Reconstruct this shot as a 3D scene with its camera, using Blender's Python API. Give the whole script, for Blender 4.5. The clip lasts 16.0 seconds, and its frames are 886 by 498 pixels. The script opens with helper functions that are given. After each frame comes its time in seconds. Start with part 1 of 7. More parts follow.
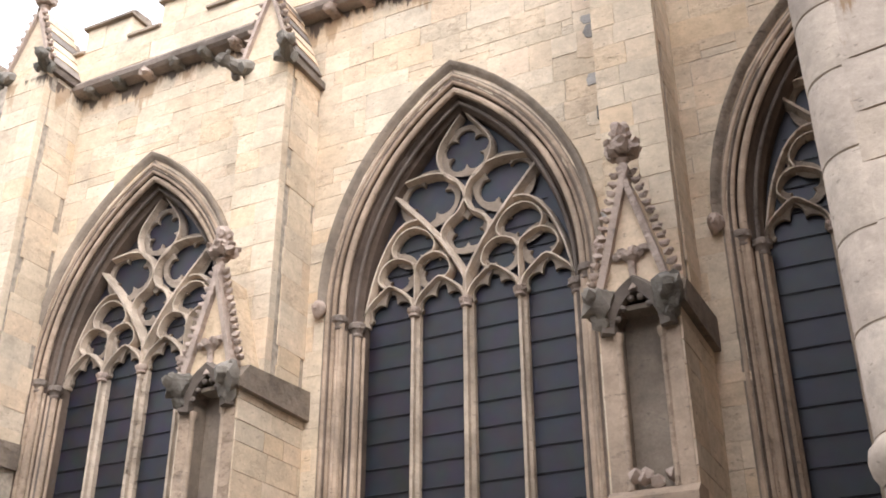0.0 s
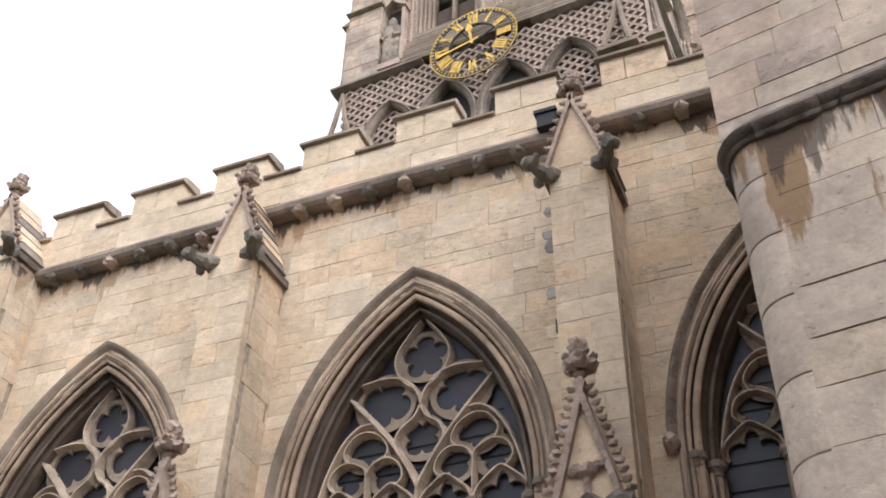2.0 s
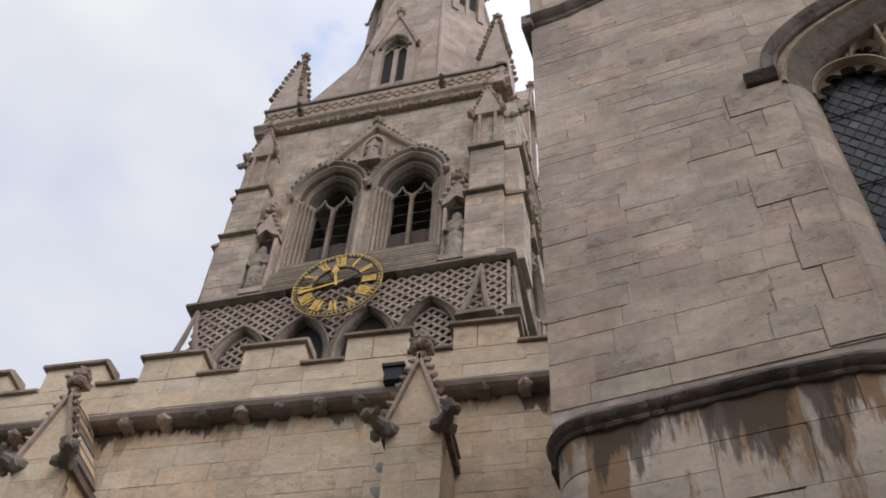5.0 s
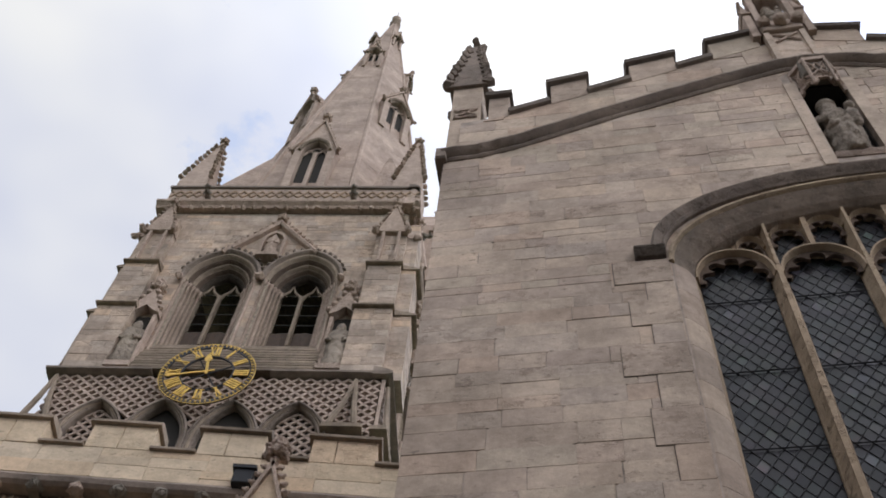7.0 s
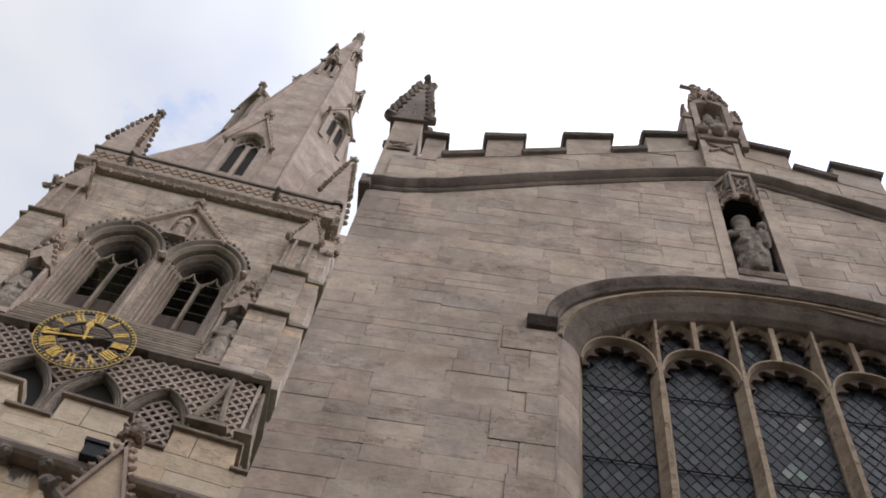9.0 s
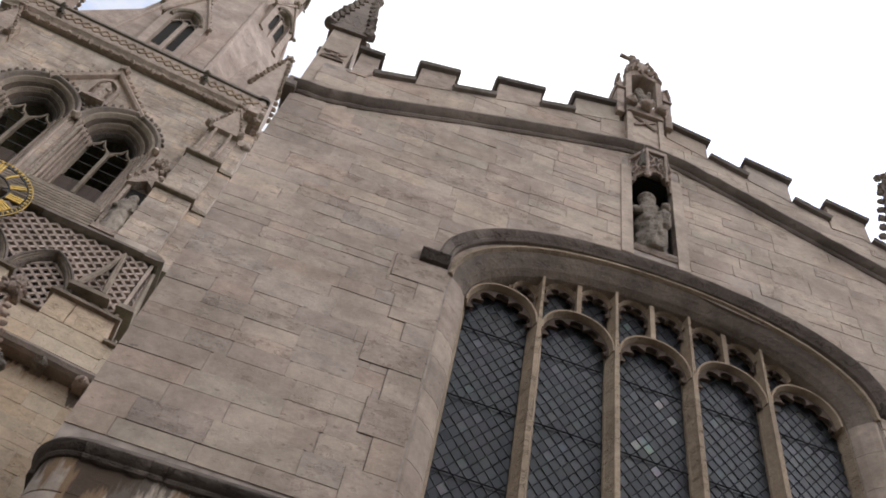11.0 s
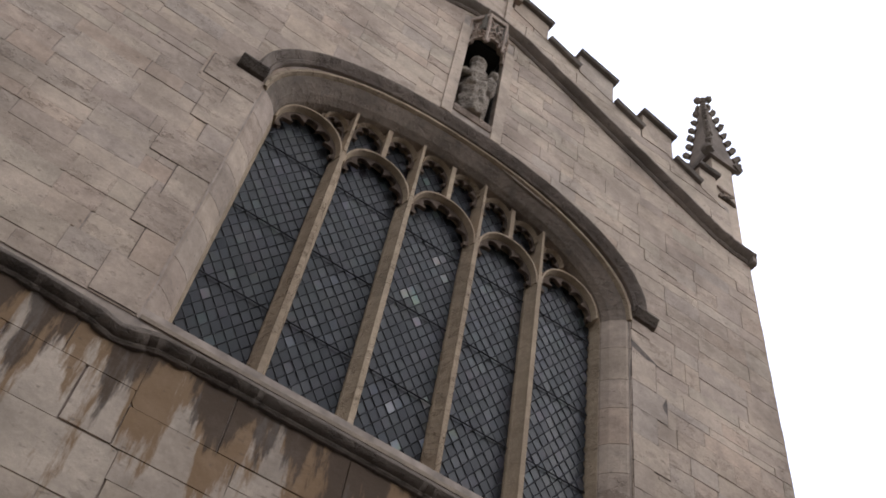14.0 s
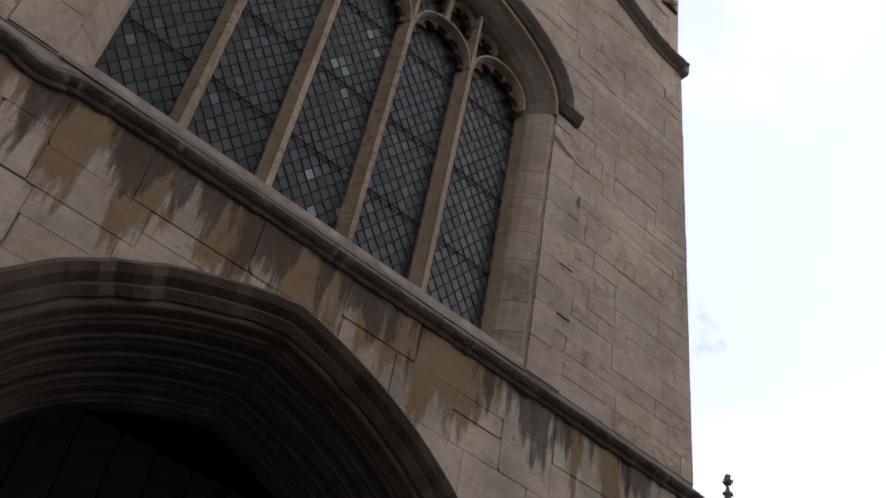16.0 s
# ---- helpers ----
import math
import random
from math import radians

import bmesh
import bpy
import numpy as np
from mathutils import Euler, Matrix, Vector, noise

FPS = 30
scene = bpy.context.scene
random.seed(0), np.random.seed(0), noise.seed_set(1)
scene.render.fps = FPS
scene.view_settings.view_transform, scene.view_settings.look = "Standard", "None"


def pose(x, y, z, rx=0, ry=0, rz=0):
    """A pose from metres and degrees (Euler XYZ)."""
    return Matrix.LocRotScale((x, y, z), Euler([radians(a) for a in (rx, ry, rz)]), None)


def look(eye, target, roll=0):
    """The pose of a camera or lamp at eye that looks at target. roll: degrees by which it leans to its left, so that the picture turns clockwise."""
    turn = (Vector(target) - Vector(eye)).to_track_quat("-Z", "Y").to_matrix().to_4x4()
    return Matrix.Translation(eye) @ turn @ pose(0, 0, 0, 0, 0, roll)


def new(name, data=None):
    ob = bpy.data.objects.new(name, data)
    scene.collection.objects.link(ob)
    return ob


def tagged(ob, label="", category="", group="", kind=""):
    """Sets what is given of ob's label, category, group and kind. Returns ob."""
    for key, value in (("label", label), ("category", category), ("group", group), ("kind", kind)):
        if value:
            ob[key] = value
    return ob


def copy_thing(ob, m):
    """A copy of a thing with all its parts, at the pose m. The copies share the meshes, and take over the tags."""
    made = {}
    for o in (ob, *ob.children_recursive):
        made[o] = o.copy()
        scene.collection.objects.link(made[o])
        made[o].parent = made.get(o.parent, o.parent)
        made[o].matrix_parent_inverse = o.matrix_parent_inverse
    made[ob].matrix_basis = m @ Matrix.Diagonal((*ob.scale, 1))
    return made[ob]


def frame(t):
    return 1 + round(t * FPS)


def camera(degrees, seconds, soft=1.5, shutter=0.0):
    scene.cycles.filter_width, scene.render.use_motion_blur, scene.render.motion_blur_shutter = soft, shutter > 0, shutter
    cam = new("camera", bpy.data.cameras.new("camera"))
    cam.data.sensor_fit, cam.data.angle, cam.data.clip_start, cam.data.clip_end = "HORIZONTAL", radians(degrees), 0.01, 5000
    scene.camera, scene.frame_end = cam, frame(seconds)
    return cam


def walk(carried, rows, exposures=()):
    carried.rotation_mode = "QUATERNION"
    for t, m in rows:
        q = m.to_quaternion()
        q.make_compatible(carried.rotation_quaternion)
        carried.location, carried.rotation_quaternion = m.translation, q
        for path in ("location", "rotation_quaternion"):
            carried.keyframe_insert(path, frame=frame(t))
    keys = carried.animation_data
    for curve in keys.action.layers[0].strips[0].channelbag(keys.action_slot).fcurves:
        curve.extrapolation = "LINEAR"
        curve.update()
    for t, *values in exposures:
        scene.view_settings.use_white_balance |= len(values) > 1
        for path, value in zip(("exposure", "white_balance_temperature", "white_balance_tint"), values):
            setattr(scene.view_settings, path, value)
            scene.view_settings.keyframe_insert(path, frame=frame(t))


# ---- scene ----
cam = camera(45.02, 16.0, soft=1.8)

PATH = [
    (0, (0.018, 0.005, 1.609), (-3.887, 7.956, 6.248), -0.18),
    (0.5, (0.007, 0.005, 1.572), (-3.708, 7.78, 6.646), 0.04),
    (1, (0.012, -0.009, 1.554), (-3.523, 7.563, 7.046), 0.37),
    (1.5, (0.009, -0.03, 1.561), (-3.349, 7.341, 7.426), 0.70),
    (2, (0.005, -0.036, 1.58), (-3.117, 7.118, 7.831), 1.48),
    (2.5, (0.01, -0.031, 1.591), (-2.861, 6.9, 8.203), 1.99),
    (3, (0.026, -0.024, 1.609), (-2.543, 6.709, 8.541), 2.66),
    (3.5, (0.038, -0.026, 1.627), (-2.246, 6.555, 8.801), 2.95),
    (4, (0.055, -0.044, 1.643), (-1.921, 6.316, 9.103), 3.28),
    (6.5, (0.224, -0.098, 1.701), (-0.419, 5.344, 10.066), 5.92),
    (7, (0.249, -0.123, 1.707), (-0.15, 5.041, 10.261), 7.32),
    (7.5, (0.267, -0.156, 1.705), (0.043, 4.769, 10.406), 8.90),
    (8, (0.292, -0.179, 1.706), (0.231, 4.634, 10.471), 10.46),
    (8.5, (0.327, -0.192, 1.701), (0.43, 4.585, 10.485), 12.02),
    (9, (0.368, -0.211, 1.695), (0.702, 4.586, 10.463), 13.38),
    (11.5, (0.529, -0.348, 1.647), (2.15, 4.738, 10.103), 15.28),
    (12, (0.58, -0.379, 1.64), (2.517, 4.702, 10.032), 15.05),
    (12.5, (0.619, -0.404, 1.637), (2.916, 4.608, 9.979), 14.22),
    (13, (0.641, -0.416, 1.654), (3.299, 4.521, 9.934), 13.21),
    (13.5, (0.666, -0.425, 1.638), (3.744, 4.5, 9.778), 12.71),
    (14, (0.688, -0.432, 1.614), (4.178, 4.561, 9.545), 12.20),
    (14.5, (0.696, -0.453, 1.591), (4.661, 4.693, 9.194), 12.21),
    (15, (0.701, -0.475, 1.563), (5.103, 4.801, 8.829), 12.30),
    (15.5, (0.712, -0.505, 1.524), (5.527, 4.841, 8.47), 12.01),
    (16, (0.725, -0.536, 1.487), (5.876, 4.835, 8.167), 11.74),
]
EXPOSURES = [(0.0, 1.45), (0.5, 1.25), (1.0, 1.2), (1.5, 1.1), (2.0, 0.84), (3.0, 0.0), (4.0, -0.1), (6.5, -0.17), (9.0, -0.15), (11.5, 0.07), (12.5, 0.21), (13.5, 0.12), (14.0, -0.05), (14.5, -0.28), (16.0, -0.74)]
walk(cam, [(t, look(eye, target, roll)) for t, eye, target, roll in PATH],
     exposures=EXPOSURES)

# ---- world, sun, exposure ----
world = bpy.data.worlds.new("sky")
scene.world = world
world.use_nodes = True
wn, wl = world.node_tree.nodes, world.node_tree.links
wn.clear()
w_out = wn.new("ShaderNodeOutputWorld")
w_bg = wn.new("ShaderNodeBackground")
w_sky = wn.new("ShaderNodeTexSky")
w_sky.sky_type, w_sky.sun_disc = "NISHITA", False
w_sky.sun_elevation, w_sky.sun_rotation = radians(42), radians(143)
w_sky.air_density, w_sky.dust_density = 1.0, 1.5
w_co = wn.new("ShaderNodeTexCoord")
w_noise = wn.new("ShaderNodeTexNoise")
w_noise.inputs["Scale"].default_value, w_noise.inputs["Detail"].default_value = 2.4, 6.0
w_noise.inputs["Roughness"].default_value, w_noise.inputs["Distortion"].default_value = 0.5, 0.3
w_map = wn.new("ShaderNodeMapping")
w_map.inputs["Location"].default_value = (0.35, 0.1, 0.6)
w_map.inputs["Scale"].default_value = (1.0, 1.0, 1.6)
w_cover = wn.new("ShaderNodeValToRGB")
w_cover.color_ramp.elements[0].position, w_cover.color_ramp.elements[1].position = 0.30, 0.335
w_tone = wn.new("ShaderNodeValToRGB")
w_tone.color_ramp.elements[0].position, w_tone.color_ramp.elements[1].position = 0.43, 0.64
w_tone.color_ramp.elements[0].color = (0.64, 0.69, 0.87, 1)
w_tone.color_ramp.elements[1].color = (0.985, 0.99, 1.0, 1)
w_noise2 = wn.new("ShaderNodeTexNoise")
w_noise2.inputs["Scale"].default_value, w_noise2.inputs["Detail"].default_value = 1.7, 4.0
w_skyx = wn.new("ShaderNodeVectorMath")
w_skyx.operation = "SCALE"
w_skyx.inputs["Scale"].default_value = 0.10
w_cloud = wn.new("ShaderNodeVectorMath")
w_cloud.operation = "SCALE"
w_cloud.inputs["Scale"].default_value = 0.98
w_mix = wn.new("ShaderNodeMixRGB")
wl.new(w_co.outputs["Generated"], w_map.inputs["Vector"])
wl.new(w_map.outputs["Vector"], w_noise.inputs["Vector"])
wl.new(w_map.outputs["Vector"], w_noise2.inputs["Vector"])
wl.new(w_noise.outputs["Fac"], w_cover.inputs["Fac"])
wl.new(w_noise2.outputs["Fac"], w_tone.inputs["Fac"])
wl.new(w_sky.outputs["Color"], w_skyx.inputs[0])
wl.new(w_tone.outputs["Color"], w_cloud.inputs[0])
wl.new(w_cover.outputs["Color"], w_mix.inputs["Fac"])
wl.new(w_skyx.outputs["Vector"], w_mix.inputs["Color1"])
wl.new(w_cloud.outputs["Vector"], w_mix.inputs["Color2"])
w_rift = wn.new("ShaderNodeTexNoise")
w_rift.inputs["Scale"].default_value, w_rift.inputs["Detail"].default_value = 4.6, 9.0
w_rift.inputs["Roughness"].default_value = 0.62
w_open = wn.new("ShaderNodeMapRange")
w_open.inputs["From Min"].default_value, w_open.inputs["From Max"].default_value = 0.635, 0.70
w_open.inputs["To Min"].default_value, w_open.inputs["To Max"].default_value = 0.0, 0.4
w_blue = wn.new("ShaderNodeMixRGB")
w_blue.inputs["Color2"].default_value = (0.42, 0.60, 1.0, 1)
wl.new(w_map.outputs["Vector"], w_rift.inputs["Vector"])
wl.new(w_rift.outputs["Fac"], w_open.inputs["Value"])
wl.new(w_open.outputs["Result"], w_blue.inputs["Fac"])
wl.new(w_mix.outputs["Color"], w_blue.inputs["Color1"])
wl.new(w_blue.outputs["Color"], w_bg.inputs["Color"])
# the cloud glows towards the veiled sun in the south-east
w_dot = wn.new("ShaderNodeVectorMath")
w_dot.operation = "DOT_PRODUCT"
w_dot.inputs[1].default_value = (0.82, -0.26, 0.51)
w_glow = wn.new("ShaderNodeMapRange")
w_glow.interpolation_type = "SMOOTHSTEP"
w_glow.inputs["From Min"].default_value, w_glow.inputs["From Max"].default_value = 0.0, 0.95
w_glow.inputs["To Min"].default_value, w_glow.inputs["To Max"].default_value = 1.0, 2.5
wl.new(w_co.outputs["Generated"], w_dot.inputs[0])
wl.new(w_dot.outputs["Value"], w_glow.inputs["Value"])
wl.new(w_glow.outputs["Result"], w_cloud.inputs["Scale"])
w_bg.inputs["Strength"].default_value = 1.0
wl.new(w_bg.outputs["Background"], w_out.inputs["Surface"])

sun_data = bpy.data.lights.new("sun", "SUN")
sun_data.energy, sun_data.angle, sun_data.color = 0.6, radians(20), (1.0, 0.95, 0.87)
sun = new("sun", sun_data)
sun.matrix_world = look((30, -30, 45), (0, 10, 8))


# ---- materials ----
def mat_stone(name, tones, island=False, stain=None, drips=0.35, bump=0.5, soot=0.25, mottle=0.85, bedding=1.2, flakes=0.5):
    """Ashlar: each stone its own tone, with grain, blotches, downward streaks and pits."""
    m = bpy.data.materials.new(name)
    m.use_nodes = True
    n, l = m.node_tree.nodes, m.node_tree.links
    bsdf = n["Principled BSDF"]
    bsdf.inputs["Roughness"].default_value = 0.92
    bsdf.inputs["Specular IOR Level"].default_value = 0.2
    geo = n.new("ShaderNodeNewGeometry")
    if island:
        rnd = geo.outputs["Random Per Island"]
    else:
        rnd = n.new("ShaderNodeObjectInfo").outputs["Random"]
    ramp = n.new("ShaderNodeValToRGB")
    el = ramp.color_ramp.elements
    while len(el) < len(tones):
        el.new(0.5)
    for i, c in enumerate(tones):
        el[i].position = i / (len(tones) - 1)
        el[i].color = (*c, 1)
    l.new(rnd, ramp.inputs["Fac"])

    def noise_tex(scale, detail, vec=(1, 1, 1), rough=0.6, shift=(0, 0, 0)):
        mp = n.new("ShaderNodeMapping")
        mp.inputs["Scale"].default_value = vec
        mp.inputs["Location"].default_value = shift
        l.new(geo.outputs["Position"], mp.inputs["Vector"])
        t = n.new("ShaderNodeTexNoise")
        t.inputs["Scale"].default_value, t.inputs["Detail"].default_value = scale, detail
        t.inputs["Roughness"].default_value = rough
        l.new(mp.outputs["Vector"], t.inputs["Vector"])
        return t.outputs["Fac"]

    def band(fac, a, b, lo, hi):
        r = n.new("ShaderNodeMapRange")
        r.inputs["From Min"].default_value, r.inputs["From Max"].default_value = a, b
        r.inputs["To Min"].default_value, r.inputs["To Max"].default_value = lo, hi
        l.new(fac, r.inputs["Value"])
        return r.outputs["Result"]

    def mixc(kind, fac, a, b):
        x = n.new("ShaderNodeMixRGB")
        x.blend_type = kind
        if isinstance(fac, (int, float)):
            x.inputs["Fac"].default_value = fac
        else:
            l.new(fac, x.inputs["Fac"])
        l.new(a, x.inputs["Color1"])
        if isinstance(b, tuple):
            x.inputs["Color2"].default_value = (*b, 1)
        else:
            l.new(b, x.inputs["Color2"])
        return x.outputs["Color"]

    # each stone has its own share of wear, and its own grain
    own = n.new("ShaderNodeMath")
    own.operation = "MULTIPLY"
    l.new(rnd, own.inputs[0])
    own.inputs[1].default_value = 37.7
    frac = n.new("ShaderNodeMath")
    frac.operation = "FRACT"
    l.new(own.outputs[0], frac.inputs[0])
    worn = band(frac.outputs[0], 0.45, 0.95, 0.0, 1.0)
    shift = n.new("ShaderNodeCombineXYZ")
    l.new(own.outputs[0], shift.inputs[0])
    l.new(own.outputs[0], shift.inputs[2])
    place = n.new("ShaderNodeVectorMath")
    place.operation = "ADD"
    l.new(geo.outputs["Position"], place.inputs[0])
    l.new(shift.outputs[0], place.inputs[1])

    def own_tex(scale, detail, vec=(1, 1, 1), rough=0.6):
        mp = n.new("ShaderNodeMapping")
        mp.inputs["Scale"].default_value = vec
        l.new(place.outputs[0], mp.inputs["Vector"])
        t = n.new("ShaderNodeTexNoise")
        t.inputs["Scale"].default_value, t.inputs["Detail"].default_value = scale, detail
        t.inputs["Roughness"].default_value = rough
        l.new(mp.outputs["Vector"], t.inputs["Vector"])
        return t.outputs["Fac"]

    def times(a, b):
        x = n.new("ShaderNodeMath")
        x.operation = "MULTIPLY"
        l.new(a, x.inputs[0])
        l.new(b, x.inputs[1])
        return x.outputs[0]

    col = ramp.outputs["Color"]
    # cloudy patches inside a stone, and scaled skin on the worn ones
    cloud = own_tex(4.0, 7, (1, 1, 1.3), 0.68)
    col = mixc("MULTIPLY", 1.0, col, band(cloud, 0.3, 0.7, 0.84, 1.14))
    scale_tex = own_tex(5.5, 7, (0.85, 0.85, 1.4), 0.7)
    flake = times(band(scale_tex, 0.54, 0.57, 0.0, flakes), worn)
    col = mixc("MULTIPLY", flake, col, (0.62, 0.58, 0.56))
    blot = noise_tex(0.9, 6)
    col = mixc("MULTIPLY", 1.0, col, band(blot, 0.34, 0.66, mottle, 1.12))
    grain = noise_tex(22, 8, rough=0.7)
    col = mixc("MULTIPLY", 1.0, col, band(grain, 0.25, 0.75, 0.88, 1.10))
    streak = noise_tex(1.6, 5, (1.5, 1.5, 0.35))
    col = mixc("MIX", band(streak, 0.55, 0.75, 0, drips), col, (0.12, 0.10, 0.08))
    patch = noise_tex(3.1, 7, rough=0.7)
    col = mixc("MIX", band(patch, 0.60, 0.72, 0, soot), col, (0.14, 0.125, 0.11))
    if stain:
        # run-off stains below a string course: a height range, a colour, an amount
        for z_low, z_high, colour, amount in stain:
            sep = n.new("ShaderNodeSeparateXYZ")
            l.new(geo.outputs["Position"], sep.inputs["Vector"])
            run = noise_tex(1.5, 7, (1.25, 1.25, 0.22), 0.64, (7.3 + z_low, 2.1, 0.4))
            fade = band(sep.outputs["Z"], z_low, z_high, -0.2, 0.06)
            add = n.new("ShaderNodeMath")
            add.operation = "ADD"
            l.new(run, add.inputs[0])
            l.new(fade, add.inputs[1])
            top = n.new("ShaderNodeMath")
            top.operation = "LESS_THAN"
            l.new(sep.outputs["Z"], top.inputs[0])
            top.inputs[1].default_value = z_high + 0.05
            mul = n.new("ShaderNodeMath")
            mul.operation = "MULTIPLY"
            l.new(band(add.outputs[0], 0.50, 0.54, 0, amount), mul.inputs[0])
            l.new(top.outputs[0], mul.inputs[1])
            col = mixc("MIX", mul.outputs[0], col, colour)
    # eroded pockets and short cracks along the bed
    crack = noise_tex(4.0, 6, (0.8, 0.8, 1.8), 0.7)
    col = mixc("MIX", band(crack, 0.64, 0.67, 0, 0.3), col, (0.085, 0.068, 0.055))
    pits = noise_tex(11.0, 4, (0.7, 0.7, 1.6), 0.6)
    col = mixc("MIX", band(pits, 0.64, 0.70, 0, 0.5), col, (0.10, 0.08, 0.065))
    pale = noise_tex(1.7, 5)
    col = mixc("MIX", band(pale, 0.56, 0.72, 0, 0.28), col, mixc("ADD", 0.25, col, (0.5, 0.42, 0.36)))
    l.new(col, bsdf.inputs["Base Color"])
    b1 = n.new("ShaderNodeBump")
    b1.inputs["Strength"].default_value, b1.inputs["Distance"].default_value = bump, 0.02
    l.new(grain, b1.inputs["Height"])
    b2 = n.new("ShaderNodeBump")
    b2.inputs["Strength"].default_value, b2.inputs["Distance"].default_value = bump, 0.05
    l.new(patch, b2.inputs["Height"])
    l.new(b1.outputs["Normal"], b2.inputs["Normal"])
    # bedding planes that weather out in some stones
    beds = own_tex(4.0, 6, (1, 1, 2.6), 0.66)
    b3 = n.new("ShaderNodeBump")
    b3.inputs["Distance"].default_value = 0.05
    l.new(band(worn, 0.0, 1.0, 0.1 * bump, bump * bedding * 1.2), b3.inputs["Strength"])
    l.new(beds, b3.inputs["Height"])
    l.new(b2.outputs["Normal"], b3.inputs["Normal"])
    # the lip where the skin has scaled away
    b4 = n.new("ShaderNodeBump")
    b4.inputs["Strength"].default_value, b4.inputs["Distance"].default_value = min(1.0, bump * 2.2), 0.022
    b4.invert = True
    l.new(flake, b4.inputs["Height"])
    l.new(b3.outputs["Normal"], b4.inputs["Normal"])
    l.new(b4.outputs["Normal"], bsdf.inputs["Normal"])
    return m


def mat_plain(name, colour, rough=0.6, metal=0.0, vary=0.25, scale=6.0, bump=0.2):
    m = bpy.data.materials.new(name)
    m.use_nodes = True
    n, l = m.node_tree.nodes, m.node_tree.links
    bsdf = n["Principled BSDF"]
    bsdf.inputs["Metallic"].default_value = metal
    geo = n.new("ShaderNodeNewGeometry")
    t = n.new("ShaderNodeTexNoise")
    t.inputs["Scale"].default_value, t.inputs["Detail"].default_value = scale, 6
    l.new(geo.outputs["Position"], t.inputs["Vector"])
    ramp = n.new("ShaderNodeValToRGB")
    ramp.color_ramp.elements[0].position, ramp.color_ramp.elements[1].position = 0.3, 0.7
    ramp.color_ramp.elements[0].color = (*[c * (1 - vary) for c in colour], 1)
    ramp.color_ramp.elements[1].color = (*[min(1, c * (1 + vary)) for c in colour], 1)
    l.new(t.outputs["Fac"], ramp.inputs["Fac"])
    l.new(ramp.outputs["Color"], bsdf.inputs["Base Color"])
    rr = n.new("ShaderNodeMapRange")
    rr.inputs["To Min"].default_value, rr.inputs["To Max"].default_value = rough * 0.8, min(1, rough * 1.2)
    l.new(t.outputs["Fac"], rr.inputs["Value"])
    l.new(rr.outputs["Result"], bsdf.inputs["Roughness"])
    b = n.new("ShaderNodeBump")
    b.inputs["Strength"].default_value, b.inputs["Distance"].default_value = bump, 0.01
    l.new(t.outputs["Fac"], b.inputs["Height"])
    l.new(b.outputs["Normal"], bsdf.inputs["Normal"])
    return m


def mat_pane(name, tones, rough=0.18, island=True, gloss=0.27):
    """Old leaded glass, dim behind, each quarry a little different."""
    m = bpy.data.materials.new(name)
    m.use_nodes = True
    n, l = m.node_tree.nodes, m.node_tree.links
    bsdf = n["Principled BSDF"]
    rnd = n.new("ShaderNodeNewGeometry").outputs["Random Per Island"] if island else n.new("ShaderNodeObjectInfo").outputs["Random"]
    ramp = n.new("ShaderNodeValToRGB")
    el = ramp.color_ramp.elements
    while len(el) < len(tones):
        el.new(0.5)
    for i, (p, c) in enumerate(tones):
        el[i].position, el[i].color = p, (*c, 1)
    l.new(rnd, ramp.inputs["Fac"])
    geo = n.new("ShaderNodeNewGeometry")
    t = n.new("ShaderNodeTexNoise")
    t.inputs["Scale"].default_value, t.inputs["Detail"].default_value = 3.0, 6
    l.new(geo.outputs["Position"], t.inputs["Vector"])
    mx = n.new("ShaderNodeMixRGB")
    mx.blend_type, mx.inputs["Fac"].default_value = "MULTIPLY", 0.8
    l.new(ramp.outputs["Color"], mx.inputs["Color1"])
    l.new(t.outputs["Color"], mx.inputs["Color2"])
    l.new(mx.outputs["Color"], bsdf.inputs["Base Color"])
    bsdf.inputs["Roughness"].default_value = rough
    bsdf.inputs["Specular IOR Level"].default_value = gloss
    b = n.new("ShaderNodeBump")
    b.inputs["Strength"].default_value, b.inputs["Distance"].default_value = 0.25, 0.01
    l.new(t.outputs["Fac"], b.inputs["Height"])
    l.new(b.outputs["Normal"], bsdf.inputs["Normal"])
    return m


WARM = ((0.519, 0.414, 0.296), (0.615, 0.490, 0.345), (0.597, 0.447, 0.305), (0.549, 0.435, 0.305), (0.657, 0.529, 0.380), (0.537, 0.438, 0.322), (0.609, 0.453, 0.296), (0.573, 0.459, 0.331), (0.633, 0.484, 0.343))
BROWN = ((0.411, 0.319, 0.252), (0.517, 0.411, 0.318), (0.454, 0.357, 0.281), (0.553, 0.439, 0.338), (0.446, 0.364, 0.297), (0.507, 0.381, 0.290), (0.477, 0.389, 0.300), (0.421, 0.332, 0.268), (0.533, 0.414, 0.312))
BUFF = ((0.43, 0.345, 0.27), (0.49, 0.40, 0.315), (0.45, 0.365, 0.29), (0.50, 0.41, 0.325), (0.46, 0.365, 0.275))
TOWER = ((0.40, 0.315, 0.25), (0.54, 0.418, 0.32), (0.46, 0.36, 0.285), (0.49, 0.40, 0.325), (0.58, 0.425, 0.305), (0.43, 0.35, 0.29))
AISLE_STAIN = ((14.5, 15.62, (0.30, 0.185, 0.10), 0.65), (15.0, 15.62, (0.06, 0.045, 0.038), 0.85))
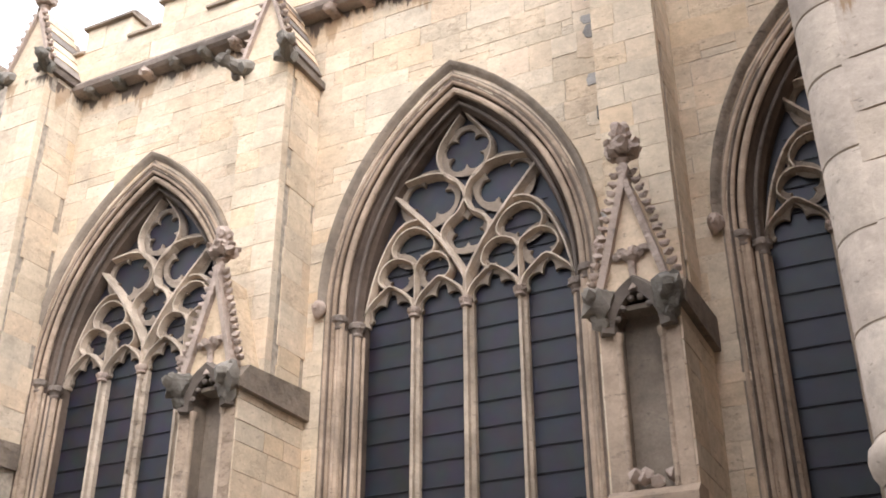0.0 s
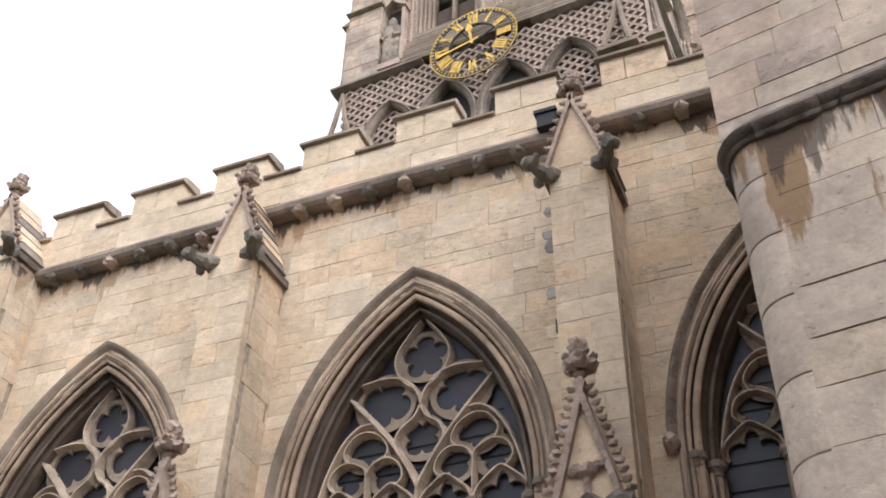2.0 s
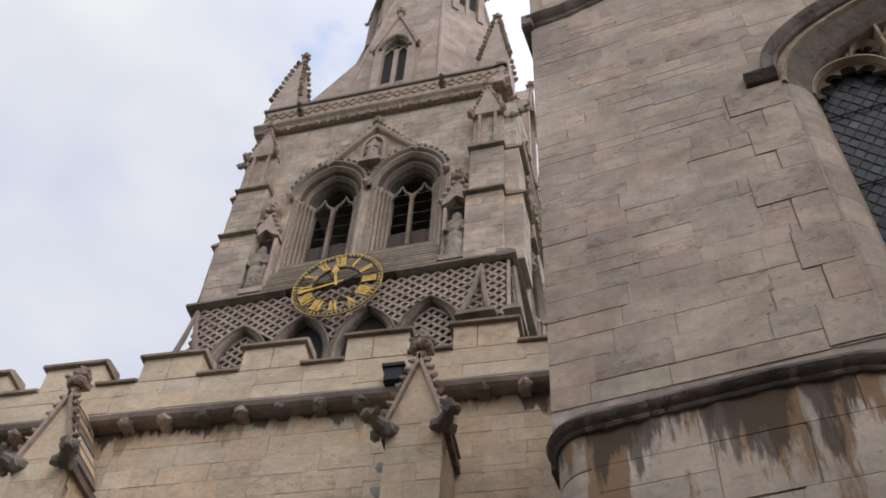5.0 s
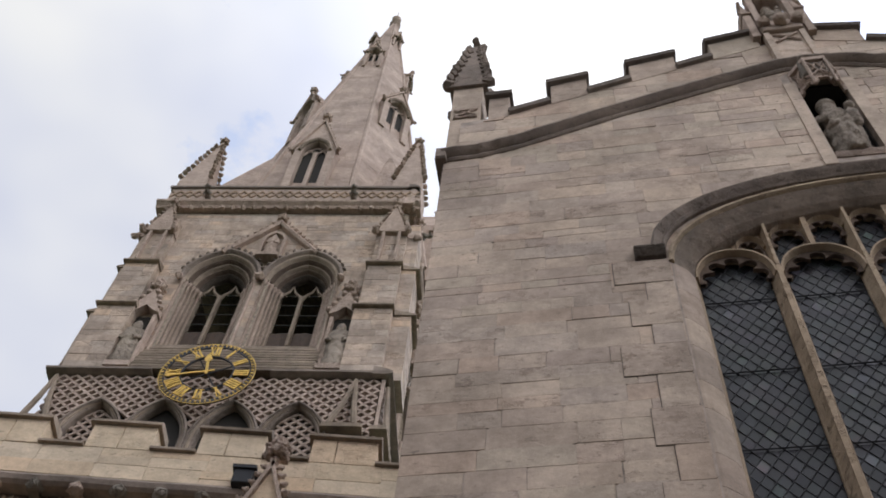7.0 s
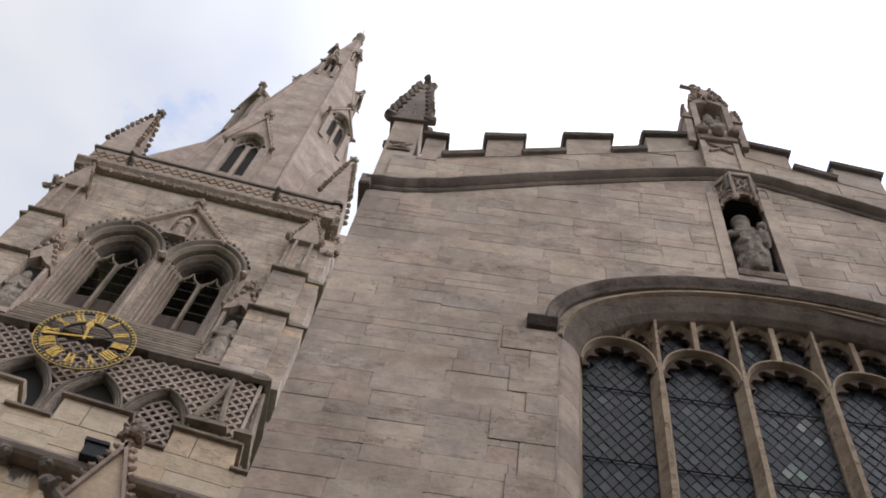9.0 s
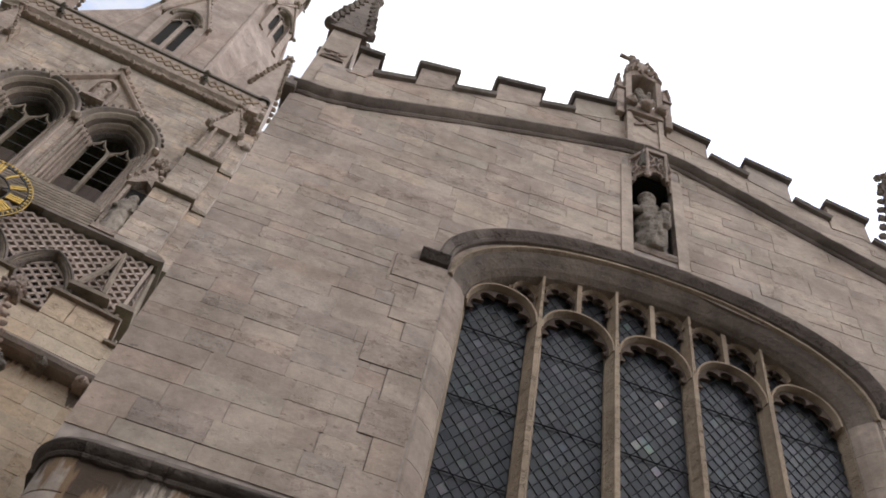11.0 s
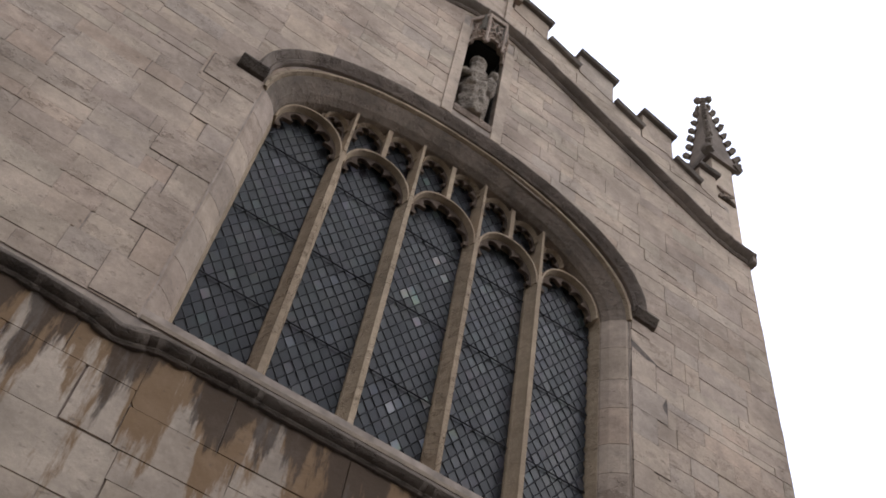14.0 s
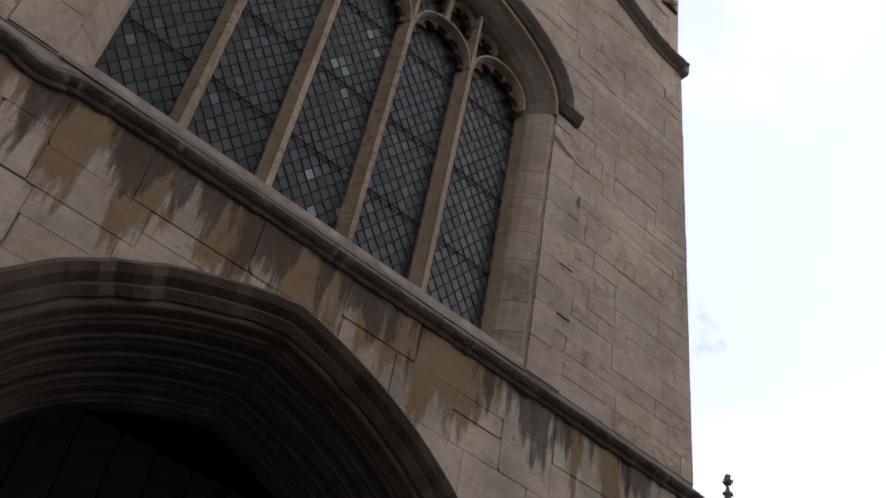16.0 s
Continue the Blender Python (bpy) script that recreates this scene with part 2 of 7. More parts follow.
PORCH_STAIN = ((5.2, 8.2, (0.21, 0.125, 0.06), 0.85), (6.6, 8.2, (0.055, 0.042, 0.034), 0.78))
M_WARM = mat_stone("limestone_warm", WARM, stain=AISLE_STAIN, drips=0.1, soot=0.1, bump=0.32, mottle=0.88, flakes=0.35)
M_WARM_I = mat_stone("limestone_warm_joined", WARM, island=True, stain=AISLE_STAIN, drips=0.1, soot=0.1, bump=0.32, mottle=0.88, flakes=0.35)
M_PORCH = mat_stone("limestone_grey_brown", BROWN, drips=0.15, soot=0.25, bump=0.28, bedding=0.9, mottle=0.72)
M_PORCH_I = mat_stone("limestone_grey_brown_joined", BROWN, island=True, drips=0.15, soot=0.25, bump=0.28, bedding=0.9, mottle=0.72)
M_PLOW = mat_stone("limestone_stained", BUFF, stain=PORCH_STAIN, drips=0.35, soot=0.3, bump=0.24, bedding=0.4, mottle=0.7, flakes=0.1)
M_PLOW_I = mat_stone("limestone_stained_joined", BUFF, island=True, stain=PORCH_STAIN, drips=0.35, soot=0.3, bump=0.24, bedding=0.4, mottle=0.7, flakes=0.1)
M_TOWER = mat_stone("limestone_tower", TOWER, island=True, drips=0.5, soot=0.4, mottle=0.7)
M_SPIRE = mat_stone("limestone_spire", ((0.368, 0.282, 0.228), (0.466, 0.362, 0.294), (0.405, 0.313, 0.257)), island=True, drips=0.35, soot=0.25)
M_MORTAR = mat_plain("lime_mortar", (0.33, 0.27, 0.205), 0.95, 0, 0.35, 9.0)
M_MORTAR_P = mat_plain("lime_mortar_grey", (0.34, 0.275, 0.225), 0.95, 0, 0.35, 5.0)
M_PATCH = mat_stone("grey_mortar_repair", ((0.33, 0.30, 0.27), (0.42, 0.385, 0.345), (0.38, 0.34, 0.30)), drips=0.3, soot=0.4, bump=0.6, mottle=0.7)
M_JOINT = mat_plain("open_joint", (0.13, 0.10, 0.08), 0.95, 0, 0.4, 9.0)
M_MOULD = mat_stone("limestone_moulding", ((0.38, 0.275, 0.19), (0.48, 0.36, 0.26)), drips=0.6, soot=0.4, mottle=0.65)
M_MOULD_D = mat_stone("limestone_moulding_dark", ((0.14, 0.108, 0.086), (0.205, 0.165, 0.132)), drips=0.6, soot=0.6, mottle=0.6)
# Dark brown: shade of hollows put into the colour; also the weathered door hood
M_HOLLOW = mat_stone("limestone_shaded_weathered", ((0.11, 0.078, 0.058), (0.16, 0.115, 0.085)), drips=0.4, soot=0.5, mottle=0.6)
# Near-black stone: shade of deep recesses put into the colour
M_DEEP_SHADE = mat_stone("limestone_deep_shade", ((0.06, 0.047, 0.038), (0.10, 0.08, 0.064)), drips=0.3, soot=0.4, mottle=0.6)
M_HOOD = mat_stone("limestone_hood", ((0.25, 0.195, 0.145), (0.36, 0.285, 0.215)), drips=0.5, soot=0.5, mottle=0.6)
M_HOOD_P = mat_stone("limestone_hood_grey", ((0.23, 0.183, 0.148), (0.30, 0.24, 0.195)), drips=0.4, soot=0.6, mottle=0.6)
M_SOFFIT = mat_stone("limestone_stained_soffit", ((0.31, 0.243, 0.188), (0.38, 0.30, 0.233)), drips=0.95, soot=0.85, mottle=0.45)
M_TRACERY = mat_stone("limestone_tracery", ((0.46, 0.36, 0.265), (0.54, 0.43, 0.325)), drips=0.6, soot=0.7, mottle=0.55)
M_MULLION = mat_stone("limestone_mullion", ((0.36, 0.268, 0.182), (0.42, 0.322, 0.222)), drips=0.25, soot=0.15)
M_CARVED = mat_stone("limestone_carved", ((0.395, 0.302, 0.237), (0.486, 0.373, 0.300)), drips=0.5, soot=0.6, bump=1.0)
M_CARVED_D = mat_stone("limestone_carved_dark", ((0.17, 0.15, 0.12), (0.24, 0.205, 0.165)), drips=0.5, soot=0.6, bump=1.0)
M_STATUE = mat_stone("limestone_statue", ((0.38, 0.315, 0.25), (0.45, 0.37, 0.295)), drips=0.6, soot=0.85, bump=1.0, mottle=0.5)
M_COPING = mat_stone("coping_dark", ((0.18, 0.15, 0.128), (0.25, 0.21, 0.175)), drips=0.4, soot=0.5)
M_GLASS = mat_pane("dark_leaded_glass", ((0, (0.018, 0.0165, 0.022)), (0.6, (0.028, 0.0255, 0.033)), (1, (0.046, 0.043, 0.052))), 0.42, gloss=0.32)
M_PANE = mat_pane("glass_quarry", ((0, (0.011, 0.011, 0.013)), (0.55, (0.022, 0.0215, 0.0235)), (0.90, (0.042, 0.042, 0.044)), (0.975, (0.075, 0.077, 0.079)), (0.99, (0.22, 0.225, 0.22))), 0.38)
M_PANE_O = mat_pane("glass_quarry_single", ((0, (0.011, 0.011, 0.013)), (0.55, (0.022, 0.0215, 0.0235)), (0.82, (0.05, 0.05, 0.052)), (0.93, (0.11, 0.112, 0.114)), (0.965, (0.36, 0.37, 0.36))), 0.38, island=False)
M_LEAD = mat_plain("lead_came", (0.035, 0.036, 0.04), 0.55, 0.3)
M_IRON = mat_plain("iron_bar", (0.02, 0.02, 0.022), 0.6, 0.4)
M_GOLD = mat_plain("gilding", (0.62, 0.40, 0.09), 0.45, 0.5, 0.3)
M_DIAL = mat_plain("clock_dial_dark", (0.035, 0.036, 0.04), 0.6)
M_WOOD = mat_plain("louvre_wood", (0.075, 0.05, 0.035), 0.85)
# Near black: shade of interiors and recesses put into the colour
M_SHADE = mat_plain("recess_shade_black", (0.022, 0.018, 0.014), 0.95)
M_DOORWOOD = mat_plain("old_oak", (0.12, 0.10, 0.075), 0.75)
M_GROUND = mat_plain("paving", (0.10, 0.095, 0.085), 0.9, 0, 0.3, 1.5)
M_GRASS = mat_plain("lawn", (0.06, 0.09, 0.035), 0.95, 0, 0.4, 4.0)
M_BLOCKER = mat_plain("unseen_blocker_brown", (0.11, 0.07, 0.05), 0.9, 0, 0.4, 3.0)
M_SLATE = mat_plain("lead_roof", (0.18, 0.18, 0.19), 0.6, 0.1)

# ---- building helpers ----
FRAMES = {"A": Matrix.Identity(4), "P": pose(0, 0, 0, 0, 0, -10.53), "T": pose(0, 0, 0, 0, 0, -3.61)}
BASE = {}


def thing(name, f, base, label, category, group="", kind=""):
    """An Empty at the base of a thing; its parts are drawn in the wall's own axes."""
    ob = new(name)
    ob.empty_display_size = 0.2
    ob.matrix_world = FRAMES[f] @ Matrix.Translation(base)
    BASE[ob.name] = Vector(base)
    return tagged(ob, label, category, group, kind)


def mesh_of(name, bm, material, shift=(0, 0, 0), smooth=False):
    if shift:
        bmesh.ops.translate(bm, vec=[-c for c in shift], verts=bm.verts)
    bmesh.ops.recalc_face_normals(bm, faces=bm.faces)
    me = bpy.data.meshes.new(name)
    bm.to_mesh(me)
    bm.free()
    me.materials.append(material)
    if smooth:
        me.shade_smooth()
        me.set_sharp_from_angle(angle=radians(40))
    return me


def part(name, bm, material, parent, label="", smooth=False, kind=""):
    top = parent
    while top.parent:
        top = top.parent
    ob = new(name, mesh_of(name, bm, material, BASE[top.name], smooth))
    ob.parent = parent
    if label:
        ob["label"] = label
    if kind:
        ob["kind"] = kind
    return ob


def solid(name, f, bm, material, label, category, group="", kind="", smooth=False):
    ob = new(name, mesh_of(name, bm, material, None, smooth))
    ob.matrix_world = FRAMES[f]
    BASE[ob.name] = Vector((0, 0, 0))
    return tagged(ob, label, category, group, kind)


def prism(bm, poly, y0, y1, inset=0.0):
    """A plate with the outline poly (x, z) from y0 (front) to y1."""
    cx, cz = sum(p[0] for p in poly) / len(poly), sum(p[1] for p in poly) / len(poly)

    def shrink(p):
        dx, dz = cx - p[0], cz - p[1]
        d = math.hypot(dx, dz) or 1
        return p[0] + dx / d * inset, p[1] + dz / d * inset
    fr = [bm.verts.new((shrink(p)[0], y0, shrink(p)[1])) for p in poly]
    bk = [bm.verts.new((p[0], y1, p[1])) for p in poly]
    k = len(poly)
    if inset:
        md = [bm.verts.new((p[0], y0 + inset, p[1])) for p in poly]
        for i in range(k):
            bm.faces.new((fr[i], fr[(i + 1) % k], md[(i + 1) % k], md[i]))
            bm.faces.new((md[i], md[(i + 1) % k], bk[(i + 1) % k], bk[i]))
    else:
        for i in range(k):
            bm.faces.new((fr[i], fr[(i + 1) % k], bk[(i + 1) % k], bk[i]))
    bm.faces.new(fr)
    bm.faces.new(bk[::-1])


def box(bm, x0, x1, y0, y1, z0, z1, inset=0.0):
    prism(bm, [(x0, z0), (x1, z0), (x1, z1), (x0, z1)], y0, y1, inset)


def prism_x(bm, poly, x0, x1):
    """A plate with the outline poly (y, z) from x0 to x1."""
    a = [bm.verts.new((x0, *p)) for p in poly]
    b = [bm.verts.new((x1, *p)) for p in poly]
    k = len(poly)
    for i in range(k):
        bm.faces.new((a[i], a[(i + 1) % k], b[(i + 1) % k], b[i]))
    bm.faces.new(a)
    bm.faces.new(b[::-1])


def frustum(bm, c, z0, z1, r0, r1, n=8, turn=0.0, top=True):
    lo = [bm.verts.new((c[0] + r0 * math.cos(turn + 2 * math.pi * i / n), c[1] + r0 * math.sin(turn + 2 * math.pi * i / n), z0)) for i in range(n)]
    hi = [bm.verts.new((c[0] + r1 * math.cos(turn + 2 * math.pi * i / n), c[1] + r1 * math.sin(turn + 2 * math.pi * i / n), z1)) for i in range(n)]
    for i in range(n):
        bm.faces.new((lo[i], lo[(i + 1) % n], hi[(i + 1) % n], hi[i]))
    bm.faces.new(lo[::-1])
    bm.faces.new(hi)


def lathe(bm, c, rings, n=10):
    """A turned solid: rings of (z, radius) round c = (x, y)."""
    loops = [[bm.verts.new((c[0] + r * math.cos(2 * math.pi * i / n), c[1] + r * math.sin(2 * math.pi * i / n), z)) for i in range(n)] for z, r in rings]
    for a, b in zip(loops, loops[1:]):
        for i in range(n):
            bm.faces.new((a[i], a[(i + 1) % n], b[(i + 1) % n], b[i]))
    bm.faces.new(loops[0][::-1])
    bm.faces.new(loops[-1])


def blob(bm, c, r, seed=0, rough=0.25, squash=(1, 1, 1), sub=2):
    """A weathered lump of carving."""
    made = bmesh.ops.create_icosphere(bm, subdivisions=sub, radius=1.0)["verts"]
    for v in made:
        k = 1 + rough * noise.noise(v.co * 2.1 + Vector((seed * 3.7, seed * 1.3, seed)))
        v.co = Vector((c[0] + v.co.x * r * k * squash[0], c[1] + v.co.y * r * k * squash[1], c[2] + v.co.z * r * k * squash[2]))


def sweep(bm, path, prof, closed_ends=True, jitter=0.0):
    """A moulding: the profile (outward, y) carried along the path (x, z)."""
    k, rings = len(path), []
    for i, (x, z) in enumerate(path):
        ax, az = path[max(i - 1, 0)]
        bx, bz = path[min(i + 1, k - 1)]
        d1 = Vector((x - ax, z - az)) if i else Vector((bx - x, bz - z))
        d2 = Vector((bx - x, bz - z)) if i < k - 1 else Vector((x - ax, z - az))
        d1, d2 = d1.normalized(), d2.normalized()
        n1, n2 = Vector((-d1.y, d1.x)), Vector((-d2.y, d2.x))
        nn = (n1 + n2).normalized()
        nn = nn / max(0.5, nn.dot(n1))
        j = random.uniform(-jitter, jitter)
        rings.append([bm.verts.new((x + nn.x * (o + j), y + j, z + nn.y * (o + j))) for o, y in prof])
    p = len(prof)
    for a, b in zip(rings, rings[1:]):
        for i in range(p):
            bm.faces.new((a[i], a[(i + 1) % p], b[(i + 1) % p], b[i]))
    if closed_ends:
        bm.faces.new(rings[0])
        bm.faces.new(rings[-1][::-1])


def tube(bm, pts, r, n=6):
    """A round bar through 3D points."""
    rings = []
    for i, p in enumerate(pts):
        p = Vector(p)
        d = (Vector(pts[min(i + 1, len(pts) - 1)]) - Vector(pts[max(i - 1, 0)])).normalized()
        s = d.cross(Vector((0, 1, 0.01))).normalized()
        t = d.cross(s)
        rr = r[i] if isinstance(r, (list, tuple)) else r
        rings.append([bm.verts.new(p + rr * (math.cos(2 * math.pi * j / n) * s + math.sin(2 * math.pi * j / n) * t)) for j in range(n)])
    for a, b in zip(rings, rings[1:]):
        for i in range(n):
            bm.faces.new((a[i], a[(i + 1) % n], b[(i + 1) % n], b[i]))
    bm.faces.new(rings[0])
    bm.faces.new(rings[-1][::-1])


def arch(cx, half, zs, rise, n=14):
    """A two-centred pointed arch, from the left spring over the apex to the right."""
    r = (half * half + rise * rise) / (2 * half)
    end = math.atan2(rise, r - half)
    left = [(cx - half + r - r * math.cos(end * i / n), zs + r * math.sin(end * i / n)) for i in range(n + 1)]
    return left + [(2 * cx - x, z) for x, z in left[-2::-1]]


def low_arch(cx, half, zs, rise, n=24, power=2.1):
    """A flattened late-Gothic arch."""
    pts = []
    for i in range(n + 1):
        a = math.pi * (1 - i / n)
        c, s = math.cos(a), math.sin(a)
        pts.append((cx + half * math.copysign(abs(c) ** (2 / power), c), zs + rise * max(s, 0) ** (2 / power)))
    return pts


def door_arch(cx, half, zs, rise, n=48):
    """A depressed arch that comes to a slight point."""
    pts = []
    for i in range(n + 1):
        c = math.cos(math.pi * (1 - i / n))
        pts.append((cx + half * c, zs + rise * max(0.0, 1 - abs(c) ** 1.5) ** 0.45 + 0.05 * math.exp(-9 * abs(c))))
    return pts


def hole_of(path, z_sill):
    """The span of an opening at a height, from its arch and its sill."""
    half = len(path) // 2
    zs = path[0][1]

    def span(z):
        if z < z_sill or z > path[half][1]:
            return None
        if z <= zs:
            return path[0][0], path[-1][0]
        for (xa, za), (xb, zb) in zip(path[:half], path[1:half + 1]):
            if za <= z <= zb:
                x = xa + (xb - xa) * (z - za) / max(1e-6, zb - za)
                return x, 2 * path[half][0] - x
        return None
    return span, path[half]


def clip(poly, a, b):
    """The part of poly to the left of the line from a to b."""
    out = []
    side = lambda p: (b[0] - a[0]) * (p[1] - a[1]) - (b[1] - a[1]) * (p[0] - a[0])
    for i, p in enumerate(poly):
        q = poly[(i + 1) % len(poly)]
        sp, sq = side(p), side(q)
        if sp >= 0:
            out.append(p)
        if sp * sq < 0:
            k = sp / (sp - sq)
            out.append((p[0] + k * (q[0] - p[0]), p[1] + k * (q[1] - p[1])))
    return out


def area(poly):
    return abs(sum(p[0] * q[1] - q[0] * p[1] for p, q in zip(poly, poly[1:] + poly[:1]))) / 2


def ashlar(x0, x1, z0, z1, heights, lengths, holes=(), cuts=(), seed=1, gap=0.0035):
    """Squared stones in bands whose courses break every few stones, cut round openings and below slopes. Gives (whole, outline) for each."""
    rnd = random.Random(seed)

    def joint():
        return gap * rnd.choice((0.05, 0.05, 0.1, 0.1, 0.2, 0.3, 0.5, 0.9, 1.6, 3.0))

    def cells():
        z = z0
        while z < z1 - 0.02:
            band_h = min(rnd.uniform(1.7, 2.5) * sum(heights) / 2, z1 - z)
            if z1 - z - band_h < heights[0]:
                band_h = z1 - z
            x = x0
            while x < x1 - 0.02:
                run = min(rnd.uniform(1.2, 4.0) * lengths[1], x1 - x)
                if x1 - x - run < lengths[0]:
                    run = x1 - x
                k = max(1, round(band_h / rnd.uniform(*heights)))
                marks = [i / k + (rnd.uniform(-0.22, 0.22) / k if 0 < i < k else 0) for i in range(k + 1)]
                for m0, m1 in zip(marks, marks[1:]):
                    za, zb = z + band_h * m0, z + band_h * m1
                    xa = x
                    while xa < x + run - 0.01:
                        xb = min(xa + rnd.uniform(*lengths), x + run)
                        if x + run - xb < lengths[0] * 0.45:
                            xb = x + run
                        if rnd.random() < 0.10 and zb - za > 0.3:
                            m = za + (zb - za) * rnd.uniform(0.35, 0.65)
                            yield xa, xb, za, m
                            yield xa, xb, m, zb
                        else:
                            yield xa, xb, za, zb
                        xa = xb
                x += run
            z += band_h

    for xa, xb, za, zb in cells():
        g1, g2, g3, g4 = joint(), joint(), joint(), joint()
        polys = [(True, [(xa + g1, za + g2), (xb - g3, za + g2), (xb - g3, zb - g4), (xa + g1, zb - g4)])]
        for span, apex in holes:
            a, b = span(za), span(zb)
            if not a and not b:
                continue
            a, b = a or (apex[0], apex[0]), b or (apex[0], apex[0])
            if xb < min(a[0], b[0]) or xa > max(a[1], b[1]):
                continue
            nxt = []
            for _, p in polys:
                nxt.append((False, clip(p, (a[0], za), (b[0], zb))))
                nxt.append((False, clip(p, (b[1], zb), (a[1], za))))
            polys = nxt
        for a, b in cuts:
            nxt = []
            for whole, p in polys:
                q = clip(p, a, b)
                nxt.append((whole and len(q) == 4 and abs(area(q) - area(p)) < 1e-6, q))
            polys = nxt
        for whole, p in polys:
            if len(p) >= 3 and area(p) > 0.004:
                yield whole, p


def unit_stones():
    """A few squared stones of unit size with worn, slightly wandering arrises and the odd chipped corner."""
    made = []
    for k in range(8):
        bm = bmesh.new()
        rnd = random.Random(k)
        out = []
        for i, (sx, sz) in enumerate(((-1, -1), (1, -1), (1, 1), (-1, 1))):
            if rnd.random() < 0.28:
                # a chipped corner
                cx, cz = rnd.uniform(0.012, 0.05), rnd.uniform(0.03, 0.10)
                two = [(sx * (0.499 - cx), sz * 0.498), (sx * 0.499, sz * (0.498 - cz))]
                out += two if (sx * sz < 0) else two[::-1]
            else:
                out.append((sx * 0.499, sz * 0.498))
            # a point between two corners lets the arris wander
            nx_, nz_ = ((1, -1), (1, 1), (-1, 1), (-1, -1))[i]
            t = rnd.uniform(0.3, 0.7)
            mx, mz = sx * 0.499 * (1 - t) + nx_ * 0.499 * t, sz * 0.498 * (1 - t) + nz_ * 0.498 * t
            out.append((mx * (1 - rnd.uniform(0, 0.006)), mz * (1 - rnd.uniform(0, 0.016))))
        fr = [bm.verts.new((x, -1 + rnd.uniform(-0.05, 0.05), z)) for x, z in out]
        md = [bm.verts.new((x * 1.002, -0.86, z * 1.004)) for x, z in out]
        bk = [bm.verts.new((x * 1.002, 0.0, z * 1.004)) for x, z in out]
        m = len(out)
        for i in range(m):
            bm.faces.new((fr[i], fr[(i + 1) % m], md[(i + 1) % m], md[i]))
            bm.faces.new((md[i], md[(i + 1) % m], bk[(i + 1) % m], bk[i]))
        bm.faces.new(fr)
        made.append(bm)
    return made


def lay(wall, stones, y, mat_one, mat_many, proud=0.03, near=lambda x, z: True, limit=290, seed=5, even=False):
    """Lays stones on a wall's face at y: the whole ones in the near stretch singly, the cut and further ones joined."""
    rnd = random.Random(seed)
    meshes = [mesh_of("stone", bm, mat_one, None) for bm in unit_stones()]
    many, singles, rest = bmesh.new(), 0, False
    for whole, p in stones:
        d = proud * (rnd.uniform(0.75, 1.15) if rnd.random() < 0.8 else rnd.uniform(0.35, 1.7))
        if even:
            d = proud * rnd.uniform(0.94, 1.04)
        cx, cz = sum(q[0] for q in p) / len(p), sum(q[1] for q in p) / len(p)
        if whole and singles < limit and near(cx, cz):
            ob = new("stone", meshes[rnd.randrange(8)])
            ob.parent = wall
            ob.matrix_local = Matrix.LocRotScale((cx, y + 0.012, cz), Euler((rnd.uniform(-0.008, 0.008), 0, rnd.uniform(-0.006, 0.006))), (p[1][0] - p[0][0], d + 0.012, p[2][1] - p[1][1]))
            singles += 1
        else:
            prism(many, p, y - d, y + 0.01, 0.002)
            rest = True
    if rest:
        ob = part("stonework", many, mat_many, wall, kind="stuff")
    else:
        many.free()


def stone_mesh_box(bm, x0, x1, y0, y1, z0, z1, h=0.34, l=0.7, seed=1, d=0.02, gap=0.0022):
    """Ashlar skin over a pier: stones on its front and both sides, in one mesh."""
    rnd = random.Random(seed)
    z, odd = z0, 0
    while z < z1 - 0.03:
        hh = min(h * rnd.uniform(0.8, 1.2), z1 - z)
        if z1 - z - hh < 0.1:
            hh = z1 - z
        odd ^= 1
        xs = [x0 - d, x1 + d]
        if x1 - x0 > l * 1.05 or rnd.random() < 0.5:
            m = x0 + (x1 - x0) * rnd.uniform(0.3, 0.7)
            xs = [x0 - d, m, x1 + d]
        for a, b in zip(xs, xs[1:]):
            e = rnd.uniform(0, 0.012)
            box(bm, a + gap, b - gap, y0 - d - e, y0 + 0.15, z + gap, z + hh - gap, 0.0025)
        ys = [y0 + 0.15 + rnd.uniform(0, 0.2)]
        while ys[-1] < y1 - 0.2:
            ys.append(min(ys[-1] + l * rnd.uniform(0.6, 1.1), y1))
        for a, b in zip(ys, ys[1:]):
            for xa, xb in ((x0 - d - rnd.uniform(0, 0.01), x0 + 0.05), (x1 - 0.05, x1 + d + rnd.uniform(0, 0.01))):
                box(bm, xa, xb, a + gap, b - gap, z + gap, z + hh - gap)
        z += hh

# ---- ground ----
bm = bmesh.new()
bmesh.ops.create_grid(bm, x_segments=40, y_segments=40, size=1500)
ground = new("ground", mesh_of("ground", bm, M_GRASS, None))
tagged(ground, "flat churchyard lawn that reaches the horizon", "ground", kind="structure")
bm = bmesh.new()
box(bm, -40, 40, -14, 14, 0.0, 0.02)
pavement = new("pavement", mesh_of("pavement", bm, M_GROUND, None))
tagged(pavement, "grey stone paving in front of the church", "pavement", kind="structure")

# Unseen wall behind the camera, added to block low sky light
bm = bmesh.new()
box(bm, -45, 45, -16, -15.4, 0, 15)
wall_sky_blocker = new("wall_sky_blocker", mesh_of("wall_sky_blocker", bm, M_BLOCKER, None))
tagged(wall_sky_blocker, "added plain wall out of view that cuts low sky light", "wall", kind="structure")

# ---- south aisle ----
AY = 14.1                      # face of the wall
BAY = 6.8
WINDOWS = (-13.5, -6.7, 0.1)   # window centres
BUTTS = (-16.42, -10.0, -3.25, 3.5)
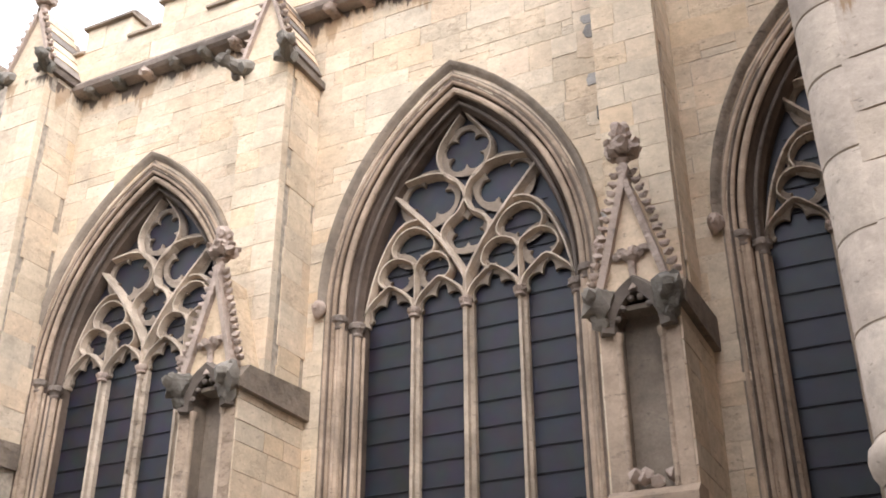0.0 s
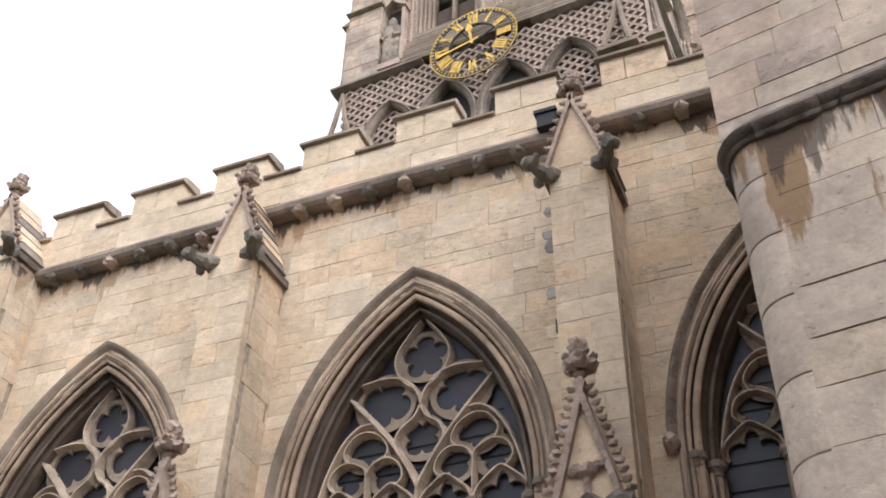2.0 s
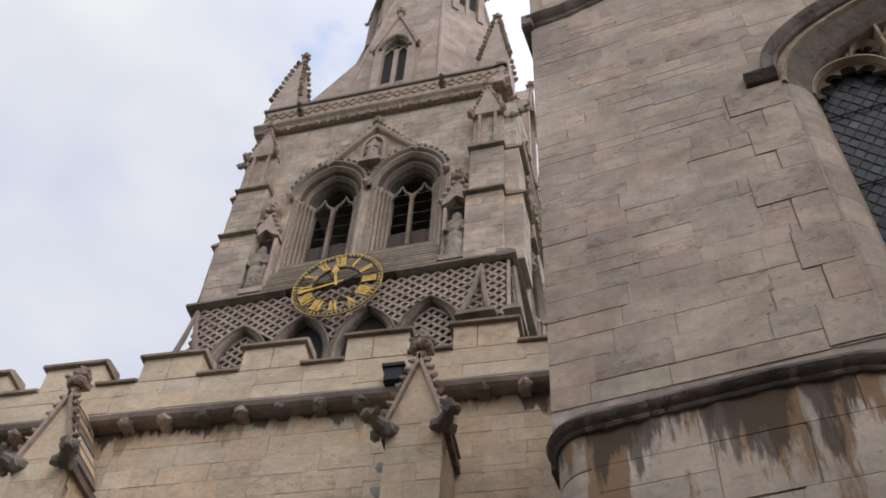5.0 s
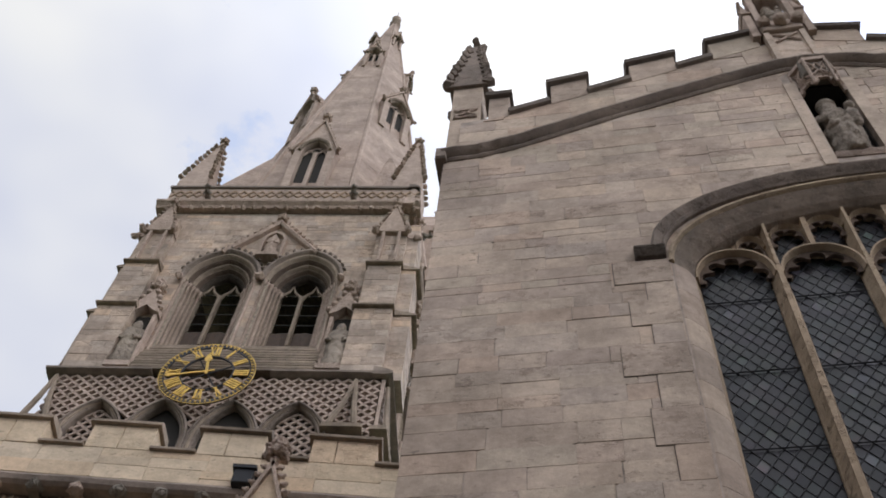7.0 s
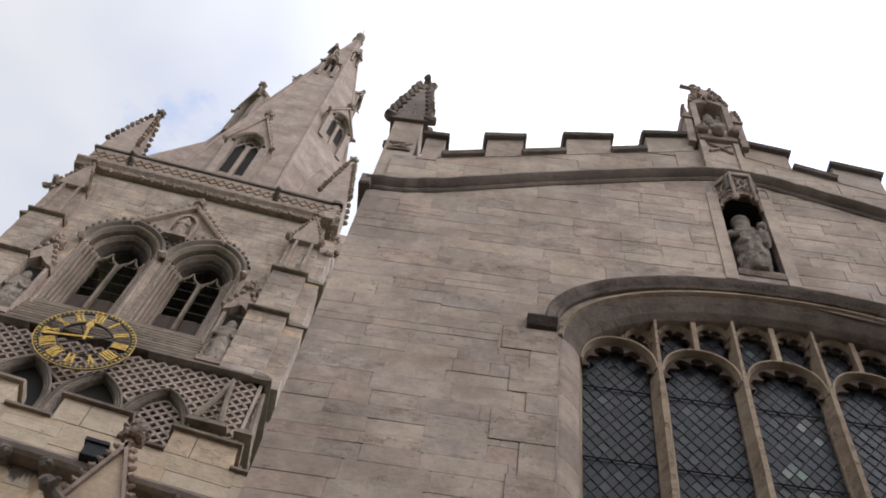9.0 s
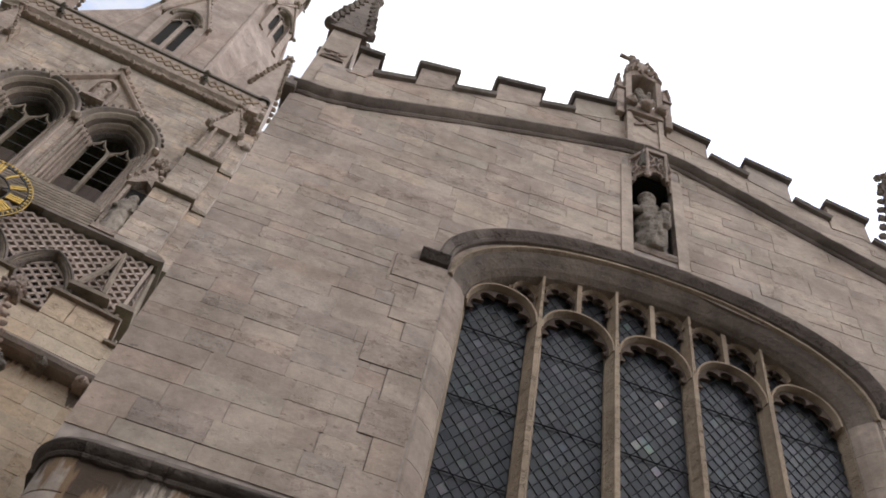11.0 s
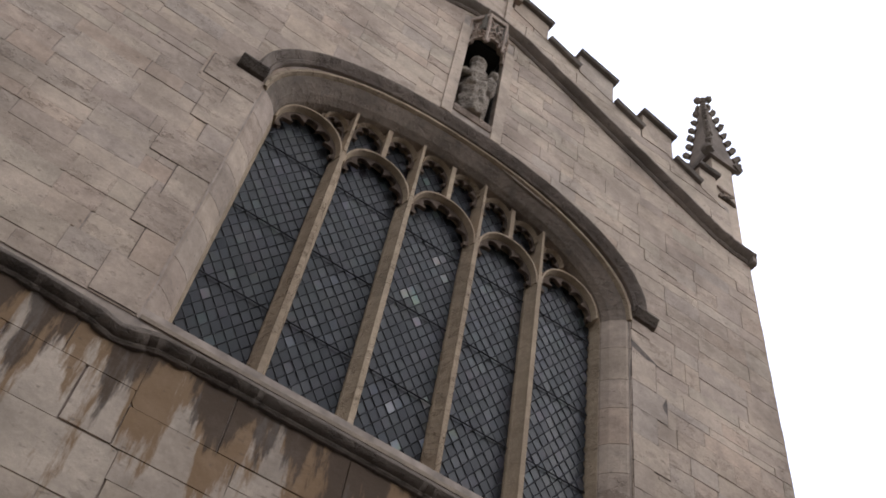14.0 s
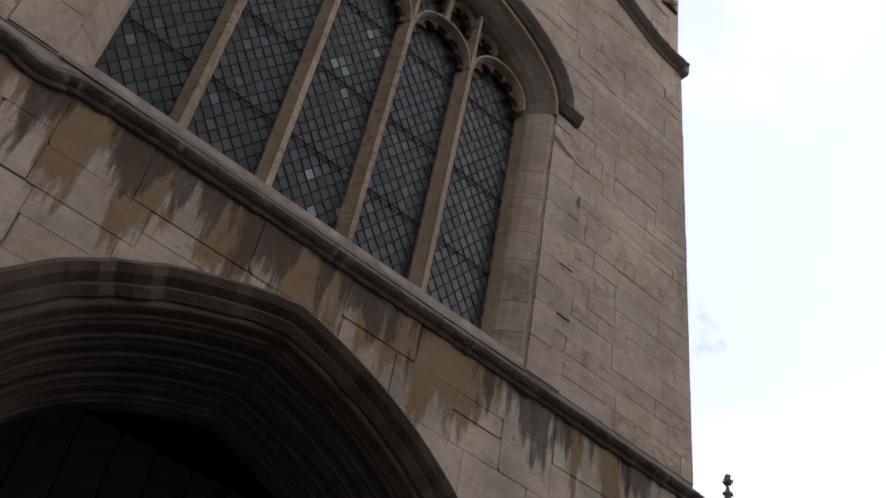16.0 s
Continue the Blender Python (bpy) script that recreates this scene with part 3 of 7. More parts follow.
HALF, SPRING, RISE = 2.32, 9.1, 4.12
SILL = 3.2


def panel(bm, x0, x1, z0, z1, path, sill, y0, y1):
    """A stretch of wall with one arched opening, as solid pieces butted end to end."""
    half = len(path) // 2
    cx = path[half][0]
    left = [(x0, z0), (path[0][0], z0), *path[:half + 1], (cx, z1), (x0, z1)]
    right = [(2 * cx - x, z) for x, z in left]
    right = [(min(x, x1) if abs(x - (2 * cx - x0)) < 1e-6 else x, z) for x, z in right]
    right = [(x1 if abs(x - (2 * cx - x0)) < 1e-6 else x, z) for x, z in right]
    prism(bm, left, y0, y1)
    prism(bm, right[::-1], y0, y1)
    box(bm, path[0][0], path[-1][0], y0, y1, z0, sill)


bm = bmesh.new()
paths = [arch(c, HALF, SPRING, RISE) for c in WINDOWS]
edges = [-17.3, -10.1, -3.3, 3.6]
for c, p, xa, xb in zip(WINDOWS, paths, edges, edges[1:]):
    panel(bm, xa, xb, 0, 16.6, p, SILL, AY, AY + 0.95)
box(bm, -34, -17.3, AY, AY + 0.95, 0, 16.6)
wall_aisle = solid("wall_aisle", "A", bm, M_MORTAR, "tall warm limestone ashlar wall of the church aisle", "wall", kind="structure")

# parapet with battlements
bm = bmesh.new()
box(bm, -34, 3.6, AY - 0.28, AY + 0.2, 15.93, 16.72)
parapet = solid("parapet", "A", bm, M_MORTAR, "battlemented limestone parapet with weathered dark copings", "parapet", kind="structure")
bm = bmesh.new()
prof = [(0, AY - 0.28), (0.05, AY - 0.36), (0.14, AY - 0.40), (0.22, AY - 0.36), (0.28, AY - 0.29), (0.28, AY + 0.1), (0, AY + 0.1)]
sweep(bm, [(-34 + i * 0.75, 15.64 + 0.01 * math.sin(i * 2.3)) for i in range(51)], prof, jitter=0.012)
part("string_course", bm, M_HOOD_P, parapet, "dark weathered moulded string course")
merlons = []
x = -2.85 - 2.15 * 14
while x < 3:
    merlons.append((x, x + 1.27))
    x += 2.15
for i, (xa, xb) in enumerate(merlons):
    bm = bmesh.new()
    rnd = random.Random(i)
    m = xa + (xb - xa) * rnd.uniform(0.35, 0.65)
    for a, b in ((xa, m), (m, xb)):
        box(bm, a + 0.006, b - 0.006, AY - 0.29 - rnd.uniform(0, 0.02), AY + 0.18, 16.72, 17.36, 0.012)
    mer = part("merlon", bm, M_WARM, parapet)
    bm = bmesh.new()
    prism_x(bm, [(AY - 0.40, 17.36), (AY - 0.40, 17.43), (AY - 0.28, 17.52), (AY + 0.22, 17.58), (AY + 0.3, 17.40), (AY + 0.3, 17.36)], xa - 0.07, xb + 0.07)
    part("coping", bm, M_HOOD, mer)
    bm = bmesh.new()
    prism_x(bm, [(AY - 0.38, 16.72), (AY - 0.38, 16.78), (AY - 0.26, 16.86), (AY + 0.28, 16.9), (AY + 0.28, 16.72)], xb + 0.004, xb + 0.876)
    part("coping", bm, M_HOOD, parapet)
parapet_stones = list(ashlar(-18, 3.5, 15.93, 16.715, (0.36, 0.42), (0.6, 1.3), seed=31))
lay(parapet, parapet_stones, AY - 0.28, M_WARM, M_WARM_I, 0.02, limit=60)
# carved heads under the string
rnd = random.Random(4)
x = -16.2
i = 0
while x < 2.5:
    if not any(abs(x - b) < 0.62 for b in BUTTS):
        bm = bmesh.new()
        blob(bm, (x, AY - 0.24, 15.64), 0.15, seed=i, rough=0.5, squash=(1.05, 1.0, 0.85))
        blob(bm, (x + 0.05, AY - 0.34, 15.60), 0.075, seed=i + 40, rough=0.5, sub=1)
        blob(bm, (x - 0.09, AY - 0.3, 15.68), 0.06, seed=i + 80, rough=0.5, sub=1)
        box(bm, x - 0.1, x + 0.1, AY - 0.2, AY + 0.05, 15.54, 15.72)
        part("corbel", bm, M_CARVED_D if rnd.random() < 0.3 else M_CARVED, parapet, "worn carved corbel head", smooth=True)
    x += 0.775
    i += 1


# ---- traceried aisle windows ----
def fringe(bm, path, foils, depth, v0, v1):
    """Cusping: a thin scalloped plate hanging inside an arch."""
    total, run = 0.0, [0.0]
    for (xa, za), (xb, zb) in zip(path, path[1:]):
        total += math.hypot(xb - xa, zb - za)
        run.append(total)
    n = foils * 8
    outer, inner = [], []
    for i in range(n + 1):
        s = i / n
        d = s * total
        j = max(k for k in range(len(run)) if run[k] <= d + 1e-9)
        j = min(j, len(path) - 2)
        t = (d - run[j]) / max(1e-6, run[j + 1] - run[j])
        (xa, za), (xb, zb) = path[j], path[j + 1]
        x, z = xa + (xb - xa) * t, za + (zb - za) * t
        ln = math.hypot(xb - xa, zb - za) or 1
        nx_, nz_ = (zb - za) / ln, -(xb - xa) / ln
        k = 0.035 + depth * (1 - abs(math.sin(math.pi * foils * s))) ** 1.5 * (1 if 0.02 < s < 0.98 else 0.3)
        outer.append((x, z))
        inner.append((x + nx_ * k, z + nz_ * k))
    f = [[bm.verts.new((x, v, z)) for x, z in line] for v in (v0, v1) for line in (outer, inner)]
    for i in range(n):
        bm.faces.new((f[0][i], f[0][i + 1], f[1][i + 1], f[1][i]))
        bm.faces.new((f[2][i], f[2][i + 1], f[3][i + 1], f[3][i]))
        bm.faces.new((f[1][i], f[1][i + 1], f[3][i + 1], f[3][i]))


def window_tracery(bm, cusps, cx, y, half, zs, rise):
    """Flowing tracery over four lights: main branches, daggers, a leaf at the top."""
    def put(pts, w=0.055, d=0.11, mirror=True):
        fine = []
        for i in range(len(pts) - 1):
            p0, p1, p2, p3 = pts[max(i - 1, 0)], pts[i], pts[i + 1], pts[min(i + 2, len(pts) - 1)]
            for s in range(3):
                t = s / 3
                fine.append(tuple(0.5 * (2 * b + (c - a) * t + (2 * a - 5 * b + 4 * c - e) * t * t + (3 * b - a - 3 * c + e) * t ** 3) for a, b, c, e in zip(p0, p1, p2, p3)))
        fine.append(pts[-1])
        prof = [(-w, y + 0.02), (-w * 0.3, y - d), (w * 0.3, y - d), (w, y + 0.02), (w, y + 0.1), (-w, y + 0.1)]
        for s in ((1, -1) if mirror else (1,)):
            sweep(bm, [(cx + s * px * half, zs + pz * rise) for px, pz in fine], prof)
    put([(0, 0), (0, 0.10), (0.07, 0.18), (0.23, 0.31), (0.42, 0.43), (0.58, 0.52), (0.80, 0.645)], 0.07, 0.16)
    put([(0.44, 0.445), (0.60, 0.44), (0.76, 0.36), (0.89, 0.22), (0.97, 0.07), (1.0, -0.02)], 0.05, 0.13)
    put([(0.22, 0.31), (0.23, 0.35), (0.17, 0.40), (0.06, 0.44), (0.0, 0.50)], 0.05, 0.14)
    put([(0.0, 0.50), (0.03, 0.56), (0.15, 0.635), (0.32, 0.665), (0.52, 0.66), (0.76, 0.64)], 0.05, 0.14)
    put([(0.06, 0.585), (0.20, 0.645), (0.27, 0.725), (0.245, 0.80), (0.13, 0.885), (0.03, 0.95)], 0.045, 0.13)
    for c in (0.25, 0.75):
        put([(c - 0.25, 0.0), (c - 0.21, 0.06), (c - 0.11, 0.11), (c, 0.145), (c + 0.11, 0.11), (c + 0.21, 0.06), (c + 0.25, 0.0)], 0.042, 0.13)
        for e in (-1, 1):
            head = [(cx + e * half * (c + q), zs + h * rise) for q, h in ((-0.24, 0.0), (-0.20, 0.06), (-0.11, 0.105), (0, 0.138), (0.11, 0.105), (0.20, 0.06), (0.24, 0.0))]
            fringe(cusps, head if e > 0 else head[::-1], 3, 0.15, y - 0.02, y + 0.05)
    put([(0.5, 0.0), (0.5, 0.2), (0.56, 0.25), (0.70, 0.275), (0.82, 0.245), (0.86, 0.18), (0.78, 0.135)], 0.036, 0.12)
    put([(0.5, 0.2), (0.44, 0.25), (0.30, 0.27), (0.19, 0.235), (0.15, 0.17), (0.22, 0.13)], 0.036, 0.12)
    put([(0.70, 0.275), (0.73, 0.33), (0.64, 0.395), (0.5, 0.41), (0.36, 0.37), (0.30, 0.31), (0.33, 0.27)], 0.036, 0.12)
    # cusped plates inside the openings
    plates = ((0.37, 0.555, 0.27, 4, 0.4, 1.14), (0.0, 0.35, 0.19, 4, 0.79, 1.2), (0.0, 0.765, 0.24, 5, 1.57, 1.15), (0.53, 0.34, 0.20, 4, 0.3, 1.2), (0.32, 0.205, 0.155, 3, 0.9, 1.3), (0.68, 0.21, 0.155, 3, 0.5, 1.3))
    for at, (px, pz, r, foils, turn, wide) in enumerate(plates):
        back = 0.003 * at
        for e in ((1, -1) if px else (1,)):
            n = foils * 14
            rows = [[], [], [], []]
            for i in range(n):
                a = 2 * math.pi * i / n
                k = r * (0.58 + 0.37 * abs(math.cos(foils * a / 2)) ** 0.5)
                for row, rad, yy in zip(rows, (r * wide, k + 0.01, k, k), (y + back, y + back, y + back + 0.016, y + 0.08)):
                    row.append(cusps.verts.new((cx + e * half * (px + rad * math.cos(a + turn)), yy, zs + rise * pz + half * rad * math.sin(a + turn))))
            for ra, rb in zip(rows, rows[1:]):
                for i in range(n):
                    cusps.faces.new((ra[i], ra[(i + 1) % n], rb[(i + 1) % n], rb[i]))


def aisle_window(cx):
    w = thing("window_1", "A", (cx, AY + 0.4, SILL), "tall pointed four-light window with flowing stone tracery and dark leaded glass", "window", "aisle windows", "structure")
    inner, in_rise, gy = 1.93, 3.93, AY + 0.54
    zs = 9.02
    # arch orders stepping in from the face to the glass
    outer = arch(cx, HALF, SPRING, RISE, 18)
    bm = bmesh.new()
    down = [(cx - HALF, SILL)] + outer + [(cx + HALF, SILL)]
    roll = lambda o, yy, r: [(o + r * math.cos(a), yy + r * math.sin(a)) for a in (2 * math.pi * i / 8 for i in range(8))]
    # the hollow's shade is in its dark colour
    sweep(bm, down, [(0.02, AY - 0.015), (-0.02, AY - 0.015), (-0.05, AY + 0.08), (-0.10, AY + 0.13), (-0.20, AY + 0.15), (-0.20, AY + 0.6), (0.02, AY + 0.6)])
    part("arch_order", bm, M_HOLLOW, w, "hollow of the moulded arch, shade put into its colour")
    bm = bmesh.new()
    sweep(bm, down, [(0.14, AY + 0.02), (0.14, AY - 0.014), (0.10, AY - 0.02), (0.06, AY - 0.005), (0.02, AY - 0.02), (0.02, AY + 0.02)])
    part("arch_order", bm, M_HOOD, w, "weathered outer arch moulding")
    for o, yy, r in ((0.075, AY - 0.015, 0.035), (-0.035, AY + 0.02, 0.042), (-0.155, AY + 0.085, 0.06)):
        bm = bmesh.new()
        sweep(bm, down, roll(o, yy, r))
        part("roll_moulding", bm, M_MOULD, w, "streaked buff roll moulding", smooth=True)
    # inner order and its roll coloured darker for the depth of the reveal's shade
    mid = arch(cx, 2.10, 9.0, 4.0, 18)
    bm = bmesh.new()
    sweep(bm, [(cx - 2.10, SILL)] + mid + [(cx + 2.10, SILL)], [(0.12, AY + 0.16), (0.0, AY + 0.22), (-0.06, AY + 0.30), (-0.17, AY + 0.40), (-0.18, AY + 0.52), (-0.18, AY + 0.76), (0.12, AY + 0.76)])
    part("arch_order", bm, M_HOLLOW, w, "inner arch moulding, coloured dark for shade")
    bm = bmesh.new()
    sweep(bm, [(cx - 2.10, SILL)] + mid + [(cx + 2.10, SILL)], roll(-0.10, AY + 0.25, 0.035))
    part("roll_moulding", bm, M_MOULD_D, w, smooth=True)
    # hood mould with head stops
    bm = bmesh.new()
    hp = arch(cx, 2.50, 9.25, 4.28, 20)
    sweep(bm, hp, [(-0.07, AY + 0.02), (-0.08, AY - 0.03), (-0.05, AY - 0.05), (-0.03, AY - 0.09), (0.01, AY - 0.12), (0.045, AY - 0.13), (0.065, AY - 0.09), (0.075, AY + 0.02)], jitter=0.008)
    part("hood_mould", bm, M_HOOD, w, "weathered projecting hood mould", smooth=True)
    for s in (-1, 1):
        bm = bmesh.new()
        hx = cx + s * 2.52
        blob(bm, (hx, AY - 0.10, 9.16), 0.15, seed=s + 7, rough=0.35, squash=(0.85, 0.9, 1.1))
        blob(bm, (hx, AY - 0.23, 9.13), 0.045, seed=s + 3, sub=1)
        for e in (-0.06, 0.06):
            blob(bm, (hx + e, AY - 0.20, 9.2), 0.035, seed=s + 9, sub=1)
        part("corbel", bm, M_CARVED, w, "worn carved head stop", smooth=True)
    # nook shafts and capitals
    for s in (-1, 1):
        for off, yy, zc, r in ((2.22, AY + 0.10, 8.92, 0.075), (1.98, AY + 0.30, 8.82, 0.075), (2.13, AY + 0.17, 8.9, 0.032), (2.06, AY + 0.235, 8.86, 0.032), (1.91, AY + 0.40, 8.82, 0.032)):
            bm = bmesh.new()
            lathe(bm, (cx + s * off, yy), [(SILL, r), (zc - 0.12, r)], 8)
            part("shaft", bm, M_MOULD, w, smooth=True)
            if r < 0.05:
                continue
            bm = bmesh.new()
            lathe(bm, (cx + s * off, yy), [(zc - 0.13, 0.10), (zc - 0.10, 0.11), (zc - 0.08, 0.085), (zc, 0.13), (zc + 0.03, 0.15), (zc + 0.10, 0.15), (zc + 0.12, 0.12)], 10)
            for q in range(7):
                a = -0.2 - q * 0.45
                blob(bm, (cx + s * off + 0.12 * math.cos(a), yy + 0.12 * math.sin(a), zc + 0.02), 0.045, seed=q, sub=1)
            part("capital", bm, M_HOOD_P, w, "dark carved leaf capital", smooth=True)
    # mullions
    for i, mx in enumerate((-0.5, 0, 0.5)):
        bm = bmesh.new()
        ww = 0.10 if mx == 0 else 0.075
        xm = cx + mx * inner
        prism_w = [(xm - ww, gy + 0.10), (xm - ww, gy - 0.02), (xm - ww * 0.45, gy - 0.07), (xm - ww * 0.35, gy - 0.15), (xm + ww * 0.35, gy - 0.15), (xm + ww * 0.45, gy - 0.07), (xm + ww, gy - 0.02), (xm + ww, gy + 0.10)]
        lo = [bm.verts.new((a, b, SILL)) for a, b in prism_w]
        hi = [bm.verts.new((a, b, zs)) for a, b in prism_w]
        for j in range(8):
            bm.faces.new((lo[j], lo[(j + 1) % 8], hi[(j + 1) % 8], hi[j]))
        mul = part("mullion", bm, M_TRACERY, w)
        bm = bmesh.new()
        lathe(bm, (xm, gy - 0.1), [(zs - 0.11, 0.07), (zs - 0.09, 0.10), (zs - 0.05, 0.09), (zs, 0.125), (zs + 0.05, 0.125), (zs + 0.08, 0.08)], 8)
        part("capital", bm, M_CARVED, mul, smooth=True)
    bm = bmesh.new()
    cusps = bmesh.new()
    window_tracery(bm, cusps, cx, gy, inner, zs, in_rise)
    tracery = part("tracery", bm, M_TRACERY, w, "flowing curvilinear stone tracery")
    # plates darker than the bars: their recess shade is in the colour
    part("cusping", cusps, M_HOOD, tracery, "cusped plates, recess shade put into a darker colour")
    # glass and its saddle bars
    bm = bmesh.new()
    ap = arch(cx, inner + 0.1, zs, in_rise + 0.2, 12)
    prism(bm, [(cx - inner - 0.1, SILL)] + ap + [(cx + inner + 0.1, SILL)], gy + 0.085, gy + 0.095)
    part("glazing", bm, M_GLASS, w, "dark dusty leaded glass")
    for j in range(18):
        zb = SILL + 0.28 + j * 0.425
        if zb > 11.4:
            break
        hw = inner if zb < zs else inner * max(0.15, 1 - ((zb - zs) / 4.1) ** 1.6)
        bm = bmesh.new()
        tube(bm, [(cx - hw, gy + 0.06, zb), (cx + hw, gy + 0.06, zb)], 0.011, 5)
        part("glazing_bar", bm, M_IRON, w)
    return w


first = aisle_window(WINDOWS[1])
BASEW = BASE[first.name]
for c in (WINDOWS[0], WINDOWS[2]):
    copy_thing(first, Matrix.Translation((c, AY + 0.4, SILL)))


# ---- buttresses ----
def crockets(bm, a, b, n, r, seed, side):
    for i in range(n):
        t = (i + 0.5) / n
        p = Vector(a).lerp(Vector(b), t)
        blob(bm, (p.x + side * r * 0.7, p.y, p.z + r * 0.5), r, seed + i, 0.6, (1.15, 0.9, 0.85), 1)
        blob(bm, (p.x + side * r * 1.5, p.y - r * 0.2, p.z + r * 0.9), r * 0.55, seed + i + 50, 0.6, sub=1)


def finial(bm, c, z, s, seed=0):
    lathe(bm, c, [(z, 0.05 * s), (z + 0.12 * s, 0.05 * s), (z + 0.16 * s, 0.1 * s), (z + 0.2 * s, 0.05 * s), (z + 0.3 * s, 0.05 * s)], 8)
    for i in range(6):
        a = math.pi / 4 + i * math.pi / 3
        blob(bm, (c[0] + 0.13 * s * math.cos(a), c[1] + 0.13 * s * math.sin(a), z + 0.30 * s), 0.10 * s, seed + i, 0.6, (1, 1, 0.9), 2)
        blob(bm, (c[0] + 0.20 * s * math.cos(a), c[1] + 0.20 * s * math.sin(a), z + 0.36 * s), 0.065 * s, seed + i + 3, 0.7, (1.1, 1.1, 0.7), 1)
    blob(bm, (c[0], c[1], z + 0.40 * s), 0.11 * s, seed + 8, 0.5, (1, 1, 1), 2)
    blob(bm, (c[0], c[1], z + 0.56 * s), 0.13 * s, seed + 9, 0.6, (1, 1, 1.2), 3)


def gargoyle(bm, base, way, seed, s=1.0):
    """A crouching beast that leans out from the wall."""
    p, d = Vector(base), Vector(way).normalized()
    tube(bm, [p - d * 0.25, p, p + d * 0.22 * s + Vector((0, 0, -0.03)), p + d * 0.42 * s + Vector((0, 0, 0.02)), p + d * 0.52 * s], [0.17 * s, 0.17 * s, 0.14 * s, 0.10 * s, 0.07 * s], 8)
    q = p + d * 0.46 * s + Vector((0, 0, 0.05))
    blob(bm, q, 0.15 * s, seed, 0.6, (1, 1, 0.95), 2)
    side = d.cross(Vector((0, 0, 1))).normalized()
    for e in (-1, 1):
        blob(bm, q + side * 0.12 * s * e + Vector((0, 0, 0.1 * s)), 0.055 * s, seed + e, 0.5, sub=1)
        blob(bm, p + d * 0.15 * s + side * 0.15 * s * e - Vector((0, 0, 0.12 * s)), 0.10 * s, seed + 5 * e, 0.5, (1, 1, 1.4), 1)
    blob(bm, q + d * 0.12 * s - Vector((0, 0, 0.04)), 0.075 * s, seed + 4, 0.5, sub=1)


def buttress(cx, lift=0.0, hw=0.47):
    b = thing("buttress", "A", (cx, 13.2, 0), "stepped limestone buttress with gabled head, gargoyles and canopied niche", "buttress", "aisle buttresses")
    yf = 13.0
    # upper stage
    bm = bmesh.new()
    box(bm, cx - hw, cx + hw, yf, AY + 0.05, 0, 14.15 + lift)
    body = part("pier", bm, M_MORTAR, b)
    bm = bmesh.new()
    stone_mesh_box(bm, cx - hw, cx + hw, yf, AY, 7.6, 14.12 + lift, 0.42, 0.8, int(abs(cx) * 10))
    part("stonework", bm, M_WARM_I, b, kind="stuff")
    # gabled head with stepped slab roof
    bm = bmesh.new()
    prism(bm, [(cx - hw - 0.02, 14.1 + lift), (cx + hw + 0.02, 14.1 + lift), (cx + 0.03, 15.62 + lift), (cx - 0.03, 15.62 + lift)], yf - 0.03, AY - 0.25)
    gab = part("gable", bm, M_WARM, b)
    for s in (-1, 1):
        for k in range(6):
            t0, t1 = k / 6, (k + 1.25) / 6
            bm = bmesh.new()
            xa, xb = cx + s * (hw + 0.10) * (1 - t0), cx + s * (hw + 0.10) * max(0, 1 - t1)
            za, zb = 14.02 + 1.66 * t0, 14.02 + 1.66 * min(1.03, t1)
            za, zb = za + lift, zb + lift
            prism(bm, [(xa, za), (xa + s * 0.06, za + 0.02), (xb + s * 0.03, zb + 0.02), (xb, zb)][::s], yf - 0.02, AY - 0.2)
            part("roof_slab", bm, M_COPING if k % 3 == 0 else M_WARM, gab)
        bm = bmesh.new()
        sweep(bm, [(cx + s * (hw + 0.12), 13.98 + lift), (cx, 15.76 + lift)][::s], [(0.0, yf - 0.12), (0.07, yf - 0.12), (0.07, yf + 0.08), (0.0, yf + 0.08)])
        crockets(bm, (cx + s * (hw + 0.1), yf - 0.05, 14.05 + lift), (cx + s * 0.05, yf - 0.05, 15.65 + lift), 8, 0.07, 3, s)
        part("gable_coping", bm, M_CARVED, gab, "crocketed gable coping", smooth=True)
        bm = bmesh.new()
        gargoyle(bm, (cx + s * (hw - 0.02), yf - 0.02, 13.98 + lift), (s * 0.55, -1, -0.12), int(abs(cx)) + s, 1.0)
        part("gargoyle", bm, M_CARVED_D, b, "dark weathered stone gargoyle", smooth=True)
        bm = bmesh.new()
        box(bm, min(cx + s * hw, cx + s * (hw + 0.12)), max(cx + s * hw, cx + s * (hw + 0.12)), yf + 0.02, AY, 13.86 + lift, 14.02 + lift, 0.02)
        part("string", bm, M_MOULD_D, b)
    bm = bmesh.new()
    finial(bm, (cx, yf + 0.02), 15.68 + lift, 1.05, 3)
    part("finial", bm, M_CARVED, gab, "leafy carved finial", smooth=True)
    # lower stage with an empty niche
    lw, ly = 0.52, 12.3
    bm = bmesh.new()
    box(bm, cx - lw, cx - 0.30, ly, AY + 0.04, 0, 7.35)
    box(bm, cx + 0.30, cx + lw, ly, AY + 0.04, 0, 7.35)
    box(bm, cx - 0.30, cx + 0.30, ly + 0.35, AY + 0.04, 0, 7.35)
    box(bm, cx - 0.30, cx + 0.30, ly, ly + 0.35, 0, 4.95)
    pier = part("pier", bm, M_MOULD, b)
    bm = bmesh.new()
    box(bm, cx - 0.296, cx + 0.296, ly + 0.33, ly + 0.36, 4.96, 7.35)
    for s in (-1, 1):
        xa, xb = sorted((cx + s * 0.296, cx + s * 0.285))
        box(bm, xa, xb, ly + 0.02, ly + 0.33, 4.96, 7.35)
    box(bm, cx - 0.285, cx + 0.285, ly + 0.02, ly + 0.33, 7.28, 7.35)
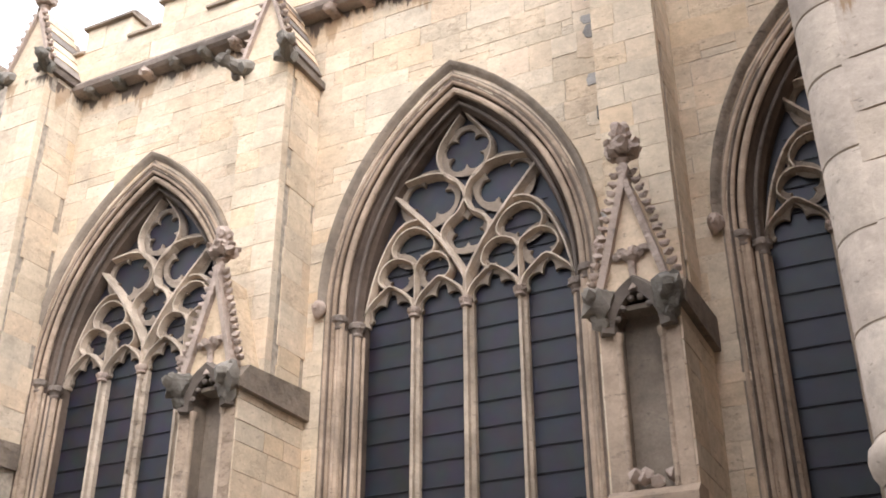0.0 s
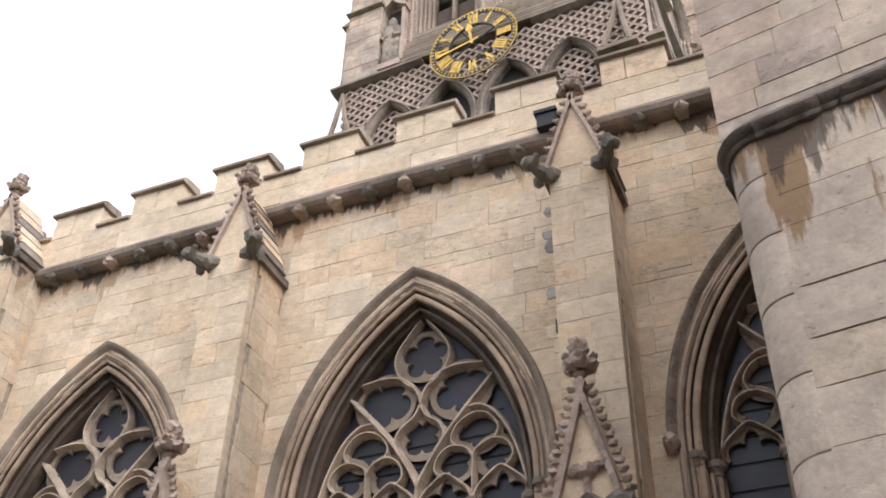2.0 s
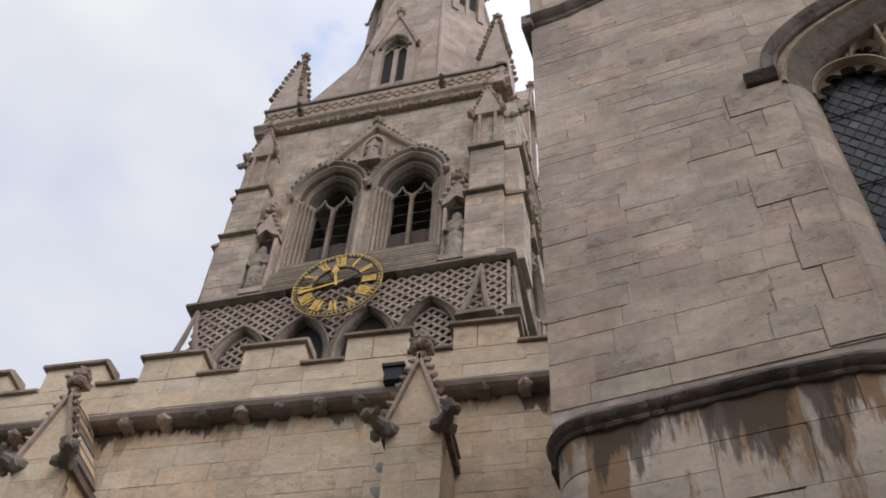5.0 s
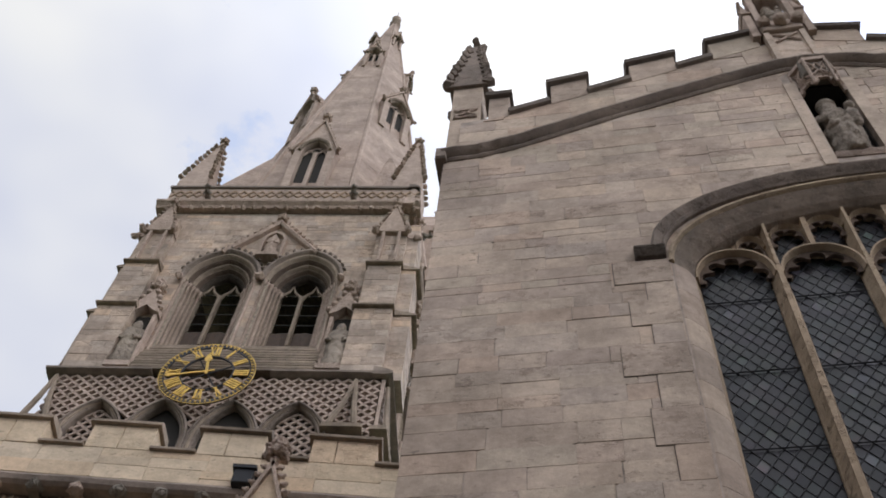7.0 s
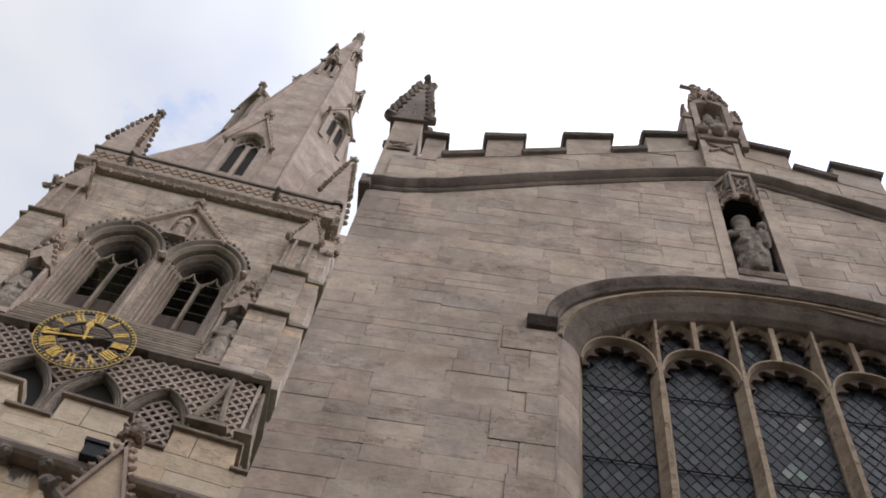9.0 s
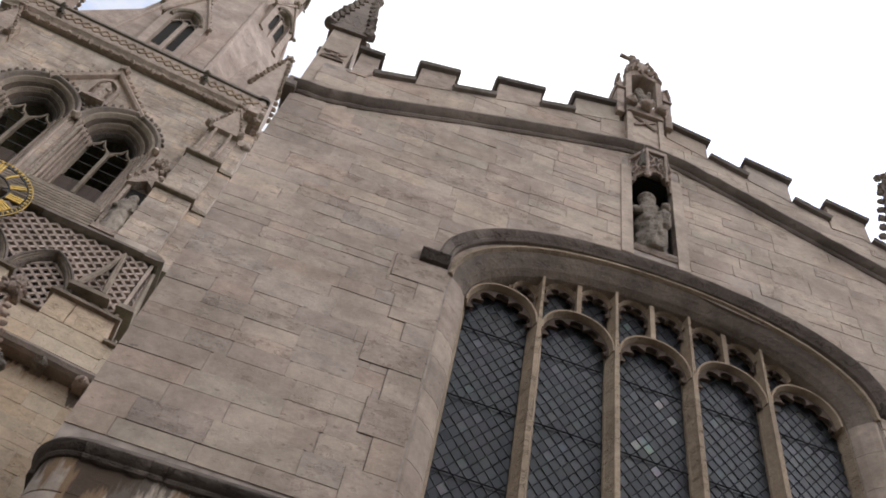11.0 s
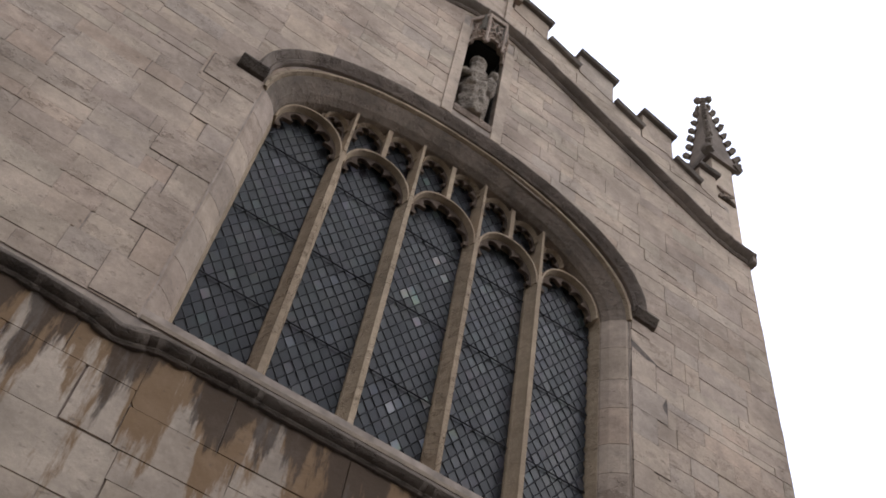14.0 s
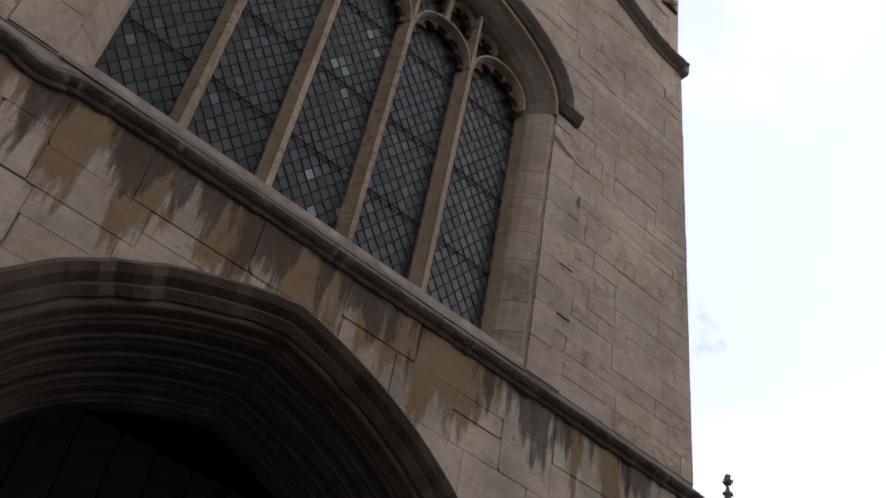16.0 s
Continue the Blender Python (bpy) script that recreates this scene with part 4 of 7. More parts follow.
    part("niche_recess", bm, M_HOOD, pier, "darker brown empty niche recess")
    bm = bmesh.new()
    rnd = random.Random(9)
    z = 0.4
    while z < 7.2:
        h = rnd.uniform(0.32, 0.5)
        zz = min(z + h, 7.3)
        for s in (-1, 1):
            y = ly + 0.01
            while y < AY - 0.05:
                e = min(y + rnd.uniform(0.5, 0.9), AY)
                xa, xb = sorted((cx + s * (lw - 0.02), cx + s * (lw + 0.02 + rnd.uniform(0, 0.01))))
                box(bm, xa, xb, y + 0.006, e - 0.006, z + 0.006, zz - 0.006)
                y = e
        z = zz
    part("stonework", bm, M_WARM_I, b, kind="stuff")
    for s in (-1, 1):
        bm = bmesh.new()
        lathe(bm, (cx + s * 0.29, ly + 0.03), [(4.95, 0.06), (5.02, 0.045), (6.85, 0.045), (6.9, 0.07), (6.98, 0.07)], 8)
        part("shaft", bm, M_MOULD, b, smooth=True)
        bm = bmesh.new()
        prism_x(bm, [(ly - 0.12, 7.22), (ly - 0.12, 7.36), (ly + 0.1, 7.62), (AY, 7.72), (AY, 7.22)], min(cx + s * 0.42, cx + s * (lw + 0.13)), max(cx + s * 0.42, cx + s * (lw + 0.13)))
        part("weathering", bm, M_HOOD, b, "sloping mossy stone weathering")
        bm = bmesh.new()
        hx = cx + s * 0.46
        blob(bm, (hx, ly - 0.16, 7.36), 0.23, seed=int(3 + s + abs(cx)), rough=0.55, squash=(0.95, 0.95, 1.1))
        blob(bm, (hx + s * 0.05, ly - 0.36, 7.38), 0.11, seed=8 + s, rough=0.5, sub=1)
        blob(bm, (hx, ly - 0.1, 7.12), 0.14, seed=5 + s, rough=0.5, sub=1)
        blob(bm, (hx + s * 0.1, ly - 0.22, 7.54), 0.08, seed=2 + s, rough=0.5, sub=1)
        part("corbel", bm, M_CARVED_D, b, "mossy carved figure head at the canopy springing", smooth=True)
        bm = bmesh.new()
        sweep(bm, [(cx + s * 0.50, 7.50), (cx, 9.36)][::s], [(0.0, ly - 0.16), (0.09, ly - 0.14), (0.09, ly + 0.12), (0.0, ly + 0.12)])
        crockets(bm, (cx + s * 0.53, ly - 0.05, 7.6), (cx + s * 0.06, ly - 0.05, 9.3), 13, 0.062, 11, s)
        part("gable_coping", bm, M_CARVED, b, "crocketed canopy gable", smooth=True)
    bm = bmesh.new()
    prism(bm, [(cx - 0.46, 7.55), (cx + 0.46, 7.55), (cx, 9.28)], ly - 0.04, yf + 0.02)
    part("gable", bm, M_WARM, b)
    bm = bmesh.new()
    ca = arch(cx, 0.30, 6.95, 0.55, 8)
    sweep(bm, ca, [(0.0, ly - 0.1), (0.14, ly - 0.16), (0.20, ly - 0.05), (0.20, ly + 0.3), (0, ly + 0.3)])
    for q in range(5):
        px, pz = ca[3 + 2 * q]
        blob(bm, (px, ly - 0.05, pz - 0.04), 0.055, seed=q, sub=1)
    part("canopy_arch", bm, M_MOULD_D, b, "cusped canopy arch over the niche")
    bm = bmesh.new()
    prism(bm, [(cx - 0.5, 7.22), (cx - 0.30, 6.95), *[(x, z) for x, z in ca], (cx + 0.30, 6.95), (cx + 0.5, 7.22), (cx + 0.5, 7.6), (cx - 0.5, 7.6)], ly + 0.0, ly + 0.3)
    part("spandrel", bm, M_MOULD, b)
    bm = bmesh.new()
    for q in range(6):
        blob(bm, (cx + (q - 2.5) * 0.075, ly - 0.08, 8.02 + 0.05 * (q % 2)), 0.085, seed=q + 20, rough=0.6, sub=1)
    lathe(bm, (cx, ly - 0.06), [(7.5, 0.09), (7.7, 0.05), (7.9, 0.06), (7.97, 0.13)], 8)
    part("leaf_carving", bm, M_CARVED, b, "carved leaf finial of the niche arch", smooth=True)
    bm = bmesh.new()
    finial(bm, (cx, ly - 0.02), 9.32, 1.1, 5)
    part("finial", bm, M_CARVED, b, "leafy carved finial", smooth=True)
    bm = bmesh.new()
    for q in range(8):
        blob(bm, (cx + rnd.uniform(-0.24, 0.24), ly + rnd.uniform(0.0, 0.2), 5.03 + rnd.uniform(0, 0.12)), 0.10, seed=q, rough=0.6, sub=1)
    part("bracket", bm, M_CARVED, b, "broken carved bracket in the niche", smooth=True)
    bm = bmesh.new()
    prism_x(bm, [(ly - 0.14, 4.72), (ly - 0.14, 4.84), (ly + 0.0, 4.95), (ly + 0.36, 4.955), (ly + 0.36, 4.72)], cx - lw - 0.03, cx + lw + 0.03)
    part("niche_sill", bm, M_MOULD, b)
    return b


b0 = buttress(BUTTS[1])
buttress(BUTTS[0], 1.9, 0.56)
for c in (BUTTS[2],):
    copy_thing(b0, Matrix.Translation((c, 13.2, 0)))

# rainwater hopper and a stub of pipe
bm = bmesh.new()
box(bm, -4.08, -3.72, 13.52, AY - 0.28, 15.78, 16.12, 0.02)
box(bm, -4.12, -3.68, 13.48, AY - 0.27, 16.12, 16.2)
hopper = solid("rainwater_hopper", "A", bm, M_IRON, "dark lead rainwater hopper below the parapet", "hopper")
bm = bmesh.new()
box(bm, -4.06, -3.97, AY - 0.11, AY - 0.02, 11.52, 11.76, 0.01)
pipe = solid("pipe_stub", "A", bm, M_IRON, "short dark iron pipe stub on the wall", "pipe")

# ---- south porch ----
PV = 6.88
PU0, PU1, PUC = -1.75, 9.80, 4.0
PUT = 9.53                     # east corner at the parapet: the wall leans in
low = low_arch(PUC + 0.08, 2.83, 12.75, 1.60)
low_span = hole_of(low, 8.6)
bm = bmesh.new()
half = len(low) // 2
pcx = low[half][0]
ztop = lambda u: 16.35 if u < -0.6 or u > 8.75 else 18.45 - (18.45 - 16.55) * abs(u - PUC) / 4.7
NX, NW = PUC + 0.02, 0.34
left = [(PU0, 8.1), (low[0][0], 8.1), *low[:half + 1], (pcx, 15.0), (NX - NW, 15.0), (NX - NW, 17.45), (pcx, 17.45), (pcx, 18.4), (PUC, 18.4), (-0.6, 16.6), (PU0, 16.3)]
right = [(PUT, 16.3), (8.65, 16.6), (pcx, 18.37), (pcx, 17.45), (NX + NW, 17.45), (NX + NW, 15.0), (pcx, 15.0), *low[half:], (low[-1][0], 8.1), (PU1, 8.1)]
prism(bm, left, PV, PV + 0.9)
prism(bm, right, PV, PV + 0.9)
box(bm, low[0][0], low[-1][0], PV, PV + 0.9, 8.1, 8.6)
PUD = 4.05                     # middle of the doorway
door = door_arch(PUD, 2.64, 4.6, 2.45)
dl, dh = door, len(door) // 2
prism(bm, [(PU0 + 0.34, 0), (door[0][0], 0), *door[:dh + 1], (PUD, 8.1), (PU0 + 0.34, 8.1)], PV - 0.06, PV + 0.9)
box(bm, PU0, PU0 + 0.34, PV + 0.28, PV + 0.9, 0, 8.1)
prism(bm, [(PU1, 8.1), (PUD, 8.1), *door[dh:], (door[-1][0], 0), (PU1, 0)], PV - 0.06, PV + 0.9)
# side walls and the inner walls
box(bm, PU0, PU0 + 0.8, PV + 0.9, 14.6, 0, 16.3)
box(bm, PUT - 0.8, PUT - 0.02, PV + 0.9, 12.5, 0, 16.3)
wall_porch = solid("wall_porch", "P", bm, M_MORTAR_P, "two-storey porch front of grey-brown limestone ashlar", "wall", kind="structure")
# inner wall and ceiling carry the passage's shade in their colour
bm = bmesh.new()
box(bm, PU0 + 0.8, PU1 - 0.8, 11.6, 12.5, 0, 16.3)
wall_inner = solid("wall_inner", "P", bm, M_SHADE, "inner wall of the porch, coloured near black for shade", "wall", kind="structure")
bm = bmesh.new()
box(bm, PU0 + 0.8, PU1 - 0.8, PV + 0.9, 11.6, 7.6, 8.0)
ceiling = solid("ceiling", "P", bm, M_SHADE, "stone ceiling of the porch passage, coloured near black for shade", "ceiling", kind="structure")
bm = bmesh.new()
prism(bm, [(PU0, 16.3), (PUT, 16.3), (PUC, 18.3)], PV + 0.9, 14.0)
roof = solid("roof", "P", bm, M_SLATE, "lead-covered low-pitched porch roof", "roof", kind="structure")

# strings
bm = bmesh.new()
sp = [(PU0 - 0.02, 16.12), (-1.2, 16.14), (-0.6, 16.32), (0.9, 17.02), (2.6, 17.72), (3.6, 18.08), (PUC, 18.14), (4.5, 18.05), (5.4, 17.68), (6.8, 17.06), (8.2, 16.45), (8.75, 16.2), (9.15, 16.12), (PUT + 0.02, 16.12)]
fine = []
for (xa, za), (xb, zb) in zip(sp, sp[1:]):
    for k in range(9):
        fine.append((xa + (xb - xa) * k / 9, za + (zb - za) * k / 9))
fine.append(sp[-1])
sweep(bm, fine, [(0.02, PV + 0.05), (0.02, PV - 0.03), (0.05, PV - 0.06), (0.09, PV - 0.05), (0.12, PV - 0.13), (0.17, PV - 0.18), (0.22, PV - 0.17), (0.30, PV - 0.02), (0.31, PV + 0.3), (0.02, PV + 0.3)], jitter=0.013)
for ua, ub, vb in ((PU0 - 0.12, PU0 + 0.05, 13.0), (PUT - 0.05, PUT + 0.06, 12.5)):
    box(bm, ua, ub, PV - 0.14, vb, 16.1, 16.42, 0.03)
part("string_course", bm, M_HOOD_P, wall_porch, "weathered raking string course under the parapet", smooth=True)
bm = bmesh.new()
dips = [(-2, 8.10), (0.2, 8.15), (0.9, 8.12), (1.15, 8.05), (1.5, 8.17), (2.3, 8.2), (4.0, 8.2), (7.0, 8.18), (10, 8.15)]
lp = []
for i in range(161):
    u = PU0 + 0.33 + i * (PU1 - PU0 - 0.25) / 160
    for (ua, za), (ub, zb) in zip(dips, dips[1:]):
        if ua <= u < ub:
            lp.append((u, za + (zb - za) * (u - ua) / (ub - ua)))
sweep(bm, lp, [(-0.08, PV - 0.07), (-0.075, PV - 0.11), (-0.05, PV - 0.125), (-0.03, PV - 0.12), (-0.005, PV - 0.165), (0.045, PV - 0.185), (0.085, PV - 0.165), (0.24, PV - 0.02), (0.28, PV + 0.2), (-0.08, PV + 0.2)], jitter=0.019)
lathe(bm, (PU0 + 0.33, PV + 0.27), [(8.03, 0.32), (8.035, 0.375), (8.06, 0.395), (8.08, 0.39), (8.105, 0.435), (8.155, 0.455), (8.195, 0.435), (8.35, 0.29), (8.36, 0.1)], 32)
box(bm, PU0 - 0.12, PU0 + 0.1, PV + 0.3, 13.0, 8.05, 8.22, 0.03)
part("string_course", bm, M_MOULD_D, wall_porch, "dark weathered string course between the storeys", smooth=True)
# rounded corner shaft and low capital at the west corner
rnd = random.Random(61)
corner = (PU0 + 0.33, PV + 0.27)
z = 0.0
while z < 8.05:
    h = rnd.uniform(0.55, 0.74)
    top = 8.1 if 8.1 - z - h < 0.25 else z + h
    if z < 3.4 < top:
        top = 3.4
    bm = bmesh.new()
    r = 0.350 + rnd.uniform(-0.002, 0.002)
    lathe(bm, corner, [(z + 0.006, r - 0.014), (z + 0.012, r - 0.003), (z + 0.03, r), ((z + top) / 2, r + 0.002), (top - 0.03, r), (top - 0.010, r - 0.003), (top - 0.005, r - 0.014)], 40)
    for v in bm.verts:
        k = 0.004 * noise.noise(Vector((v.co.x * 5, v.co.y * 5, v.co.z * 4)))
        v.co.x += k * (v.co.x - corner[0]) / r
        v.co.y += k * (v.co.y - corner[1]) / r
    part("corner_stone", bm, M_PLOW, wall_porch, smooth=True)
    z = top
    if z == 3.4:
        bm = bmesh.new()
        lathe(bm, corner, [(3.4, 0.352), (3.43, 0.37), (3.48, 0.40), (3.56, 0.415), (3.64, 0.40), (3.68, 0.36), (3.7, 0.352)], 40)
        part("corner_band", bm, M_PLOW, wall_porch, "moulded band round the corner", smooth=True)
        z = 3.7
bm = bmesh.new()
lathe(bm, corner, [(0, 0.337), (8.1, 0.337)], 32)
part("corner_core", bm, M_MORTAR, wall_porch, smooth=True)

# parapet: stepped battlements up the gable
PM = [(-1.15, -0.8, 18.85), (-0.1, 0.52, 19.2), (1.27, 2.06, 19.72), (2.7, 3.55, 20.3), (4.45, 5.23, 20.2), (5.96, 6.75, 19.72), (7.43, 8.12, 19.15), (8.75, 9.15, 18.75)]
bm = bmesh.new()
base = [(PU0 + 0.15, 16.3), (-0.75, 16.45), (PUC, 18.2), (8.75, 16.45), (PUT - 0.12, 16.3), (PUT - 0.12, 17.9), (8.75, 18.05), (PUC, 19.95), (-0.75, 18.05), (PU0 + 0.15, 17.9)]
prism(bm, base, PV + 0.16, PV + 0.6)
parapet_porch = solid("parapet_porch", "P", bm, M_MORTAR_P, "stepped battlemented parapet of the porch gable", "parapet", kind="structure")
rake = lambda u: 18.05 + (19.95 - 18.05) * (1 - abs(u - PUC) / 4.75)
for i, (ua, ub, zt) in enumerate(PM):
    bm = bmesh.new()
    s = 0.33 if ub < PUC else -0.33
    za, zb = zt - s * (ub - ua) * 0.45, zt + s * (ub - ua) * 0.45
    if i in (0, 7):
        za = zb = zt
    prism(bm, [(ua, rake(ua) - 0.1), (ub, rake(ub) - 0.1), (ub, zb - 0.13), (ua, za - 0.13)], PV + 0.13, PV + 0.6, 0.012)
    mer = part("merlon", bm, M_PORCH, parapet_porch)
    bm = bmesh.new()
    sweep(bm, [(ua - 0.05, za - 0.13), (ub + 0.05, zb - 0.13)], [(0, PV + 0.05), (0.06, PV + 0.02), (0.13, PV + 0.14), (0.14, PV + 0.6), (0, PV + 0.66)])
    part("coping", bm, M_COPING, mer)
gaps = [(-0.8, -0.1), (0.52, 1.27), (2.06, 2.7), (5.23, 5.96), (6.75, 7.43), (8.12, 8.75)]
for ua, ub in gaps:
    bm = bmesh.new()
    sweep(bm, [(ua + 0.01, rake(ua) - 0.02), (ub - 0.01, rake(ub) - 0.02)], [(-0.03, PV + 0.07), (0.04, PV + 0.04), (0.11, PV + 0.18), (0.12, PV + 0.62), (-0.03, PV + 0.66)])
    part("coping", bm, M_COPING, parapet_porch)
stones = list(ashlar(PU0 + 0.15, PUT - 0.12, 16.6, 19.7, (0.3, 0.42), (0.5, 1.0), cuts=[((8.75, 18.0), (PUC, 19.9)), ((PUC, 19.9), (-0.75, 18.0))], seed=77))
stones = [(w, p) for w, p in stones if abs(sum(q[0] for q in p) / len(p) - PUC) > 0.9 or min(q[1] for q in p) > 17.95]
lay(parapet_porch, stones, PV + 0.16, M_PORCH, M_PORCH_I, 0.02, limit=60)


def pinnacle(u, v, name_label):
    p = thing("pinnacle", "P", (u, v, 16.4), name_label, "pinnacle", "porch pinnacles")
    bm = bmesh.new()
    box(bm, u - 0.26, u + 0.26, v - 0.26, v + 0.26, 16.4, 19.55, 0.02)
    part("shaft", bm, M_PORCH, p)
    bm = bmesh.new()
    for s in (-1, 1):
        box(bm, u - 0.2, u + 0.2, v - 0.29, v - 0.255, 18.15 + 0.0, 18.22)
        tube(bm, [(u - 0.18 * s, v - 0.275, 18.22), (u, v - 0.275, 18.34), (u + 0.18 * s, v - 0.275, 18.46)], 0.03, 5)
    box(bm, u - 0.2, u + 0.2, v - 0.29, v - 0.255, 18.46, 18.52)
    part("panel_tracery", bm, M_CARVED, p)
    bm = bmesh.new()
    prism(bm, [(u - 0.34, 19.45), (u + 0.34, 19.45), (u + 0.30, 19.62), (u, 20.25), (u - 0.30, 19.62)], v - 0.33, v + 0.33)
    for s in (-1, 1):
        blob(bm, (u + s * 0.36, v - 0.3, 19.6), 0.12, seed=s + 2, rough=0.5)
        blob(bm, (u + s * 0.36, v + 0.3, 19.6), 0.12, seed=s + 5, rough=0.5, sub=1)
    part("gablet", bm, M_HOOD_P, p, "crocketed gablets", smooth=True)
    bm = bmesh.new()
    frustum(bm, (u, v), 19.6, 22.15, 0.44, 0.07, 4, math.pi / 4)
    for i in range(7):
        t = i / 7
        r = 0.44 * (1 - t) + 0.07 * t
        for j in range(4):
            a = math.pi / 4 + j * math.pi / 2
            ca, sa, zc = math.cos(a), math.sin(a), 19.85 + 2.2 * t
            tube(bm, [(u + (r - 0.02) * ca, v + (r - 0.02) * sa, zc - 0.06), (u + (r + 0.05) * ca, v + (r + 0.05) * sa, zc), (u + (r + 0.07) * ca, v + (r + 0.07) * sa, zc + 0.07)], [0.07, 0.065, 0.035], 6)
            blob(bm, (u + (r + 0.06) * ca, v + (r + 0.06) * sa, zc + 0.03), 0.075, seed=i + j, rough=0.6, squash=(1.0, 1.0, 0.9), sub=1)
    for j in range(4):
        a = j * math.pi / 2
        blob(bm, (u + 0.15 * math.cos(a), v + 0.15 * math.sin(a), 22.18), 0.085, seed=j, rough=0.5, sub=1)
    blob(bm, (u, v, 22.33), 0.09, seed=3, rough=0.4, sub=1)
    part("spirelet", bm, M_HOOD_P, p, "crocketed spirelet with finial", smooth=True)
    return p


pin = pinnacle(PU0 + 0.2, PV + 0.45, "dark weathered crocketed stone pinnacle on the porch corner")
copy_thing(pin, FRAMES["P"] @ Matrix.Translation((PUT - 0.1, PV + 0.45, 16.4)))


def figure(name, f, u, v, z, h, label, seated=False, material=None):
    """A worn stone statue as a plain draped shape."""
    bm = bmesh.new()
    if seated:
        rings = [(0, 0.15), (0.05, 0.165), (0.18, 0.168), (0.30, 0.172), (0.36, 0.18), (0.42, 0.165), (0.55, 0.155), (0.64, 0.165), (0.70, 0.15), (0.735, 0.07), (0.77, 0.05), (0.80, 0.07), (0.86, 0.078), (0.91, 0.07), (0.925, 0.085), (0.97, 0.085), (1.0, 0.05)]
    else:
        rings = [(0, 0.155), (0.08, 0.15), (0.3, 0.135), (0.5, 0.14), (0.64, 0.155), (0.74, 0.15), (0.79, 0.08), (0.815, 0.05), (0.84, 0.065), (0.90, 0.07), (0.95, 0.06), (1.0, 0.03)]
    fine = []
    for i in range(73):
        t = i / 72
        for (za, ra), (zb, rb) in zip(rings, rings[1:]):
            if za <= t <= zb:
                fine.append((t * h, h * (ra + (rb - ra) * (t - za) / (zb - za))))
                break
    lathe(bm, (0, 0), fine, 40)
    for vv in bm.verts:
        t, a = vv.co.z / h, math.atan2(vv.co.y, vv.co.x)
        k = 1 + (0.08 if seated else 0.12) * noise.noise(vv.co * 4 / h * 1.6)
        if t < 0.7:
            k += 0.07 * math.sin(9 * a + 5 * t + 3 * noise.noise(vv.co * 3)) * (1 - t)
            k += 0.05 * math.sin(40 * t + 3 * math.cos(a * 2)) * (0.3 < t)
        k += 0.09 * noise.noise(vv.co * 14) + 0.05 * noise.noise(vv.co * 30)
        vv.co.x *= k * ((0.74 if t < 0.72 else 0.9) if seated else 1.0)
        vv.co.y *= k * (0.95 if seated and t < 0.42 else 0.72)
    for s in (-1, 1):
        tube(bm, [(s * 0.11 * h, -0.02 * h, 0.68 * h), (s * 0.14 * h, -0.06 * h, 0.56 * h), (s * 0.08 * h, -0.13 * h, 0.50 * h)], [0.04 * h, 0.035 * h, 0.025 * h], 7)
    if seated:
        blob(bm, (0.09 * h, -0.10 * h, 0.54 * h), 0.065 * h, seed=5, rough=0.4, squash=(0.9, 0.8, 1.5))
        blob(bm, (0.10 * h, -0.12 * h, 0.67 * h), 0.042 * h, seed=8, rough=0.2)
        for s in (-1, 1):
            blob(bm, (s * 0.075 * h, -0.12 * h, 0.37 * h), 0.055 * h, seed=6 + s, rough=0.4, squash=(0.9, 1.0, 0.9))
    ob = new(name, mesh_of(name, bm, material or M_CARVED, None, True))
    ob.matrix_world = FRAMES[f] @ Matrix.Translation((u, v, z))
    return tagged(ob, label, "statue")


# gable-top tabernacle
tab = thing("tabernacle", "P", (PUC, PV + 0.3, 18.9), "weathered stone tabernacle with pinnacles at the gable's peak", "tabernacle")
bm = bmesh.new()
for s in (-1, 1):
    box(bm, PUC + s * 0.30 - 0.05, PUC + s * 0.30 + 0.05, PV + 0.02, PV + 0.16, 18.5, 20.05, 0.01)
box(bm, PUC - 0.26, PUC + 0.26, PV + 0.06, PV + 0.2, 18.5, 20.0)
part("panel", bm, M_PORCH, tab)
bm = bmesh.new()
for s in (-1, 1):
    tube(bm, [(PUC - 0.2 * s, PV + 0.04, 19.55), (PUC, PV + 0.04, 19.72), (PUC + 0.2 * s, PV + 0.04, 19.9)], 0.03, 5)
part("panel_tracery", bm, M_CARVED, tab)
bm = bmesh.new()
box(bm, PUC - 0.36, PUC + 0.36, PV - 0.02, PV + 0.65, 20.0, 20.45, 0.04)
for s in (-1, 1):
    blob(bm, (PUC + s * 0.30, PV - 0.06, 20.3), 0.12, seed=s + 4, rough=0.5)
blob(bm, (PUC, PV - 0.1, 20.25), 0.13, seed=9, rough=0.5)
part("base", bm, M_CARVED, tab, "carved base with worn heads", smooth=True)
for s in (-1, 1):
    bm = bmesh.new()
    box(bm, PUC + s * 0.31 - 0.06, PUC + s * 0.31 + 0.06, PV + 0.0, PV + 0.14, 20.4, 21.9, 0.01)
    frustum(bm, (PUC + s * 0.31, PV + 0.07), 21.9, 22.5, 0.10, 0.02, 4, math.pi / 4)
    part("shaft", bm, M_CARVED, tab)
